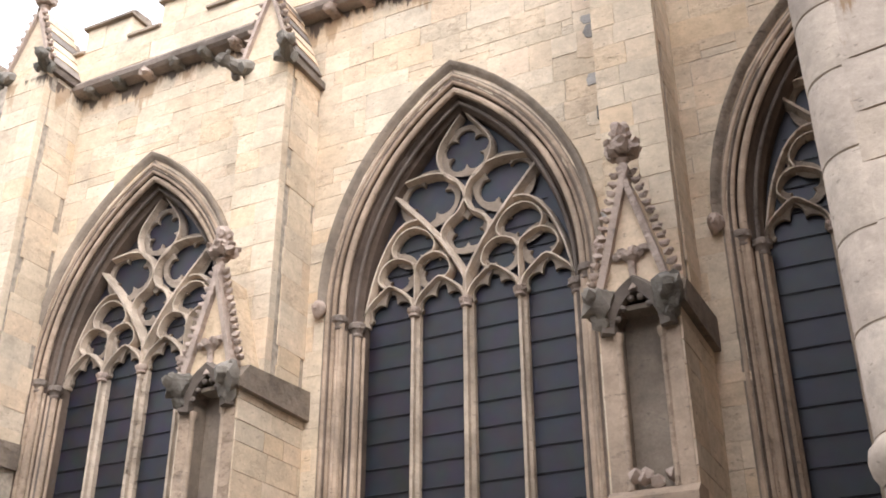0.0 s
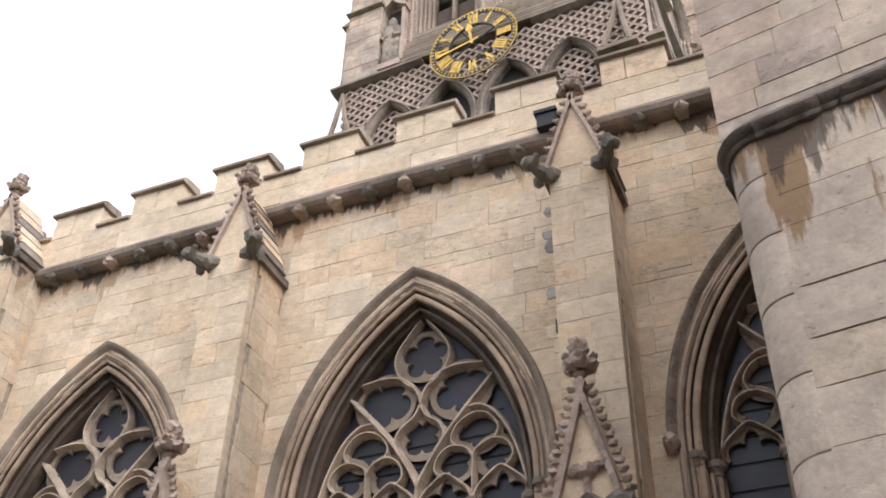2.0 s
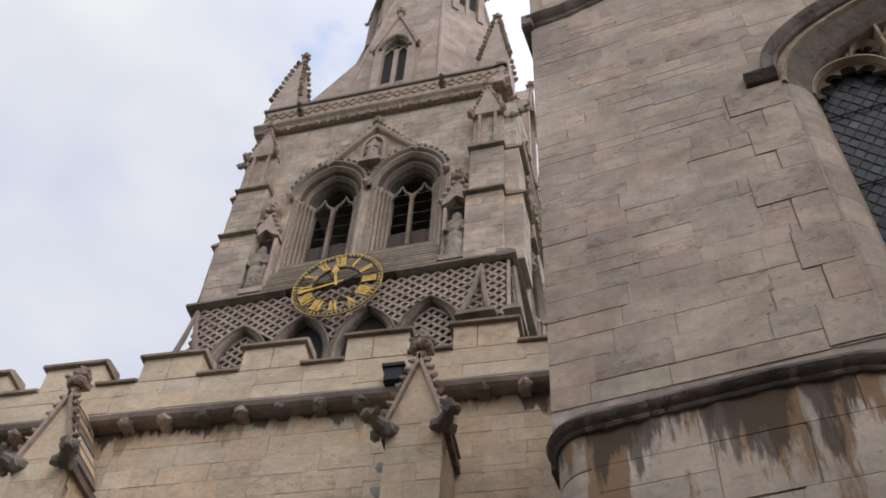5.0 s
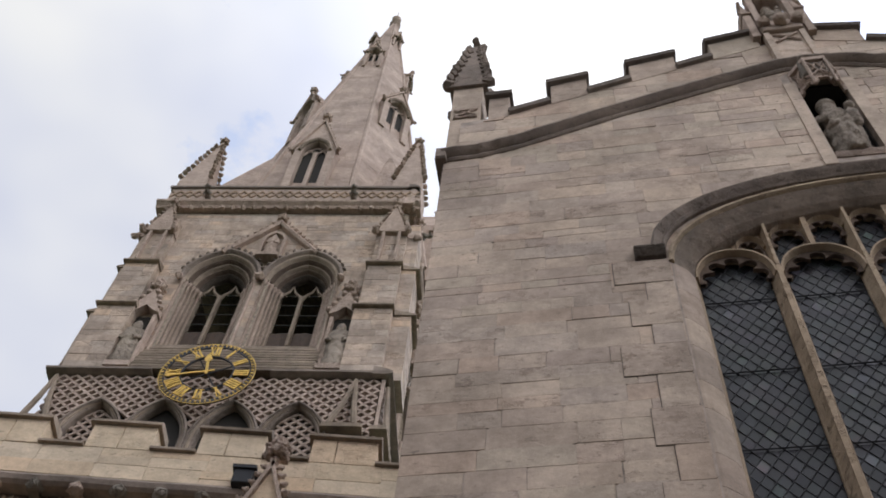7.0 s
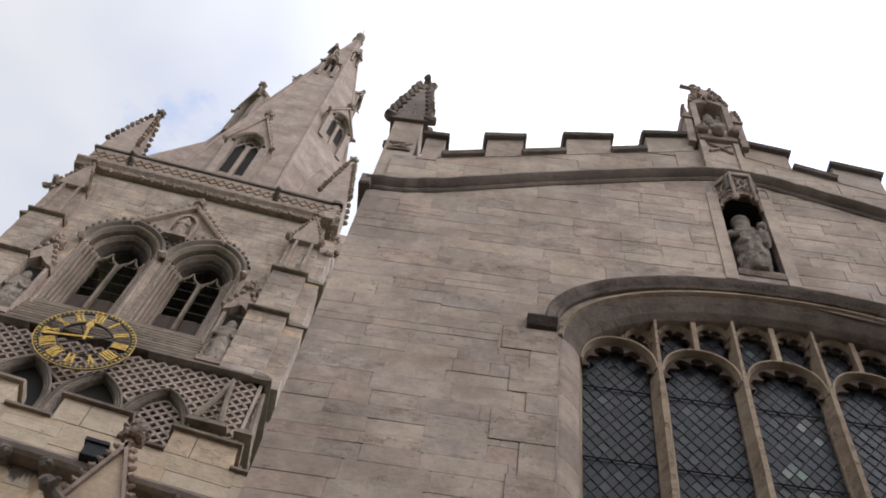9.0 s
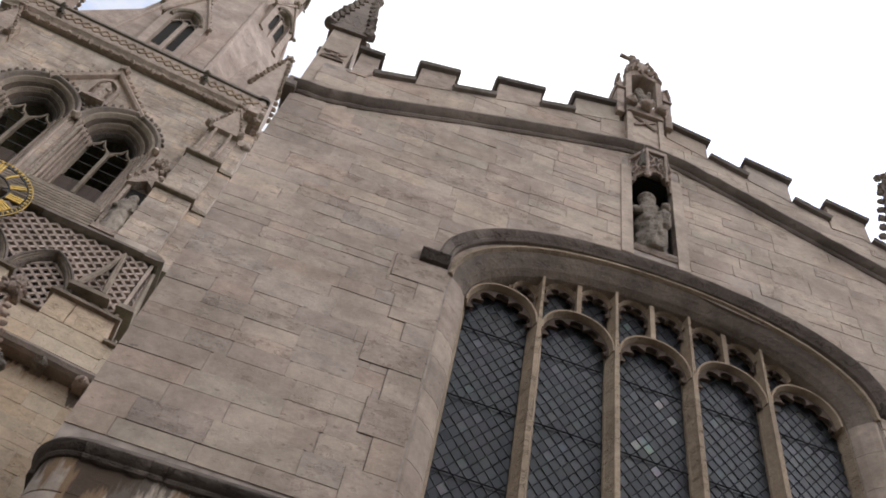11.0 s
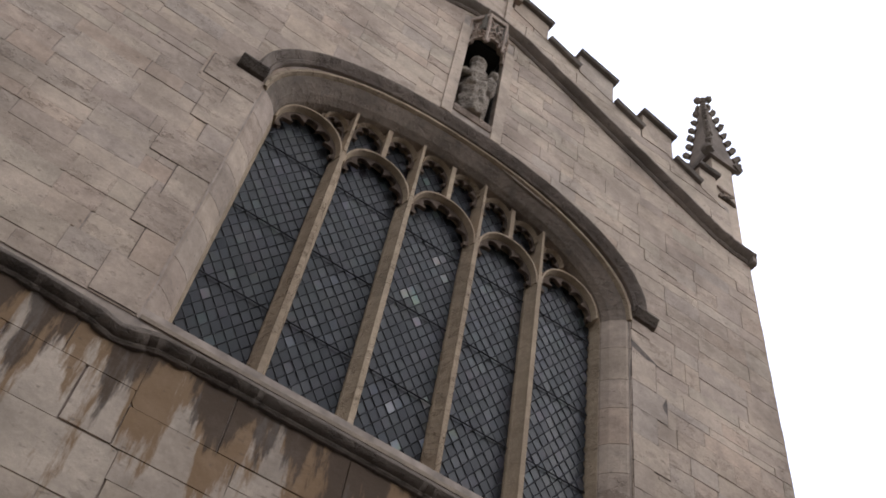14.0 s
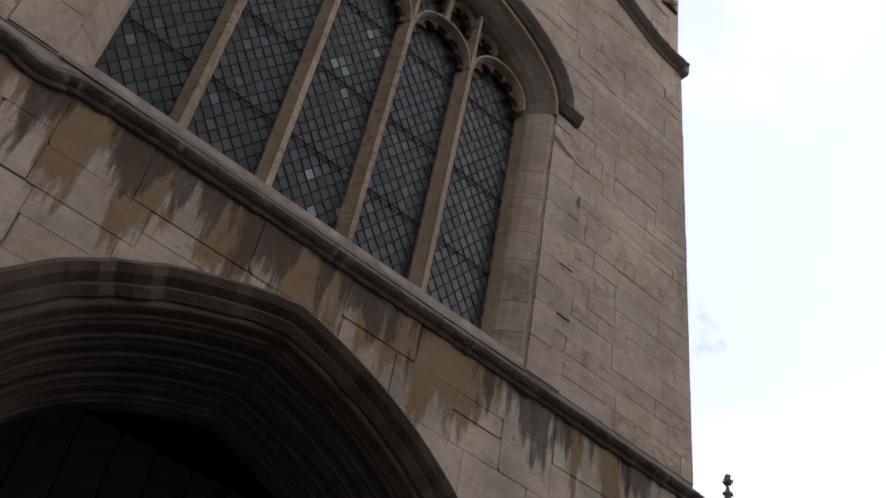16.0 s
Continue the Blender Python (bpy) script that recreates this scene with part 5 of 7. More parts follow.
for s in (-1, 1):
    bm = bmesh.new()
    xs = PUC + s * 0.47
    box(bm, xs - 0.07, xs + 0.07, PV + 0.02, PV + 0.5, 19.9, 21.0, 0.012)
    prism_x(bm, [(PV - 0.02, 21.0), (PV - 0.02, 21.05), (PV + 0.2, 21.35), (PV + 0.5, 21.35), (PV + 0.5, 21.0)], xs - 0.09, xs + 0.09)
    frustum(bm, (xs, PV + 0.12), 21.1, 21.95, 0.11, 0.02, 4, math.pi / 4)
    for q in range(5):
        blob(bm, (xs + s * (0.09 - 0.014 * q), PV + 0.06, 21.2 + 0.14 * q), 0.045, seed=q + s, rough=0.6, sub=1)
    part("side_shaft", bm, M_CARVED, tab, "stepped side shaft with a small pinnacle", smooth=False)
# back plate near black for the shade inside the tabernacle
bm = bmesh.new()
box(bm, PUC - 0.32, PUC + 0.32, PV + 0.5, PV + 0.65, 20.4, 22.0)
part("back", bm, M_DEEP_SHADE, tab)
bm = bmesh.new()
prism(bm, [(PUC - 0.33, 21.75), (PUC - 0.2, 21.95), (PUC, 22.05), (PUC + 0.2, 21.95), (PUC + 0.33, 21.75), (PUC + 0.33, 22.0), (PUC + 0.19, 22.3), (PUC + 0.10, 22.8), (PUC - 0.10, 22.8), (PUC - 0.19, 22.3), (PUC - 0.33, 22.0)], PV + 0.02, PV + 0.68, 0.03)
box(bm, PUC - 0.11, PUC + 0.11, PV + 0.12, PV + 0.4, 22.75, 22.95, 0.02)
for i in range(6):
    blob(bm, (PUC + (i - 2.5) * 0.1, PV - 0.02, 22.15 + 0.1 * (i % 2)), 0.06, seed=i, rough=0.5, sub=1)
blob(bm, (PUC - 0.08, PV + 0.2, 23.0), 0.13, seed=1, rough=0.7)
tube(bm, [(PUC + 0.1, PV + 0.2, 23.05), (PUC - 0.2, PV + 0.16, 23.14), (PUC - 0.42, PV + 0.14, 23.16)], [0.05, 0.04, 0.05], 6)
blob(bm, (PUC - 0.16, PV + 0.16, 23.22), 0.08, seed=2, rough=0.7)
for q in range(7):
    blob(bm, (PUC + 0.36 - 0.042 * q, PV + 0.0, 21.9 + 0.14 * q), 0.055, seed=q, rough=0.6, sub=1)
    blob(bm, (PUC - 0.36 + 0.042 * q, PV + 0.0, 21.9 + 0.14 * q), 0.055, seed=q + 9, rough=0.6, sub=1)
part("canopy", bm, M_CARVED, tab, "weathered canopy with a broken finial", smooth=True)
figure("statue", "P", PUC, PV + 0.22, 20.45, 1.25, "worn stone statue in the rooftop tabernacle", True, M_STATUE)

# niche with a seated statue
NZ0, NZ1 = 15.1, 17.35
nich = thing("niche", "P", (PUC + 0.02, PV, NZ0), "canopied stone niche above the porch window", "niche")
nx = PUC + 0.02
for s in (-1, 1):
    bm = bmesh.new()
    xa, xb = sorted((nx + s * 0.34, nx + s * 0.52))
    box(bm, xa, xb, PV - 0.032, PV + 0.02, NZ0 - 0.3, 17.6, 0.01)
    part("jamb", bm, M_PORCH, nich)
# near-black lining stands for the shade inside the niche
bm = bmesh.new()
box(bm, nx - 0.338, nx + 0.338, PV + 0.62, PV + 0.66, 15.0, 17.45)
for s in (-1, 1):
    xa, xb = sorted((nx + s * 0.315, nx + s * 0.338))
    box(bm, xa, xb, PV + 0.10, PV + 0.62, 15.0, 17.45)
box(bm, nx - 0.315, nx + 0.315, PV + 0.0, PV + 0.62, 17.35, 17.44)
part("back", bm, M_SHADE, nich, "niche recess lined near black for shade")
# three bays of openwork under the string
for a in (-52, 0, 52):
    turn = Matrix.Translation((nx, PV + 0.07, 0)) @ Matrix.Rotation(radians(a), 4, "Z")
    bm = bmesh.new()
    w = 0.165
    bay = arch(0, w - 0.03, 17.12, 0.2, 7)
    sweep(bm, bay, [(-0.02, -0.31), (0.0, -0.34), (0.03, -0.31), (0.03, -0.26), (-0.02, -0.26)])
    fringe(bm, bay, 3, 0.06, -0.31, -0.28)
    for s in (-1, 1):
        tube(bm, [(s * w, -0.32, 16.98), (s * w, -0.33, 17.95)], 0.022, 6)
        tube(bm, [(s * 0.12, -0.31, 17.34), (s * 0.02, -0.31, 17.5), (s * 0.07, -0.31, 17.62), (0, -0.31, 17.78)], 0.018, 5)
        tube(bm, [(s * 0.13, -0.31, 17.82), (s * 0.03, -0.31, 17.66), (s * 0.1, -0.31, 17.52)], 0.016, 5)
        blob(bm, (s * w, -0.33, 16.97), 0.035, seed=s + 4, sub=1)
    blob(bm, (0, -0.32, 17.4), 0.04, seed=int(a), sub=1)
    box(bm, -w, w, -0.28, -0.20, 17.36, 17.95)
    box(bm, -w - 0.02, w + 0.02, -0.345, -0.2, 17.86, 17.97, 0.015)
    bmesh.ops.transform(bm, matrix=turn, verts=bm.verts)
    part("canopy_bay", bm, M_CARVED, nich, "openwork bay of the canopy", smooth=False)
bm = bmesh.new()
box(bm, nx - 0.24, nx + 0.24, PV - 0.22, PV + 0.05, 17.45, 17.98, 0.03)
part("canopy_core", bm, M_CARVED_D, nich)
bm = bmesh.new()
prism_x(bm, [(PV - 0.05, NZ0 + 0.0), (PV - 0.05, NZ0 - 0.06), (PV - 0.02, NZ0 - 0.12), (PV + 0.3, NZ0 - 0.12), (PV + 0.3, NZ0)], nx - 0.335, nx + 0.335)
part("bracket", bm, M_CARVED, nich)
figure("statue", "P", nx - 0.02, PV + 0.14, NZ0, 1.95, "seated stone figure with a small child in the niche", True, M_STATUE)

# ---- porch window ----
MU = (2.50, 3.53, 4.57, 5.59)
LU = (1.50, *MU, 6.60)
GV = 7.27
pw = thing("window_2", "P", (PUC, GV, 8.6), "wide five-light late-Gothic window with diamond leaded glass", "window", kind="structure")
bm = bmesh.new()
down = [(low[0][0], 8.45)] + low + [(low[-1][0], 8.45)]
sweep(bm, low, [(0.045, PV + 0.02), (0.04, PV - 0.045), (-0.005, PV - 0.05), (-0.02, PV - 0.01), (-0.03, PV + 0.03), (0.045, PV + 0.05)], jitter=0.003)
part("arch_fillet", bm, M_MULLION, pw, "pale narrow fillet round the arch")
bm = bmesh.new()
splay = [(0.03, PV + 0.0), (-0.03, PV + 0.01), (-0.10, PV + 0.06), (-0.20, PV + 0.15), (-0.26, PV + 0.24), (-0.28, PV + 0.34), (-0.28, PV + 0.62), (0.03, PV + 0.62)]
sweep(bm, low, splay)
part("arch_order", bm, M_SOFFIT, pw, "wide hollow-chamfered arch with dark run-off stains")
zj = [8.45, 8.95, 9.4, 10.05, 10.5, 11.1, 11.6, 12.2, 12.75]
for s in (0, -1):
    for za, zb in zip(zj, zj[1:]):
        bm = bmesh.new()
        u = low[s][0]
        path = [(u, za + 0.003), (u, zb - 0.003)]
        sweep(bm, path if s == 0 else path[::-1], splay)
        part("jamb_stone", bm, M_PORCH, pw)
bm = bmesh.new()
hp = low_arch(PUC + 0.08, 2.95, 12.95, 1.52, 40)
sweep(bm, hp, [(-0.07, PV + 0.02), (-0.075, PV - 0.07), (-0.045, PV - 0.10), (-0.02, PV - 0.085), (0.02, PV - 0.14), (0.07, PV - 0.17), (0.10, PV - 0.15), (0.125, PV - 0.02), (0.125, PV + 0.05)], jitter=0.008)
hood = part("hood_mould", bm, M_HOOD_P, pw, "weathered hood mould with turned-out ends", smooth=True)
for s in (-1, 1):
    bm = bmesh.new()
    e0, e1 = sorted((hp[0 if s < 0 else -1][0] + s * 0.31, hp[0 if s < 0 else -1][0] - s * 0.06))
    prism_x(bm, [(PV + 0.03, 12.82), (PV - 0.07, 12.85), (PV - 0.15, 12.96), (PV - 0.12, 13.03), (PV + 0.03, 13.12)], e0, e1)
    part("label_stop", bm, M_MOULD_D, hood, "dark square label stop")
soff = low_arch(PUC + 0.08, 2.57, 12.72, 1.43)


def soff_z(u):
    """Height of the inner arch over u."""
    for (xa, za), (xb, zb) in zip(soff, soff[1:]):
        if xa <= u <= xb:
            return za + (zb - za) * (u - xa) / max(1e-6, xb - xa)
    return 12.72


for m in MU:
    bm = bmesh.new()
    pr = [(-0.10, GV + 0.12), (-0.10, GV + 0.0), (-0.085, GV - 0.02), (-0.04, GV - 0.13), (-0.032, GV - 0.17), (0.032, GV - 0.17), (0.04, GV - 0.13), (0.085, GV - 0.02), (0.10, GV + 0.0), (0.10, GV + 0.12)]
    levels = [(8.5, 1.0), (10.5, 1.0), (12.3, 1.0), (12.75, 0.9), (13.15, 0.62), (soff_z(m) + 0.02, 0.55)]
    rows_m = [[bm.verts.new((m + a * k, b, z)) for a, b in pr] for z, k in levels]
    for lo, hi in zip(rows_m, rows_m[1:]):
        for j in range(len(pr)):
            bm.faces.new((lo[j], lo[(j + 1) % len(pr)], hi[(j + 1) % len(pr)], hi[j]))
    part("mullion", bm, M_MULLION, pw, "buff stone mullion")


HEAD_PROF = [(-0.035, GV + 0.1), (-0.035, GV - 0.05), (-0.012, GV - 0.16), (0.012, GV - 0.16), (0.035, GV - 0.05), (0.035, GV + 0.1)]
THIN_PROF = [(-0.022, GV + 0.1), (-0.022, GV - 0.05), (0.0, GV - 0.12), (0.022, GV - 0.05), (0.022, GV + 0.1)]
for k, (ua, ub) in enumerate(zip(LU, LU[1:])):
    c, hw = (ua + ub) / 2, (ub - ua) / 2 - 0.035
    zs = 12.74 if k in (0, 4) else 12.70
    head = low_arch(c, hw, zs, 0.56, 20, 2.15)
    bm = bmesh.new()
    sweep(bm, head, HEAD_PROF)
    hd = part("light_head", bm, M_MULLION, pw, "slender arched head of a light")
    # cusping takes the dark hollow tone for the arch's shade
    bm = bmesh.new()
    fringe(bm, low_arch(c, hw - 0.02, zs - 0.02, 0.54, 20, 2.15), 5, 0.13, GV - 0.07, GV - 0.01)
    part("cusping", bm, M_HOLLOW, hd, "cusping coloured dark for the shade under the head")
    # the small lights above each head
    if k in (1, 2, 3):
        spans = [(ua + 0.05, c - 0.02), (c + 0.02, ub - 0.05)]
        bm = bmesh.new()
        top = soff_z(c) + 0.02
        prism(bm, [(c - 0.035, 13.24), (c + 0.035, 13.24), (c + 0.035, top), (c - 0.035, top)], GV - 0.13, GV + 0.1, 0.02)
        part("small_mullion", bm, M_MULLION, pw)
    else:
        spans = [(c + 0.10, ub - 0.05)] if k == 0 else [(ua + 0.05, c - 0.10)]
    for xa, xb in spans:
        cc, hh = (xa + xb) / 2, (xb - xa) / 2
        zt = min(soff_z(cc - hh * 0.6), soff_z(cc + hh * 0.6)) - 0.06
        bm = bmesh.new()
        small = low_arch(cc, hh, zt - 0.24, 0.24, 12, 1.9)
        sweep(bm, small, THIN_PROF)
        sm = part("small_light_head", bm, M_MULLION, pw)
        # solid spandrels over the small head
        bm = bmesh.new()
        prism(bm, [(xa - 0.03, zt - 0.24)] + small[:7] + [(cc, soff_z(cc) + 0.04), (xa - 0.03, soff_z(xa) + 0.04)], GV - 0.03, GV + 0.1)
        prism(bm, [(xb + 0.03, zt - 0.24), (xb + 0.03, soff_z(xb) + 0.04), (cc, soff_z(cc) + 0.04)] + small[6:], GV - 0.03, GV + 0.1)
        part("spandrel", bm, M_MOULD, sm)
        # same dark tone here, shade of the small head put into colour
        bm = bmesh.new()
        fringe(bm, [(xa, zt - 0.44)] + small + [(xb, zt - 0.44)], 4, 0.09, GV - 0.05, GV)
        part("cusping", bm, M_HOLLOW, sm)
bm = bmesh.new()
sweep(bm, [(soff[0][0], 8.5)] + soff + [(soff[-1][0], 8.5)], [(0.12, GV - 0.12), (-0.01, GV - 0.12), (-0.03, GV - 0.06), (-0.06, GV + 0.02), (-0.06, GV + 0.14), (0.12, GV + 0.14)])
part("frame", bm, M_MULLION, pw, "inner stone frame of the window")
bm = bmesh.new()
prism_x(bm, [(PV - 0.02, 8.50), (PV + 0.12, 8.56), (GV + 0.1, 8.74), (GV + 0.1, 8.45), (PV - 0.02, 8.45)], low[0][0], low[-1][0])
part("sill", bm, M_HOOD, pw, "sloping worn stone sill")
QA, QB = 0.079, 0.112


def quarries(ua, ub, single):
    """Diamond panes between two mullions, with their leads."""
    g = part("lead_lattice", lattice_bm(ua, ub), M_LEAD, pw)
    a, b = QA, QB
    rnd = random.Random(int(ua * 100))
    many = bmesh.new()
    one = bmesh.new()
    vs = [one.verts.new(p) for p in ((0, 0, -b * 0.92), (a * 0.92, 0, 0), (0, 0, b * 0.92), (-a * 0.92, 0, 0))]
    vb = [one.verts.new((v.co.x, 0.006, v.co.z)) for v in vs]
    one.faces.new(vs)
    for j in range(4):
        one.faces.new((vs[j], vb[j], vb[(j + 1) % 4], vs[(j + 1) % 4]))
    unit = mesh_of("pane", one, M_PANE_O, None)
    row, count, rest = 0, 0, False
    z = 8.62
    while z < 13.95:
        u = ua + (a if row % 2 else 0)
        while u <= ub + 0.001:
            if ua + 0.02 < u < ub - 0.02:
                tilt = (rnd.gauss(0, 0.03), rnd.gauss(0, 0.03))
                if single and count < 290 and z < 12.6:
                    ob = new("pane", unit)
                    ob.parent = g
                    ob.matrix_local = Matrix.LocRotScale(Vector((u, GV + 0.052, z)) - BASE[pw.name], Euler((tilt[0], 0, tilt[1])), None)
                    count += 1
                else:
                    q = [many.verts.new((u + dx, GV + 0.052 + dx * tilt[1] + dz * tilt[0], z + dz)) for dx, dz in ((0, -b * 0.92), (a * 0.92, 0), (0, b * 0.92), (-a * 0.92, 0))]
                    many.faces.new(q)
                    rest = True
            u += 2 * a
        z += b
        row += 1
    if rest:
        part("panes", many, M_PANE, pw, "dusty diamond quarries", kind="stuff")


def lattice_bm(ua, ub):
    bm = bmesh.new()
    a, b = QA, QB
    box(bm, ua, ub, GV + 0.075, GV + 0.085, 8.5, 14.1)
    k = b / a
    z0, z1 = 8.62 - b, 14.05
    z_low = 8.55
    n = int((z1 - z0 + (ub - ua) * k) / (2 * b)) + 2
    for s in (1, -1):
        for i in range(n):
            zc = 8.62 + b + (i - 1) * 2 * b - ((round((ub - ua) / (2 * a)) + 1) * 2 * b if s == 1 else 0)
            p, q = (ua, zc), (ub, zc + s * k * (ub - ua))
            t0, t1 = 0.0, 1.0
            for lim, sign in ((z_low, 1), (z1, -1)):
                f0, f1 = sign * (p[1] - lim), sign * (q[1] - lim)
                if f0 < 0 and f1 < 0:
                    t0 = 2.0
                elif f0 < 0:
                    t0 = max(t0, f0 / (f0 - f1))
                elif f1 < 0:
                    t1 = min(t1, f0 / (f0 - f1))
            if t0 < t1:
                ends = [(p[0] + (q[0] - p[0]) * t, GV + 0.05, p[1] + (q[1] - p[1]) * t) for t in (t0, t1)]
                tube(bm, ends, 0.009, 4)
    for zb in (9.85, 11.08, 12.42):
        tube(bm, [(ua, GV + 0.03, zb), (ub, GV + 0.03, zb)], 0.012, 4)
    return bm


for k, (ua, ub) in enumerate(zip(LU, LU[1:])):
    quarries(ua, ub, k == 2)

# ---- porch doorway ----
dw = thing("door_1", "P", (PUC, PV, 0), "deep moulded late-Gothic doorway arch over a dark passage", "doorway", kind="structure")
roll = lambda o, yy, r: [(o + r * math.cos(a), yy + r * math.sin(a)) for a in (2 * math.pi * i / 8 for i in range(8))]
# inner orders coloured near black for the shade of the deep doorway
ORDERS = ((2.60, 2.42, PV - 0.10, M_HOLLOW), (2.49, 2.32, PV + 0.06, M_DEEP_SHADE), (2.38, 2.21, PV + 0.22, M_DEEP_SHADE), (2.27, 2.10, PV + 0.40, M_DEEP_SHADE), (2.16, 1.98, PV + 0.58, M_DEEP_SHADE))
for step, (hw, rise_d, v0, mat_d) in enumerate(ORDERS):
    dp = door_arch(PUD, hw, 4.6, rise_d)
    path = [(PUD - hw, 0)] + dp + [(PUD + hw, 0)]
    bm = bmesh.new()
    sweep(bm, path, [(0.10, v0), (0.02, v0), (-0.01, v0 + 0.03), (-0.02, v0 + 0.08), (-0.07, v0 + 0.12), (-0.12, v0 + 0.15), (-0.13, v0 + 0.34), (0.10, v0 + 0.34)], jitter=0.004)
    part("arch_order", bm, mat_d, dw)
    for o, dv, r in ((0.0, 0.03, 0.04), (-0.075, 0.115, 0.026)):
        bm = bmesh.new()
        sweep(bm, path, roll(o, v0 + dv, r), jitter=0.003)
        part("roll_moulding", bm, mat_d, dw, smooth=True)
bm = bmesh.new()
dp = door_arch(PUD, 2.74, 4.7, 2.45, 56)
sweep(bm, dp, [(-0.12, PV - 0.05), (-0.12, PV - 0.14), (-0.05, PV - 0.20), (-0.01, PV - 0.17), (0.04, PV - 0.25), (0.11, PV - 0.29), (0.16, PV - 0.25), (0.20, PV - 0.05)], jitter=0.018)
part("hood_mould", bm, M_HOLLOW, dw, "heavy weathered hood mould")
for i in range(9):
    bm = bmesh.new()
    u = PUC - 1.9 + i * 0.43
    box(bm, u, u + 0.41, 9.3, 9.4, 0, 6.9, 0.01)
    part("board", bm, M_DOORWOOD, dw)

# stone faces of the porch, last
hood_hole = hole_of(low_arch(PUC + 0.08, 2.85, 12.75, 1.63), 8.4)
niche_hole = (lambda z: (nx - 0.5, nx + 0.5) if NZ0 - 0.3 < z < 18 else None, (nx, 18.0))
upper = list(ashlar(PU0, PU1, 8.45, 18.3, (0.20, 0.38), (0.38, 1.0), holes=[hood_hole, niche_hole], cuts=[((8.7, 16.5), (PUC, 18.3)), ((PUC, 18.3), (-0.7, 16.5)), ((PU1, 8.1), (PUT, 16.3))], seed=12, gap=0.003))
lay(wall_porch, upper, PV, M_PORCH, M_PORCH_I, 0.011, near=lambda u, z: u < 1.6 or z > 13.5, limit=290)
quoins = []
rnd = random.Random(15)
for s in (-1, 1):
    z, k = 8.47, 0
    edge = low[0][0] - 0.035 if s < 0 else low[-1][0] + 0.035
    while z < 12.78:
        h = min(rnd.uniform(0.3, 0.56), 12.82 - z)
        w = rnd.uniform(0.30, 0.40) if k % 2 else rnd.uniform(0.48, 0.70)
        xa, xb = sorted((edge, edge + s * w))
        quoins.append((True, [(xa, z + 0.003), (xb, z + 0.003), (xb, z + h - 0.003), (xa, z + h - 0.003)]))
        z, k = z + h, k + 1
lay(wall_porch, quoins, PV, M_PORCH, M_PORCH_I, 0.026, seed=3)
for _, q in quoins:
    bm = bmesh.new()
    e = rnd.uniform(0.004, 0.011)
    box(bm, q[0][0] - e * (q[0][0] < PUC), q[1][0] + e * (q[0][0] > PUC), PV - 0.018, PV, q[0][1] - 0.002, q[2][1] + rnd.uniform(0.0, 0.006))
    part("mortar_joint", bm, M_JOINT, wall_porch)
door_hole = hole_of(door_arch(PUD, 2.68, 4.6, 2.5), 0)
lower = list(ashlar(PU0 + 0.34, PU1, 0.0, 8.12, (0.45, 0.64), (0.6, 1.3), holes=[door_hole], seed=21, gap=0.006))
lay(wall_porch, lower, PV - 0.06, M_PLOW, M_PLOW_I, 0.02, near=lambda u, z: z > 3.5, limit=160, seed=8, even=True)
bm = bmesh.new()
stone_mesh_box(bm, PU0 + 0.02, PUT - 0.04, PV + 0.9, 12.5, 8.5, 16.1, 0.33, 0.9, 3)
part("stonework", bm, M_PORCH_I, wall_porch, kind="stuff")

# ---- tower and spire ----
TC, TV, TW = -9.08, 20.35, 4.97
TB = TV + 2 * TW
bm = bmesh.new()


def face_pts(side, u, v, z):
    """Turns a point of the south face to another face of the tower: 0 south, 1 east."""
    if side == 0:
        return u, v, z
    du, dv = u - TC, v - (TV + TW)
    return TC - dv, TV + TW + du, z


def turn_mesh(bm, side):
    for q in range(side):
        for vv in bm.verts:
            du, dv = vv.co.x - TC, vv.co.y - (TV + TW)
            vv.co.x, vv.co.y = TC - dv, TV + TW + du
    return bm


WIN = (TC - 1.50, TC + 1.50)
SP, RW, HWD = 33.6, 1.62, 1.20
for side in (0, 1):
    f = bmesh.new()
    x0, x1 = TC - TW + 0.06, TC + TW - 0.06
    prism(f, [(x0, 0), (x1, 0), (x1, 29.2), (x0, 29.2)], TV + 0.1, TV + 1.0)
    pa = [arch(w, HWD, SP, RW, 10) for w in WIN]
    seq = [(x0, 29.2), (WIN[0] - HWD, 29.2), *pa[0][:11], (WIN[0], 38.6), (x0, 38.6)]
    prism(f, seq, TV + 0.1, TV + 1.0)
    prism(f, [(WIN[0] + HWD, 29.2), (WIN[1] - HWD, 29.2), *pa[1][:11], (WIN[1], 38.6), (WIN[0], 38.6), *pa[0][10:]], TV + 0.1, TV + 1.0)
    prism(f, [(WIN[1] + HWD, 29.2), (x1, 29.2), (x1, 38.6), (WIN[1], 38.6), *pa[1][10:]], TV + 0.1, TV + 1.0)
    turn_mesh(f, side)
    me = bpy.data.meshes.new("tmp")
    f.to_mesh(me)
    bm.from_mesh(me)
    f.free()
    bpy.data.meshes.remove(me)
box(bm, TC - TW + 0.06, TC + TW - 1.1, TB - 0.9, TB, 0, 38.6)
box(bm, TC - TW + 0.06, TC - TW + 0.9, TV + 1.0, TB - 0.9, 0, 38.6)
tower = solid("wall_tower", "T", bm, M_MORTAR, "square church tower of weathered buff limestone", "tower", kind="structure")
bm = bmesh.new()
box(bm, TC - TW + 1, TC + TW - 1.1, TV + 1.1, TB - 1, 29.0, 29.2)
floor_t = part("belfry_floor", bm, M_SHADE, tower)

win_holes = [hole_of(arch(w, HWD + 0.1, SP, RW + 0.15, 10), 29.2) for w in WIN]
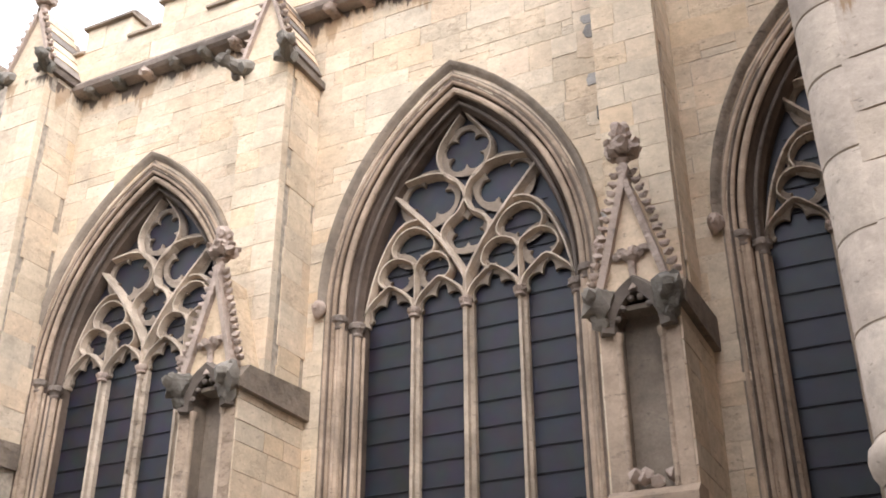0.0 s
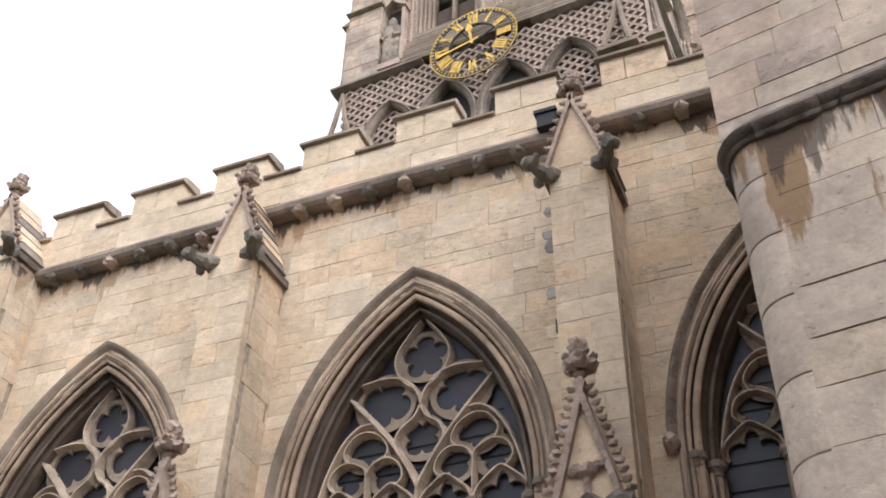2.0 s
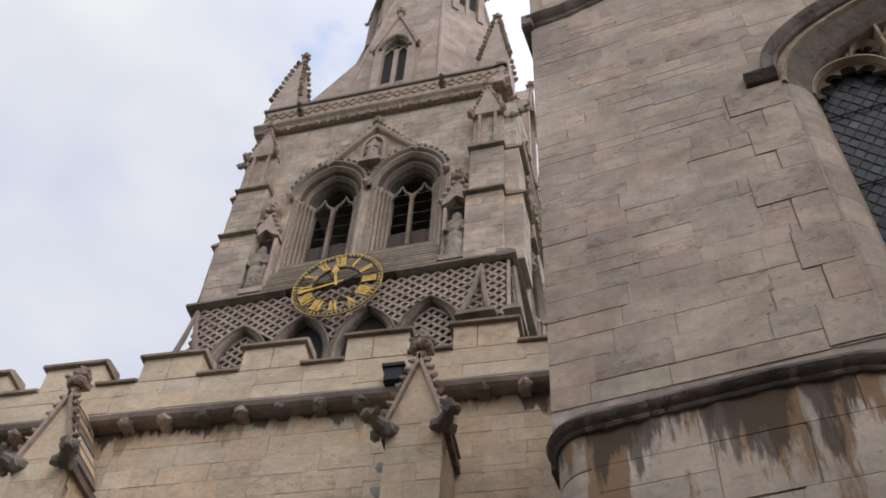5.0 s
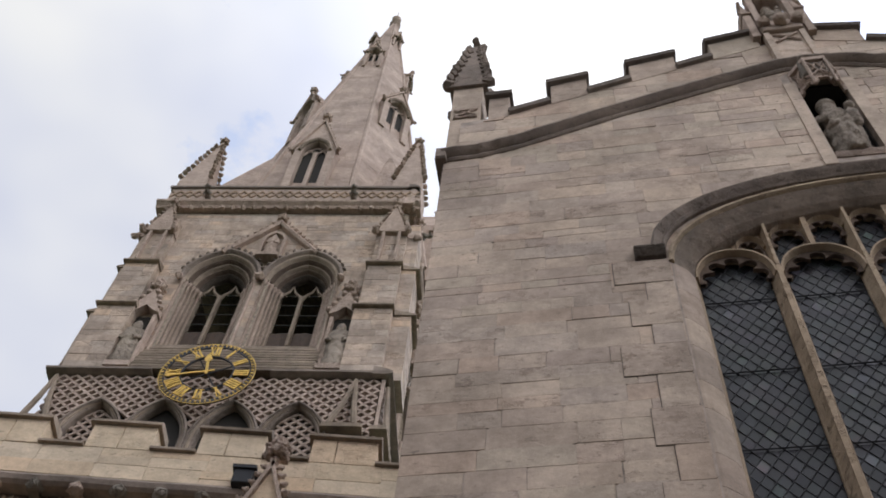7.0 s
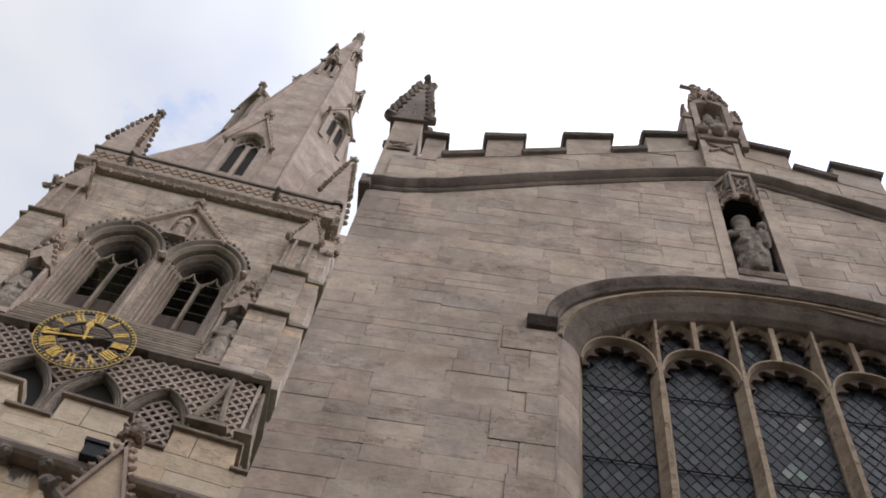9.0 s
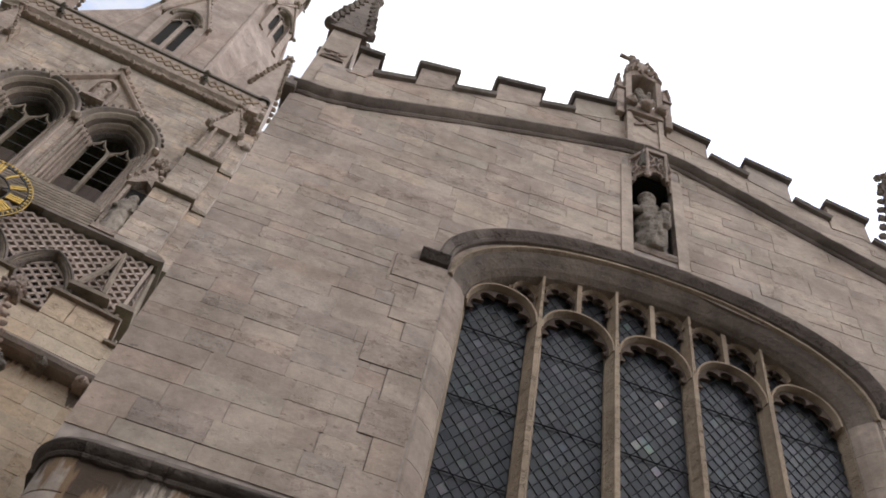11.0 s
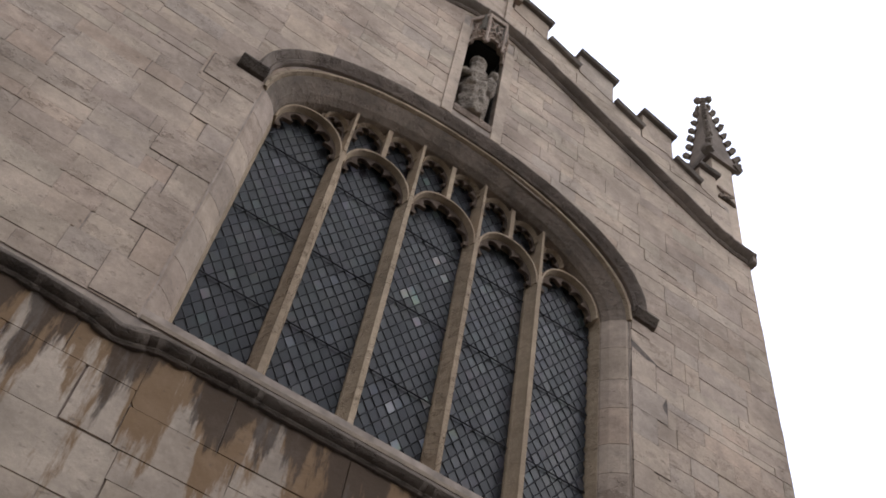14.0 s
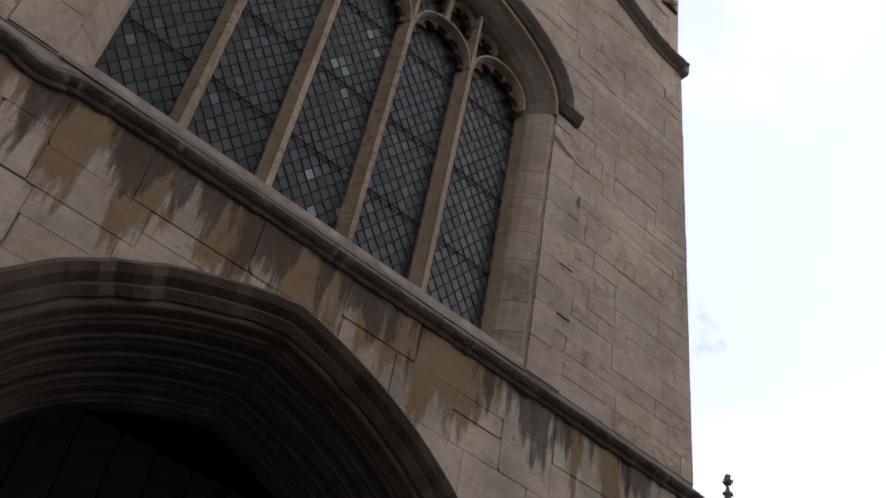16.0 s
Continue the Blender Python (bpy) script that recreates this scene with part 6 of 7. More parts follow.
for side in (0, 1):
    bm = bmesh.new()
    for whole, p in ashlar(TC - TW + 0.06, TC + TW - 0.06, 22.5, 38.4, (0.26, 0.40), (0.45, 1.0), holes=win_holes, seed=40 + side, gap=0.004):
        prism(bm, p, TV + 0.1 - 0.035, TV + 0.12, 0.004)
    turn_mesh(bm, side)
    part("stonework", bm, M_TOWER, tower, kind="stuff")


def tower_part(name, bm, material, side, parent=None, label="", smooth=False):
    return part(name, turn_mesh(bm, side), material, parent or tower, label, smooth)


def lattice(bm, u0, u1, z0, z1, v0, v1, keep_out=(), keep_in=None, step=0.39, k=0.85, w=0.043, m=26):
    """Crossing diagonal bars in short lengths, left out of some arched spans or kept inside one."""
    n = int((u1 - u0 + (z1 - z0) / k) / step) + 2
    for s in (1, -1):
        for i in range(n):
            ub = u0 + i * step - ((z1 - z0) / k if s == 1 else 0)
            prev = None
            for j in range(m + 1):
                z = z0 + (z1 - z0) * j / m
                u = ub + s * (z - z0) / k
                ok = u0 < u < u1 and not any((sp(z) and sp(z)[0] < u < sp(z)[1]) for sp, _ in keep_out)
                if ok and keep_in:
                    lim = keep_in[0](z)
                    ok = bool(lim) and lim[0] < u < lim[1]
                if ok and prev:
                    a, b = prev, (u, z)
                    dx, dz = b[0] - a[0], b[1] - a[1]
                    ln = math.hypot(dx, dz)
                    ox, oz = -dz / ln * w, dx / ln * w
                    q = [bm.verts.new((pu, vv, pz)) for vv in (v0, v1) for pu, pz in ((a[0] + ox, a[1] + oz), (b[0] + ox, b[1] + oz), (b[0] - ox, b[1] - oz), (a[0] - ox, a[1] - oz))]
                    bm.faces.new(q[:4])
                    for e in range(4):
                        bm.faces.new((q[e], q[(e + 1) % 4], q[4 + (e + 1) % 4], q[4 + e]))
                prev = (u, z) if ok else None


# angle buttresses in three stages with string offsets
for s, side in ((s, side) for side in (0, 1, 3) for s in (-1, 1)):
        for z0, z1, out, pr in ((27.75, 31.25, 1.30, 0.50), (31.35, 34.15, 1.22, 0.40), (34.25, 37.4, 1.14, 0.32)):
            pr += 0.3 if side == 1 else 0.0
            bm = bmesh.new()
            xa, xb = sorted((TC + s * (TW + 0.10), TC + s * (TW + 0.10 - out)))
            rnd = random.Random(int(z0 * 7 + s))
            z = z0
            while z < z1 - 0.02:
                h = min(rnd.uniform(0.28, 0.42), z1 - z)
                m = xa + (xb - xa) * rnd.uniform(0.3, 0.7)
                for a, b in ((xa, m), (m, xb)):
                    box(bm, a + 0.003, b - 0.003, TV + 0.1 - pr - rnd.uniform(0, 0.015), TV + 0.3, z + 0.003, z + h - 0.003, 0.005)
                z += h
            tower_part("buttress", bm, M_TOWER, side)
            bm = bmesh.new()
            if z1 > 37:
                bm.free()
                continue
            prism_x(bm, [(TV - pr, z1 - 0.02), (TV - pr - 0.08, z1), (TV - pr - 0.08, z1 + 0.06), (TV + 0.12, z1 + 0.35), (TV + 0.12, z1 - 0.02)], xa - 0.06, xb + 0.06)
            tower_part("string", bm, M_HOOD, side, label="weathered offset")
        # carved gablet that closes the buttress
        bm = bmesh.new()
        xm = TC + s * (TW - 0.48)
        prism(bm, [(xm - 0.60, 36.4), (xm + 0.60, 36.4), (xm, 38.45)], TV - 0.42, TV + 0.1, 0.05)
        for i in range(8):
            for e in (-1, 1):
                blob(bm, (xm + e * 0.62 * (1 - i / 8), TV - 0.42, 36.5 + 0.25 * i), 0.085, seed=i, rough=0.6, sub=1)
        finial(bm, (xm, TV - 0.4), 38.35, 0.8, 2)
        for e in (-1, 1):
            blob(bm, (xm + e * 0.62, TV - 0.5, 36.4), 0.15, seed=e + 3, rough=0.5, squash=(0.9, 1.3, 1), sub=2)
            box(bm, xm + e * 0.3 - 0.05, xm + e * 0.3 + 0.05, TV - 0.40, TV, 34.4, 36.5)
        tower_part("gablet", bm, M_CARVED, side, label="crocketed gablet", smooth=True)
for side in (0, 1):
    # belfry cornice, corbels and parapet
    bm = bmesh.new()
    prism_x(bm, [(TV + 0.1, 38.68), (TV - 0.12, 38.7), (TV - 0.18, 38.82), (TV - 0.32, 38.95), (TV - 0.34, 39.05), (TV - 0.25, 39.12), (TV + 0.3, 39.2), (TV + 0.3, 38.68)], TC - TW - 0.4, TC + TW + 0.4)
    tower_part("cornice", bm, M_CARVED, side, label="dark moulded cornice")
    for i in range(24):
        bm = bmesh.new()
        blob(bm, (TC - TW + 0.2 + i * 0.43, TV - 0.16, 38.66), 0.11, seed=i, rough=0.6, sub=1)
        tower_part("corbel", bm, M_CARVED, side, smooth=True)
    bm = bmesh.new()
    box(bm, TC - TW - 0.15, TC + TW + 0.15, TV - 0.1, TV + 0.1, 39.15, 40.36)
    tower_part("parapet", bm, M_SPIRE, side)
    bm = bmesh.new()
    for i in range(27):
        c = TC - TW + 0.1 + i * 0.38
        for e in (1, -1):
            tube(bm, [(c - 0.19, TV - 0.12, 39.86 - 0.24 * e), (c + 0.19, TV - 0.12, 39.86 + 0.24 * e)], 0.045, 5)
    tower_part("parapet_tracery", bm, M_MOULD, side, label="quatrefoil band of the parapet")
    bm = bmesh.new()
    prism_x(bm, [(TV - 0.2, 40.36), (TV - 0.2, 40.48), (TV - 0.05, 40.58), (TV + 0.2, 40.58), (TV + 0.2, 40.36)], TC - TW - 0.25, TC + TW + 0.25)
    tower_part("coping", bm, M_COPING, side)
    for c in (-3.4, 2.6):
        bm = bmesh.new()
        gargoyle(bm, (TC + c, TV - 0.3, 39.5), (0.1, -1, 0.05), 3, 0.75)
        tower_part("gargoyle", bm, M_CARVED_D, side, smooth=True)
    # window heads, shafts, mullions and louvres
    for w in WIN:
        # recessed orders get darker stone, the arch head's shade put into colour
        for hw, rs, v0, mm in ((HWD + 0.22, RW + 0.24, TV - 0.12, M_HOOD_P), (HWD + 0.06, RW + 0.06, TV + 0.0, M_HOOD), (HWD - 0.06, RW - 0.07, TV + 0.14, M_HOLLOW), (HWD - 0.17, RW - 0.20, TV + 0.28, M_HOOD), (HWD - 0.27, RW - 0.32, TV + 0.42, M_HOLLOW), (HWD - 0.36, RW - 0.44, TV + 0.56, M_DEEP_SHADE)):
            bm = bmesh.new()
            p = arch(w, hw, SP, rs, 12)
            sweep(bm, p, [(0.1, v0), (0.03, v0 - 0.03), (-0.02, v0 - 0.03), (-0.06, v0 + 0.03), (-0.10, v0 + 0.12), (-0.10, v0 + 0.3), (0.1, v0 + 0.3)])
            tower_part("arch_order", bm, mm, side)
        for s in (-1, 1):
            bm = bmesh.new()
            splay = [(w + s * (HWD + 0.16), TV + 0.1), (w + s * (HWD - 0.42), TV + 0.74), (w + s * (HWD - 0.42), TV + 0.95), (w + s * (HWD + 0.16), TV + 0.95)]
            lo, hi = [[bm.verts.new((a, b, zz)) for a, b in splay] for zz in (29.0, SP + 0.02)]
            for j in range(4):
                bm.faces.new((lo[j], lo[(j + 1) % 4], hi[(j + 1) % 4], hi[j]))
            bm.faces.new(lo)
            bm.faces.new(hi[::-1])
            tower_part("jamb", bm, M_HOOD, side, label="splayed belfry jamb")
            for q in range(6):
                hw, v0 = HWD + 0.13 - 0.105 * q, TV + 0.05 + 0.118 * q
                bm = bmesh.new()
                r = 0.062 if q % 2 == 0 else 0.042
                lathe(bm, (w + s * hw, v0), [(29.0, r + 0.03), (29.15, r), (SP - 0.2, r), (SP - 0.16, r + 0.03), (SP - 0.02, r + 0.05), (SP + 0.04, r + 0.05)], 8)
                tower_part("shaft", bm, M_CARVED, side, smooth=True)
        bm = bmesh.new()
        prism_x(bm, [(TV + 0.05, 29.35), (TV + 0.12, 29.72), (TV + 0.75, 30.6), (TV + 0.9, 30.6), (TV + 0.9, 29.35)], w - HWD - 0.05, w + HWD + 0.05)
        tower_part("sill", bm, M_HOOD, side, label="steep weathered sill")
        bm = bmesh.new()
        mv = TV + 0.66
        box(bm, w - 0.055, w + 0.055, mv - 0.1, mv + 0.1, 30.4, 33.4)
        for s in (-1, 1):
            tube(bm, [(w, mv, 33.2), (w + s * 0.12, mv, 33.52), (w + s * 0.30, mv, 33.72), (w + s * 0.42, mv, 34.12)], [0.075, 0.06, 0.05, 0.025], 6)
            tube(bm, [(w + s * 0.80, mv, 33.3), (w + s * 0.72, mv, 33.55), (w + s * 0.54, mv, 33.74), (w + s * 0.42, mv, 34.12)], [0.06, 0.055, 0.05, 0.025], 6)
            for e in (0.17, 0.68):
                tube(bm, [(w + s * e, mv, 33.6), (w + s * (0.42 + (e - 0.42) * 0.55), mv, 33.46)], [0.04, 0.02], 5)
        tower_part("mullion", bm, M_HOOD, side, label="forked belfry tracery with pointed light heads")
        # louvres coloured near black for the shade in the belfry
        for i in range(5):
            bm = bmesh.new()
            prism_x(bm, [(TV + 0.98, 31.5 + i * 0.62), (TV + 0.98, 31.56 + i * 0.62), (TV + 1.25, 31.92 + i * 0.62), (TV + 1.25, 31.86 + i * 0.62)], w - HWD + 0.1, w + HWD - 0.1)
            tower_part("louvre", bm, M_SHADE, side)
        for i in range(7):
            bm = bmesh.new()
            ux = w - 0.78 + i * 0.224
            box(bm, ux, ux + 0.215, TV + 0.82, TV + 0.86, 30.3, 31.42 + 0.02 * (i % 3))
            tower_part("louvre_board", bm, M_WOOD, side, label="brown weathered board")
        # leafy crockets along the hood
        hoodline = arch(w, HWD + 0.36, SP, RW + 0.40, 9)
        for q in range(2, 17):
            bm = bmesh.new()
            blob(bm, (hoodline[q][0], TV - 0.10, hoodline[q][1]), 0.085, seed=q, rough=0.6, sub=1)
            tower_part("crocket", bm, M_HOOD_P, side, smooth=True)
        # label stops
        for s in (-1, 1):
            bm = bmesh.new()
            blob(bm, (w + s * (HWD + 0.25), TV - 0.15, SP), 0.17, seed=s, rough=0.5, sub=1)
            tower_part("corbel", bm, M_CARVED, side, smooth=True)
    # gable over the pair of windows
    bm = bmesh.new()
    for s in (-1, 1):
        sweep(bm, [(TC + s * 1.85, 35.35), (TC, 37.65)][::s], [(0, TV - 0.16), (0.06, TV - 0.20), (0.15, TV - 0.14), (0.15, TV + 0.14), (0, TV + 0.14)])
        crockets(bm, (TC + s * 1.85, TV - 0.05, 35.4), (TC + s * 0.1, TV - 0.05, 37.65), 9, 0.09, 5, s)
    finial(bm, (TC, TV - 0.05), 37.55, 1.0, 4)
    tower_part("gable_moulding", bm, M_CARVED, side, label="crocketed gable moulding", smooth=True)
    bm = bmesh.new()
    sweep(bm, arch(TC, 0.36, 36.2, 0.55, 8), [(0, TV - 0.12), (0.12, TV - 0.12), (0.12, TV + 0.1), (0, TV + 0.1)])
    box(bm, TC - 0.48, TC - 0.36, TV - 0.12, TV + 0.1, 35.0, 36.2)
    box(bm, TC + 0.36, TC + 0.48, TV - 0.12, TV + 0.1, 35.0, 36.2)
    box(bm, TC - 0.42, TC + 0.42, TV - 0.35, TV + 0.1, 34.8, 35.0)
    tower_part("niche_frame", bm, M_CARVED, side)
    # side niches for standing statues
    for s in (-1, 1):
        c = TC + s * 3.45
        bm = bmesh.new()
        for e in (-1, 1):
            box(bm, c + e * 0.42 - 0.06, c + e * 0.42 + 0.06, TV - 0.22, TV + 0.1, 28.1, 31.0)
        prism(bm, [(c - 0.55, 31.0), (c - 0.3, 31.15), (c, 31.5), (c + 0.3, 31.15), (c + 0.55, 31.0), (c + 0.5, 31.4), (c, 32.4), (c - 0.5, 31.4)], TV - 0.32, TV + 0.1, 0.03)
        for q in range(4):
            for e in (-1, 1):
                blob(bm, (c + e * (0.55 - 0.13 * q), TV - 0.3, 31.3 + q * 0.32), 0.12, seed=q, rough=0.5, sub=1)
        finial(bm, (c, TV - 0.15), 32.3, 1.3, 2)
        box(bm, c - 0.48, c + 0.48, TV - 0.40, TV + 0.1, 27.95, 28.2)
        tower_part("niche_canopy", bm, M_CARVED, side, label="gabled niche canopy", smooth=False)
        # near-black sheet stands for the shade in the niche
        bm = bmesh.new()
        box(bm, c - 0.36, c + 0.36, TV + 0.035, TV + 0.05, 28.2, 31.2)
        tower_part("niche_back", bm, M_SHADE, side)
    # sloping courses below the sills
    for i in range(9):
        bm = bmesh.new()
        zc, vc = 27.72 + i * 0.21, TV - 0.44 + i * 0.058
        prism_x(bm, [(vc, zc), (vc, zc + 0.07), (vc + 0.05, zc + 0.10), (vc + 0.075, zc + 0.21), (TV + 0.12, zc + 0.21), (TV + 0.12, zc)], TC - 2.95 + 0.03 * (i % 2), TC + 2.95 - 0.03 * (i % 2))
        tower_part("sill_course", bm, M_HOOD, side)
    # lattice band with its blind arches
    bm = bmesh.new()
    # the backing sheet carries the recess shade in its colour
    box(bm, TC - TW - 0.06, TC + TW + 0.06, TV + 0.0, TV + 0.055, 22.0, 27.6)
    tower_part("band_backing", bm, M_SHADE, side, label="near-black sheet for the shade behind the lattice")
    bm = bmesh.new()
    arches = [(TC + o, 0.92) for o in (-3.22, -1.24, 0.84, 2.80)]
    spans = [hole_of(arch(c, h + 0.06, 24.55, 1.76, 10), 22) for c, h in arches]
    lattice(bm, TC - TW - 0.25, TC + TW + 0.25, 23.2, 27.55, TV - 0.27, TV - 0.14, keep_out=spans)
    box(bm, TC + TW + 0.17, TC + TW + 0.27, TV - 0.275, TV - 0.17, 22.0, 27.56)
    tower_part("lattice", bm, M_SPIRE, side, label="diagonal stone lattice")
    for k in (0, 3):
        bm = bmesh.new()
        c, h = arches[k]
        lattice(bm, c - h, c + h, 23.2, 26.3, TV - 0.09, TV - 0.03, keep_in=hole_of(arch(c, h - 0.02, 24.55, 1.66, 10), 22))
        tower_part("lattice", bm, M_SPIRE, side, label="recessed lattice inside a blind arch")
    for c, h in arches:
        for off, v0, mm in ((0.08, TV - 0.40, M_HOOD_P), (0.0, TV - 0.34, M_HOOD), (-0.08, TV - 0.28, M_HOOD_P)):
            bm = bmesh.new()
            sweep(bm, [(c - h - off, 22.0)] + arch(c, h + off, 24.55, 1.72, 10) + [(c + h + off, 22.0)], [(0.05, v0), (0.02, v0 - 0.03), (-0.02, v0 - 0.03), (-0.05, v0 + 0.04), (-0.05, v0 + 0.25), (0.05, v0 + 0.25)])
            tower_part("blind_arch", bm, mm, side)
    bm = bmesh.new()
    for ua, ub in ((TC - TW - 0.5, TC - 2.1), (TC + 1.65, TC + TW + 0.38)) if side == 0 else ((TC - TW - 0.5, TC + TW + 0.38),):
        bm = bmesh.new()
        prism_x(bm, [(TV - 0.30, 27.57), (TV - 0.50, 27.63), (TV - 0.50, 27.72), (TV - 0.3, 27.85), (TV + 0.12, 27.95), (TV + 0.12, 27.57)], ua, ub)
        tower_part("string", bm, M_HOOD_P, side, label="weathered string course over the lattice")
    # little pyramid broach at the band's corners
    for s in (-1, 1):
        bm = bmesh.new()
        c = TC + TW - 0.72 if s > 0 else TC - TW + 0.05
        tube(bm, [(c - 0.42 * s, TV - 0.55, 25.1), (c - 0.10 * s, TV - 0.45, 26.2), (c + 0.12 * s, TV - 0.36, 27.4)], [0.095, 0.09, 0.065], 6)
        tube(bm, [(c + 0.36 * s, TV - 0.55, 25.1), (c + 0.22 * s, TV - 0.45, 26.2), (c + 0.12 * s, TV - 0.36, 27.4)], [0.095, 0.09, 0.065], 6)
        box(bm, c - 0.6, c + 0.6, TV - 0.62, TV - 0.1, 24.95, 25.12, 0.03)
        tower_part("gablet", bm, M_HOOD, side)

for s, cc in ((-1, TC - 3.45), (1, TC + 3.45)):
    figure("statue", "T", cc, TV - 0.14, 28.2, 2.45, "weathered standing stone statue in a tower niche", material=M_STATUE)
figure("statue", "T", TC, TV - 0.14, 35.0, 1.5, "small stone statue in the tower gable niche")

# clock
CK = (-9.3, 27.32)
clock = thing("tower_clock", "T", (CK[0], TV - 0.6, CK[1]), "round gilded skeleton clock face on the tower lattice", "clock")
bm = bmesh.new()


def ring(bm, r0, r1, v0, v1, n=60):
    a = [[bm.verts.new((CK[0] + r * math.cos(2 * math.pi * i / n), v, CK[1] + r * math.sin(2 * math.pi * i / n))) for i in range(n)] for r, v in ((r0, v0), (r1, v0), (r1, v1), (r0, v1))]
    for j in range(4):
        for i in range(n):
            bm.faces.new((a[j][i], a[j][(i + 1) % n], a[(j + 1) % 4][(i + 1) % n], a[(j + 1) % 4][i]))


ring(bm, 1.40, 1.58, TV - 0.60, TV - 0.56)
ring(bm, 0.84, 0.90, TV - 0.585, TV - 0.56)
dial = part("dial", bm, M_DIAL, clock, "dark openwork dial")
bm = bmesh.new()
ring(bm, 1.555, 1.585, TV - 0.61, TV - 0.60)
part("outer_ring", bm, M_GOLD, clock)
bm = bmesh.new()
ring(bm, 0.84, 0.87, TV - 0.63, TV - 0.60)
part("inner_ring", bm, M_DIAL, clock)


def bar(bm, a, r0, r1, w0, w1, off=0.0, v=TV - 0.64):
    """A flat bar on the dial along the hour direction a (radians, clockwise from the top)."""
    d, nrm = Vector((math.sin(a), math.cos(a))), Vector((math.cos(a), -math.sin(a)))
    q = [d * r0 + nrm * (off - w0), d * r0 + nrm * (off + w0), d * r1 + nrm * (off + w1), d * r1 + nrm * (off - w1)]
    prism(bm, [(CK[0] + p.x, CK[1] + p.y) for p in q], v, v + 0.03)


for i in range(60):
    bm = bmesh.new()
    bar(bm, i * math.pi / 30, 1.44, 1.53, 0.018 if i % 5 else 0.035, 0.018 if i % 5 else 0.035)
    part("minute_mark", bm, M_GOLD, dial)
NUM = ("XII", "I", "II", "III", "IIII", "V", "VI", "VII", "VIII", "IX", "X", "XI")
for h, text in enumerate(NUM):
    a = h * math.pi / 6
    bm = bmesh.new()
    wid = {"I": 0.10, "V": 0.18, "X": 0.20}
    total = sum(wid[ch] for ch in text)
    pos = -total / 2
    for ch in text:
        m = pos + wid[ch] / 2
        pos += wid[ch]
        d, nrm = Vector((math.sin(a), math.cos(a))), Vector((math.cos(a), -math.sin(a)))

        def stroke(o0, o1, w):
            p0, p1 = d * 0.90 + nrm * o0, d * 1.36 + nrm * o1
            q = [p0 - nrm * w, p0 + nrm * w, p1 + nrm * w, p1 - nrm * w]
            prism(bm, [(CK[0] + p.x, CK[1] + p.y) for p in q], TV - 0.645, TV - 0.61)
        if ch == "I":
            stroke(m, m, 0.033)
        elif ch == "V":
            stroke(m, m - 0.065, 0.033)
            stroke(m, m + 0.065, 0.018)
        else:
            stroke(m - 0.07, m + 0.07, 0.018)
            stroke(m + 0.07, m - 0.07, 0.033)
    for r in (0.90, 1.36):
        bar(bm, a, r - 0.012, r + 0.012, total / 2, total / 2)
    part("numeral", bm, M_GOLD, dial, "gilded Roman numeral")
bm = bmesh.new()
bar(bm, radians(258), -0.25, 1.25, 0.035, 0.03, v=TV - 0.70)
bar(bm, radians(258), 1.2, 1.40, 0.07, 0.0, v=TV - 0.70)
part("minute_hand", bm, M_GOLD, clock, "gilded minute hand")
bm = bmesh.new()
bar(bm, radians(352), -0.2, 0.5, 0.045, 0.04, v=TV - 0.74)
bar(bm, radians(352), 0.42, 0.6, 0.04, 0.14, v=TV - 0.74)
bar(bm, radians(352), 0.6, 0.88, 0.14, 0.0, v=TV - 0.74)
part("hour_hand", bm, M_GOLD, clock, "gilded hour hand")
bm = bmesh.new()
bar(bm, radians(60), -1.2, 1.2, 0.02, 0.02, v=TV - 0.58)
bar(bm, radians(150), -1.2, 1.2, 0.02, 0.02, v=TV - 0.58)
part("stay", bm, M_IRON, clock)
clock.scale = (0.94, 1.0, 0.94)

# corner pinnacles of the tower
for su in (-1, 1):
    for sv in (0, 1):
        u, v = TC + su * (TW - 0.36), TV + 0.75 + sv * (2 * TW - 1.5)
        p = thing("pinnacle", "T", (u, v, 39.2), "slender crocketed pinnacle on the tower corner", "pinnacle", "tower pinnacles")
        bm = bmesh.new()
        frustum(bm, (u, v), 39.2, 41.5, 0.90, 0.88, 4, math.pi / 4)
        part("shaft", bm, M_SPIRE, p)
        bm = bmesh.new()
        frustum(bm, (u, v), 41.5, 46.5, 0.88, 0.09, 4, math.pi / 4)
        tip = part("spirelet", bm, M_SPIRE, p)
        for i in range(10):
            t = i / 10
            r = 0.85 * (1 - t) + 0.09 * t
            for j in range(4):
                a = math.pi / 4 + j * math.pi / 2
                bm = bmesh.new()
                blob(bm, (u + (r + 0.08) * math.cos(a), v + (r + 0.08) * math.sin(a), 41.9 + 4.4 * t), 0.125, seed=i + j, rough=0.6, squash=(1.1, 1.1, 0.7), sub=1)
                part("crocket", bm, M_CARVED, tip, smooth=True)
        bm = bmesh.new()
        finial(bm, (u, v), 46.4, 0.95, 3)
        part("finial", bm, M_CARVED, tip, "worn leafy finial", smooth=True)

# spire
SA = 77.0
SR = lambda z: 0.148 * (SA - z)
SC = (-8.9, 25.5)
bm = bmesh.new()
z = 39.3
rnd = random.Random(2)
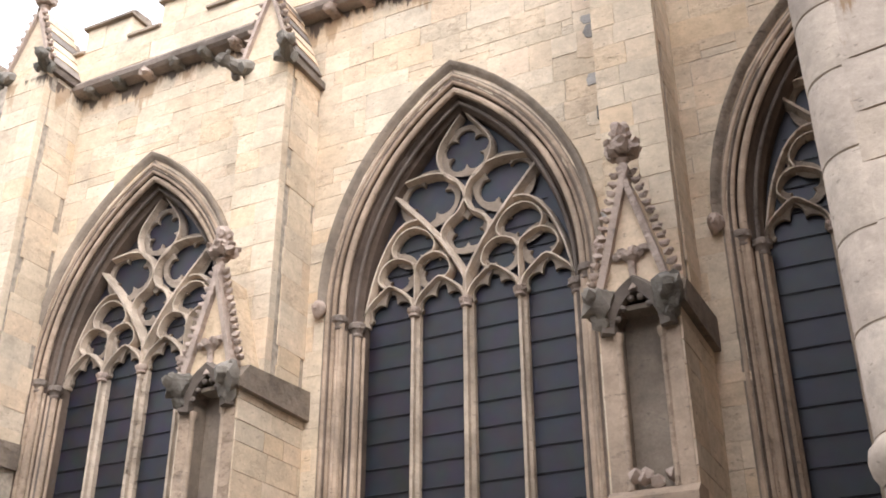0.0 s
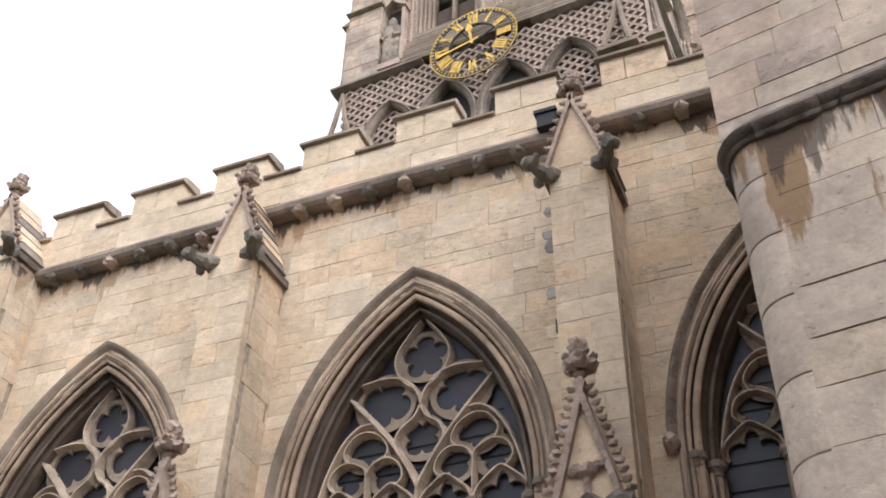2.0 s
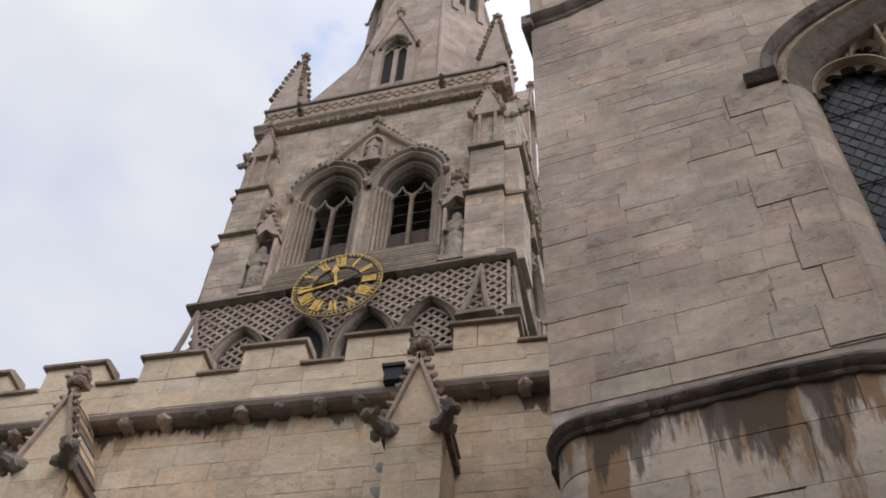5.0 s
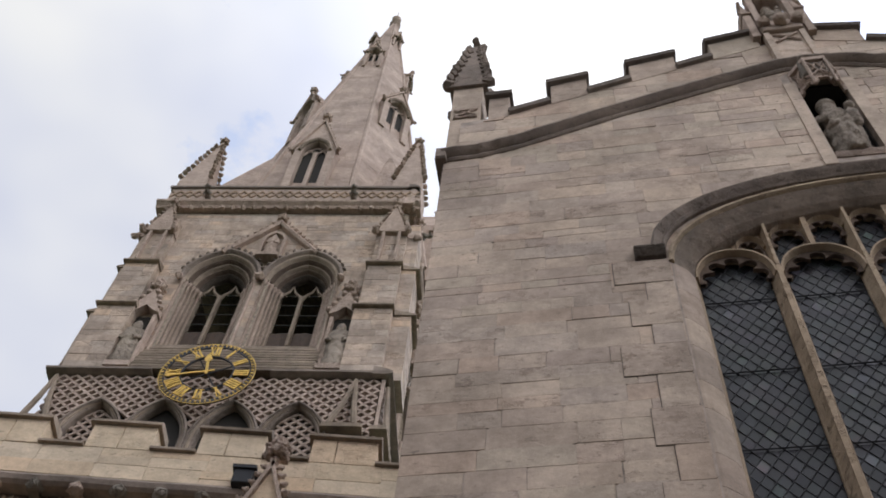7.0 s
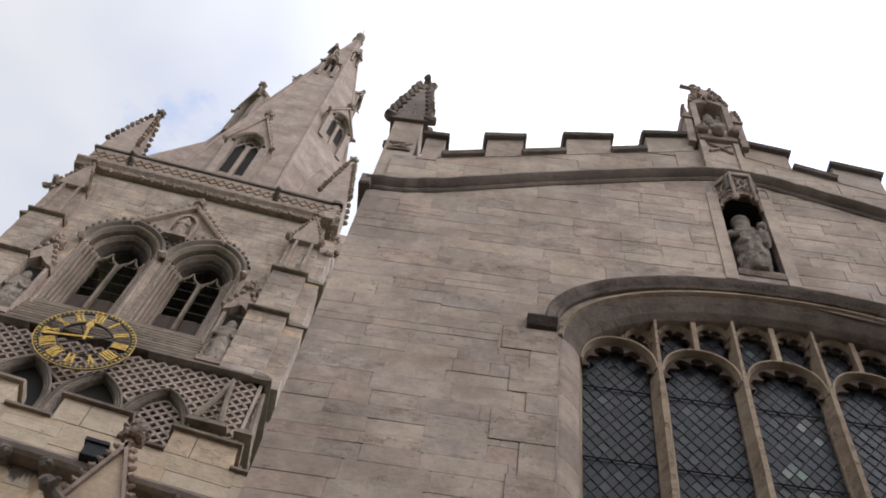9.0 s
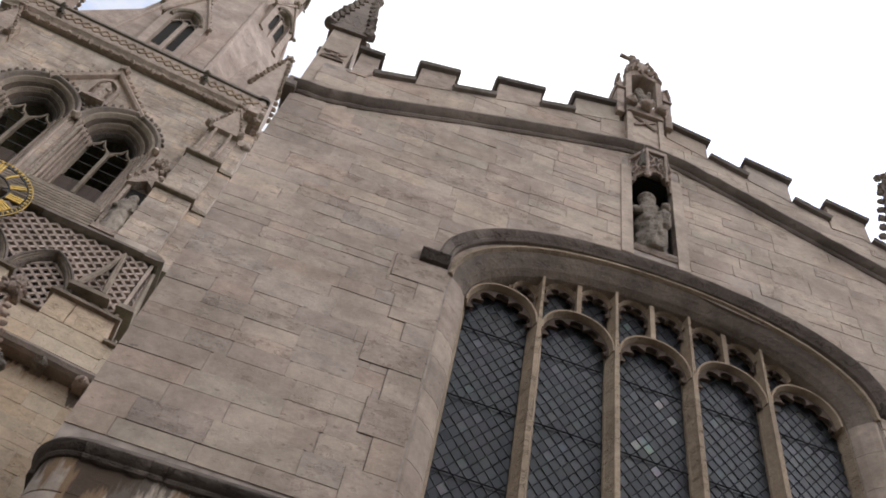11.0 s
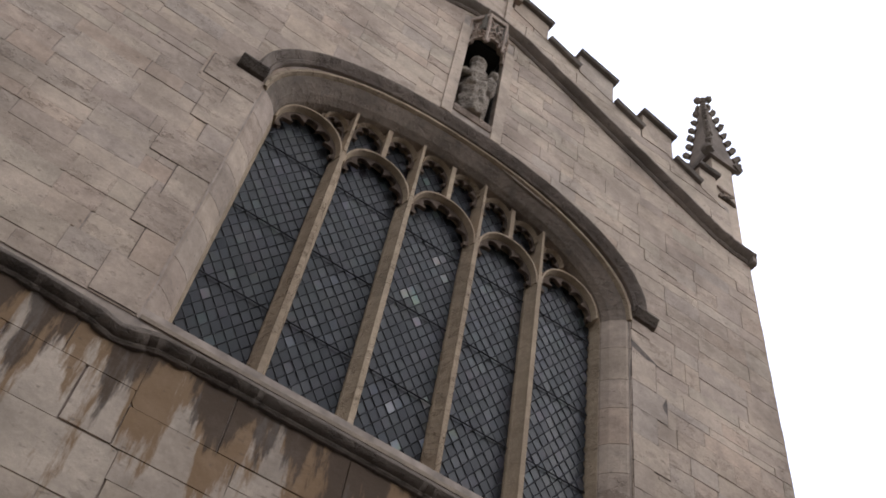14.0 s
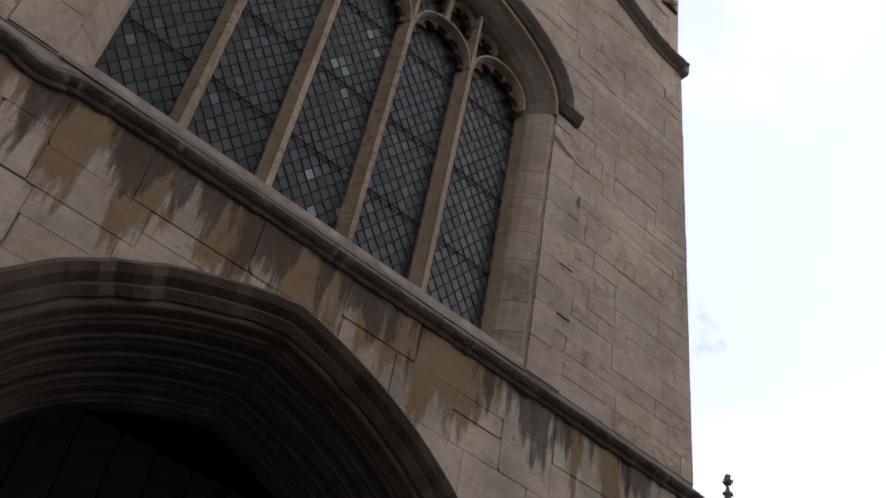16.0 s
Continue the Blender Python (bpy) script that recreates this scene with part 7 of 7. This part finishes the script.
while z < 75.5:
    h = rnd.uniform(0.45, 0.7)
    for side in range(8):
        a0, a1 = math.pi / 8 + side * math.pi / 4, math.pi / 8 + (side + 1) * math.pi / 4
        cuts = [0, 1]
        if SR(z) > 1.5:
            cuts = [0] + sorted(rnd.uniform(0.15, 0.85) for _ in range(2 if SR(z) > 3 else 1)) + [1]
        for t0, t1 in zip(cuts, cuts[1:]):
            q = []
            e = rnd.uniform(0, 0.012)
            for zz, tt in ((z + 0.008, t0), (z + 0.008, t1), (z + h - 0.008, t1), (z + h - 0.008, t0)):
                r = SR(zz) + e
                p0 = Vector((math.cos(a0), math.sin(a0))) * r
                p1 = Vector((math.cos(a1), math.sin(a1))) * r
                p = p0.lerp(p1, tt)
                q.append(bm.verts.new((SC[0] + p.x, SC[1] + p.y, zz)))
            bm.faces.new(q)
    z += h
spire = thing("spire", "T", (SC[0], SC[1], 39.2), "tall octagonal stone spire with lucarnes", "spire", kind="structure")
part("stonework", bm, M_SPIRE, spire, kind="stuff")
bm = bmesh.new()
frustum(bm, SC, 39.2, 75.6, SR(39.2) - 0.03, SR(75.6) - 0.01, 8, math.pi / 8)
part("core", bm, M_MORTAR, spire)
for side in range(8):
    a = math.pi / 8 + side * math.pi / 4
    bm = bmesh.new()
    tube(bm, [(SC[0] + SR(z) * math.cos(a), SC[1] + SR(z) * math.sin(a), z) for z in (39.3, 50, 62, 75.4)], [0.12, 0.11, 0.09, 0.06], 6)
    part("arris_roll", bm, M_SPIRE, spire)
bm = bmesh.new()
lathe(bm, SC, [(75.4, 0.25), (75.7, 0.42), (75.9, 0.25), (76.4, 0.16), (76.6, 0.34), (76.9, 0.36), (77.15, 0.2), (77.3, 0.05), (78.6, 0.025)], 10)
part("finial", bm, M_SPIRE, spire, "stone cap and weathervane rod", smooth=True)
# broaches at the corners
for su in (-1, 1):
    for sv in (-1, 1):
        bm = bmesh.new()
        c = Vector((SC[0] + su * (TW - 0.1), SC[1] + sv * (TW - 0.1)))
        n0 = Vector((SC[0] + su * (TW - 0.3), SC[1] + sv * 2.1))
        n1 = Vector((SC[0] + su * 2.1, SC[1] + sv * (TW - 0.3)))
        r = SR(48) * 0.93
        tip = bm.verts.new((SC[0] + su * r * 0.707, SC[1] + sv * r * 0.707, 48.5))
        vs = [bm.verts.new((p.x, p.y, 39.4)) for p in (n0, c, n1)]
        bm.faces.new((vs[0], vs[1], tip))
        bm.faces.new((vs[1], vs[2], tip))
        bm.faces.new((vs[2], vs[0], tip))
        bm.faces.new(vs)
        part("broach", bm, M_SPIRE, spire)


def lucarne(side, z0, w, h):
    """A gabled two-light dormer on one of the spire's faces."""
    zc = z0 + h * 0.55
    r_out = SR(z0) * 0.924 + 0.12
    vf = -r_out
    parts = []
    b1 = bmesh.new()
    box(b1, -w, -w * 0.62, vf, 0, z0, zc)
    box(b1, w * 0.62, w, vf, 0, z0, zc)
    ap = arch(0, w * 0.62, zc, w * 1.0, 8)
    prism(b1, [(-w, zc), (-w * 0.62, zc), *ap[:9], (0, z0 + h), (-w * 1.05, zc + 0.1 * h)], vf, 0)
    prism(b1, [(w, zc), (w * 1.05, zc + 0.1 * h), (0, z0 + h), *ap[8:], (w * 0.62, zc)], vf, 0)
    parts.append(("cheek", b1, M_SPIRE))
    b2 = bmesh.new()
    for s in (-1, 1):
        sweep(b2, [(s * (w * 1.18), zc), (0, z0 + h + 0.1)][::s], [(0, vf - 0.10), (0.09, vf - 0.10), (0.09, vf + 0.2), (0, vf + 0.2)])
        crockets(b2, (s * w * 1.15, vf, zc), (s * 0.05, vf, z0 + h), 9, 0.055 * min(1, w), 3, s)
        blob(b2, (s * w * 1.2, vf - 0.1, zc), 0.13 * min(1.2, w), seed=s, rough=0.5, sub=1)
    finial(b2, (0, vf), z0 + h, 0.9 * min(1.2, w + 0.2), 2)
    parts.append(("gable_coping", b2, M_CARVED))
    b5 = bmesh.new()
    sweep(b5, arch(0, w * 0.74, zc, w * 1.12, 10), [(-0.08, vf), (-0.06, vf - 0.10), (0.02, vf - 0.16), (0.08, vf - 0.08), (0.08, vf)])
    parts.append(("hood", b5, M_HOOD))
    b3 = bmesh.new()
    box(b3, -0.07 * w - 0.03, 0.07 * w + 0.03, vf + 0.15, vf + 0.3, z0, zc + 0.2 * w)
    for s in (-1, 1):
        tube(b3, [(0, vf + 0.22, zc - 0.1 * w), (s * 0.2 * w, vf + 0.22, zc + 0.3 * w), (s * 0.45 * w, vf + 0.22, zc + 0.55 * w)], 0.028 * w + 0.01, 5)
        tube(b3, [(s * 0.6 * w, vf + 0.22, zc - 0.1 * w), (s * 0.4 * w, vf + 0.22, zc + 0.3 * w), (0, vf + 0.22, zc + 0.75 * w)], 0.028 * w + 0.01, 5)
    parts.append(("mullion", b3, M_SPIRE))
    # near-black plate in place of a deep, shaded opening
    b4 = bmesh.new()
    box(b4, -w * 0.62, w * 0.62, vf + 0.32, vf + 0.36, z0, zc + w)
    parts.append(("opening", b4, M_SHADE))
    ang = side * math.pi / 4
    for name, b, m in parts:
        bmesh.ops.rotate(b, cent=(0, 0, 0), matrix=Matrix.Rotation(ang, 3, "Z"), verts=b.verts)
        bmesh.ops.translate(b, vec=(SC[0], SC[1], 0), verts=b.verts)
        part("lucarne_" + name, b, m, spire)


for side in (0, 2, 6):
    lucarne(side, 40.3, 0.92, 7.2)
for side in (1, 7, 3):
    lucarne(side, 51.7, 0.92, 5.4)
for side in (0, 2, 6):
    lucarne(side, 62.5, 0.55, 3.8)
for side in (1, 7):
    lucarne(side, 69.0, 0.35, 2.5)

# far pinnacle on a building beyond the porch
far = thing("pinnacle", "A", (52, 25, 0), "distant dark crocketed pinnacle of another building", "pinnacle")
bm = bmesh.new()
box(bm, 51.4, 52.6, 24.4, 25.6, 0, 33.2)
part("shaft", bm, M_PORCH, far)
bm = bmesh.new()
frustum(bm, (52, 25), 33.2, 36.0, 0.5, 0.1, 4, math.pi / 4)
for i in range(5):
    for j in range(4):
        a = math.pi / 4 + j * math.pi / 2
        blob(bm, (52 + (0.5 - 0.08 * i) * math.cos(a), 25 + (0.5 - 0.08 * i) * math.sin(a), 33.5 + 0.5 * i), 0.16, seed=i, sub=1)
finial(bm, (52, 25), 35.9, 1.3, 2)
part("spirelet", bm, M_CARVED_D, far, smooth=True)

# ---- stone face of the aisle, last ----
holes = [hole_of(arch(c, HALF + 0.02, SPRING, RISE, 14), SILL) for c in WINDOWS]
courses = list(ashlar(-17.4, 3.5, 3.0, 15.66, (0.32, 0.46), (0.45, 1.15), holes=holes, seed=3))
lay(wall_aisle, courses, AY, M_WARM, M_WARM_I, 0.014, near=lambda x, z: -12 < x < -1 and z > 7.5, limit=290)

# ragged strip of grey mortar and rubble where the wall meets the middle buttress
rnd = random.Random(88)
z = 8.9
while z < 15.3:
    h = rnd.uniform(0.16, 0.36)
    w = rnd.uniform(0.18, 0.62)
    bm = bmesh.new()
    x1 = BUTTS[2] - 0.49
    x0 = x1 - w
    ring_pts = []
    for i in range(14):
        a = 2 * math.pi * i / 14
        k = rnd.uniform(0.82, 1.1)
        ex = math.copysign(abs(math.cos(a)) ** 0.45, math.cos(a))
        ez = math.copysign(abs(math.sin(a)) ** 0.45, math.sin(a))
        ring_pts.append((min((x0 + x1) / 2 + ex * w / 2 * k, x1), z + h / 2 + ez * h * 0.5 * k))
    prism(bm, ring_pts, AY - rnd.uniform(0.020, 0.030), AY, 0.006)
    part("mortar_patch", bm, M_PATCH if rnd.random() < 0.6 else M_WARM, wall_aisle, "ragged grey mortar repair")
    z += h * rnd.uniform(0.9, 1.15)
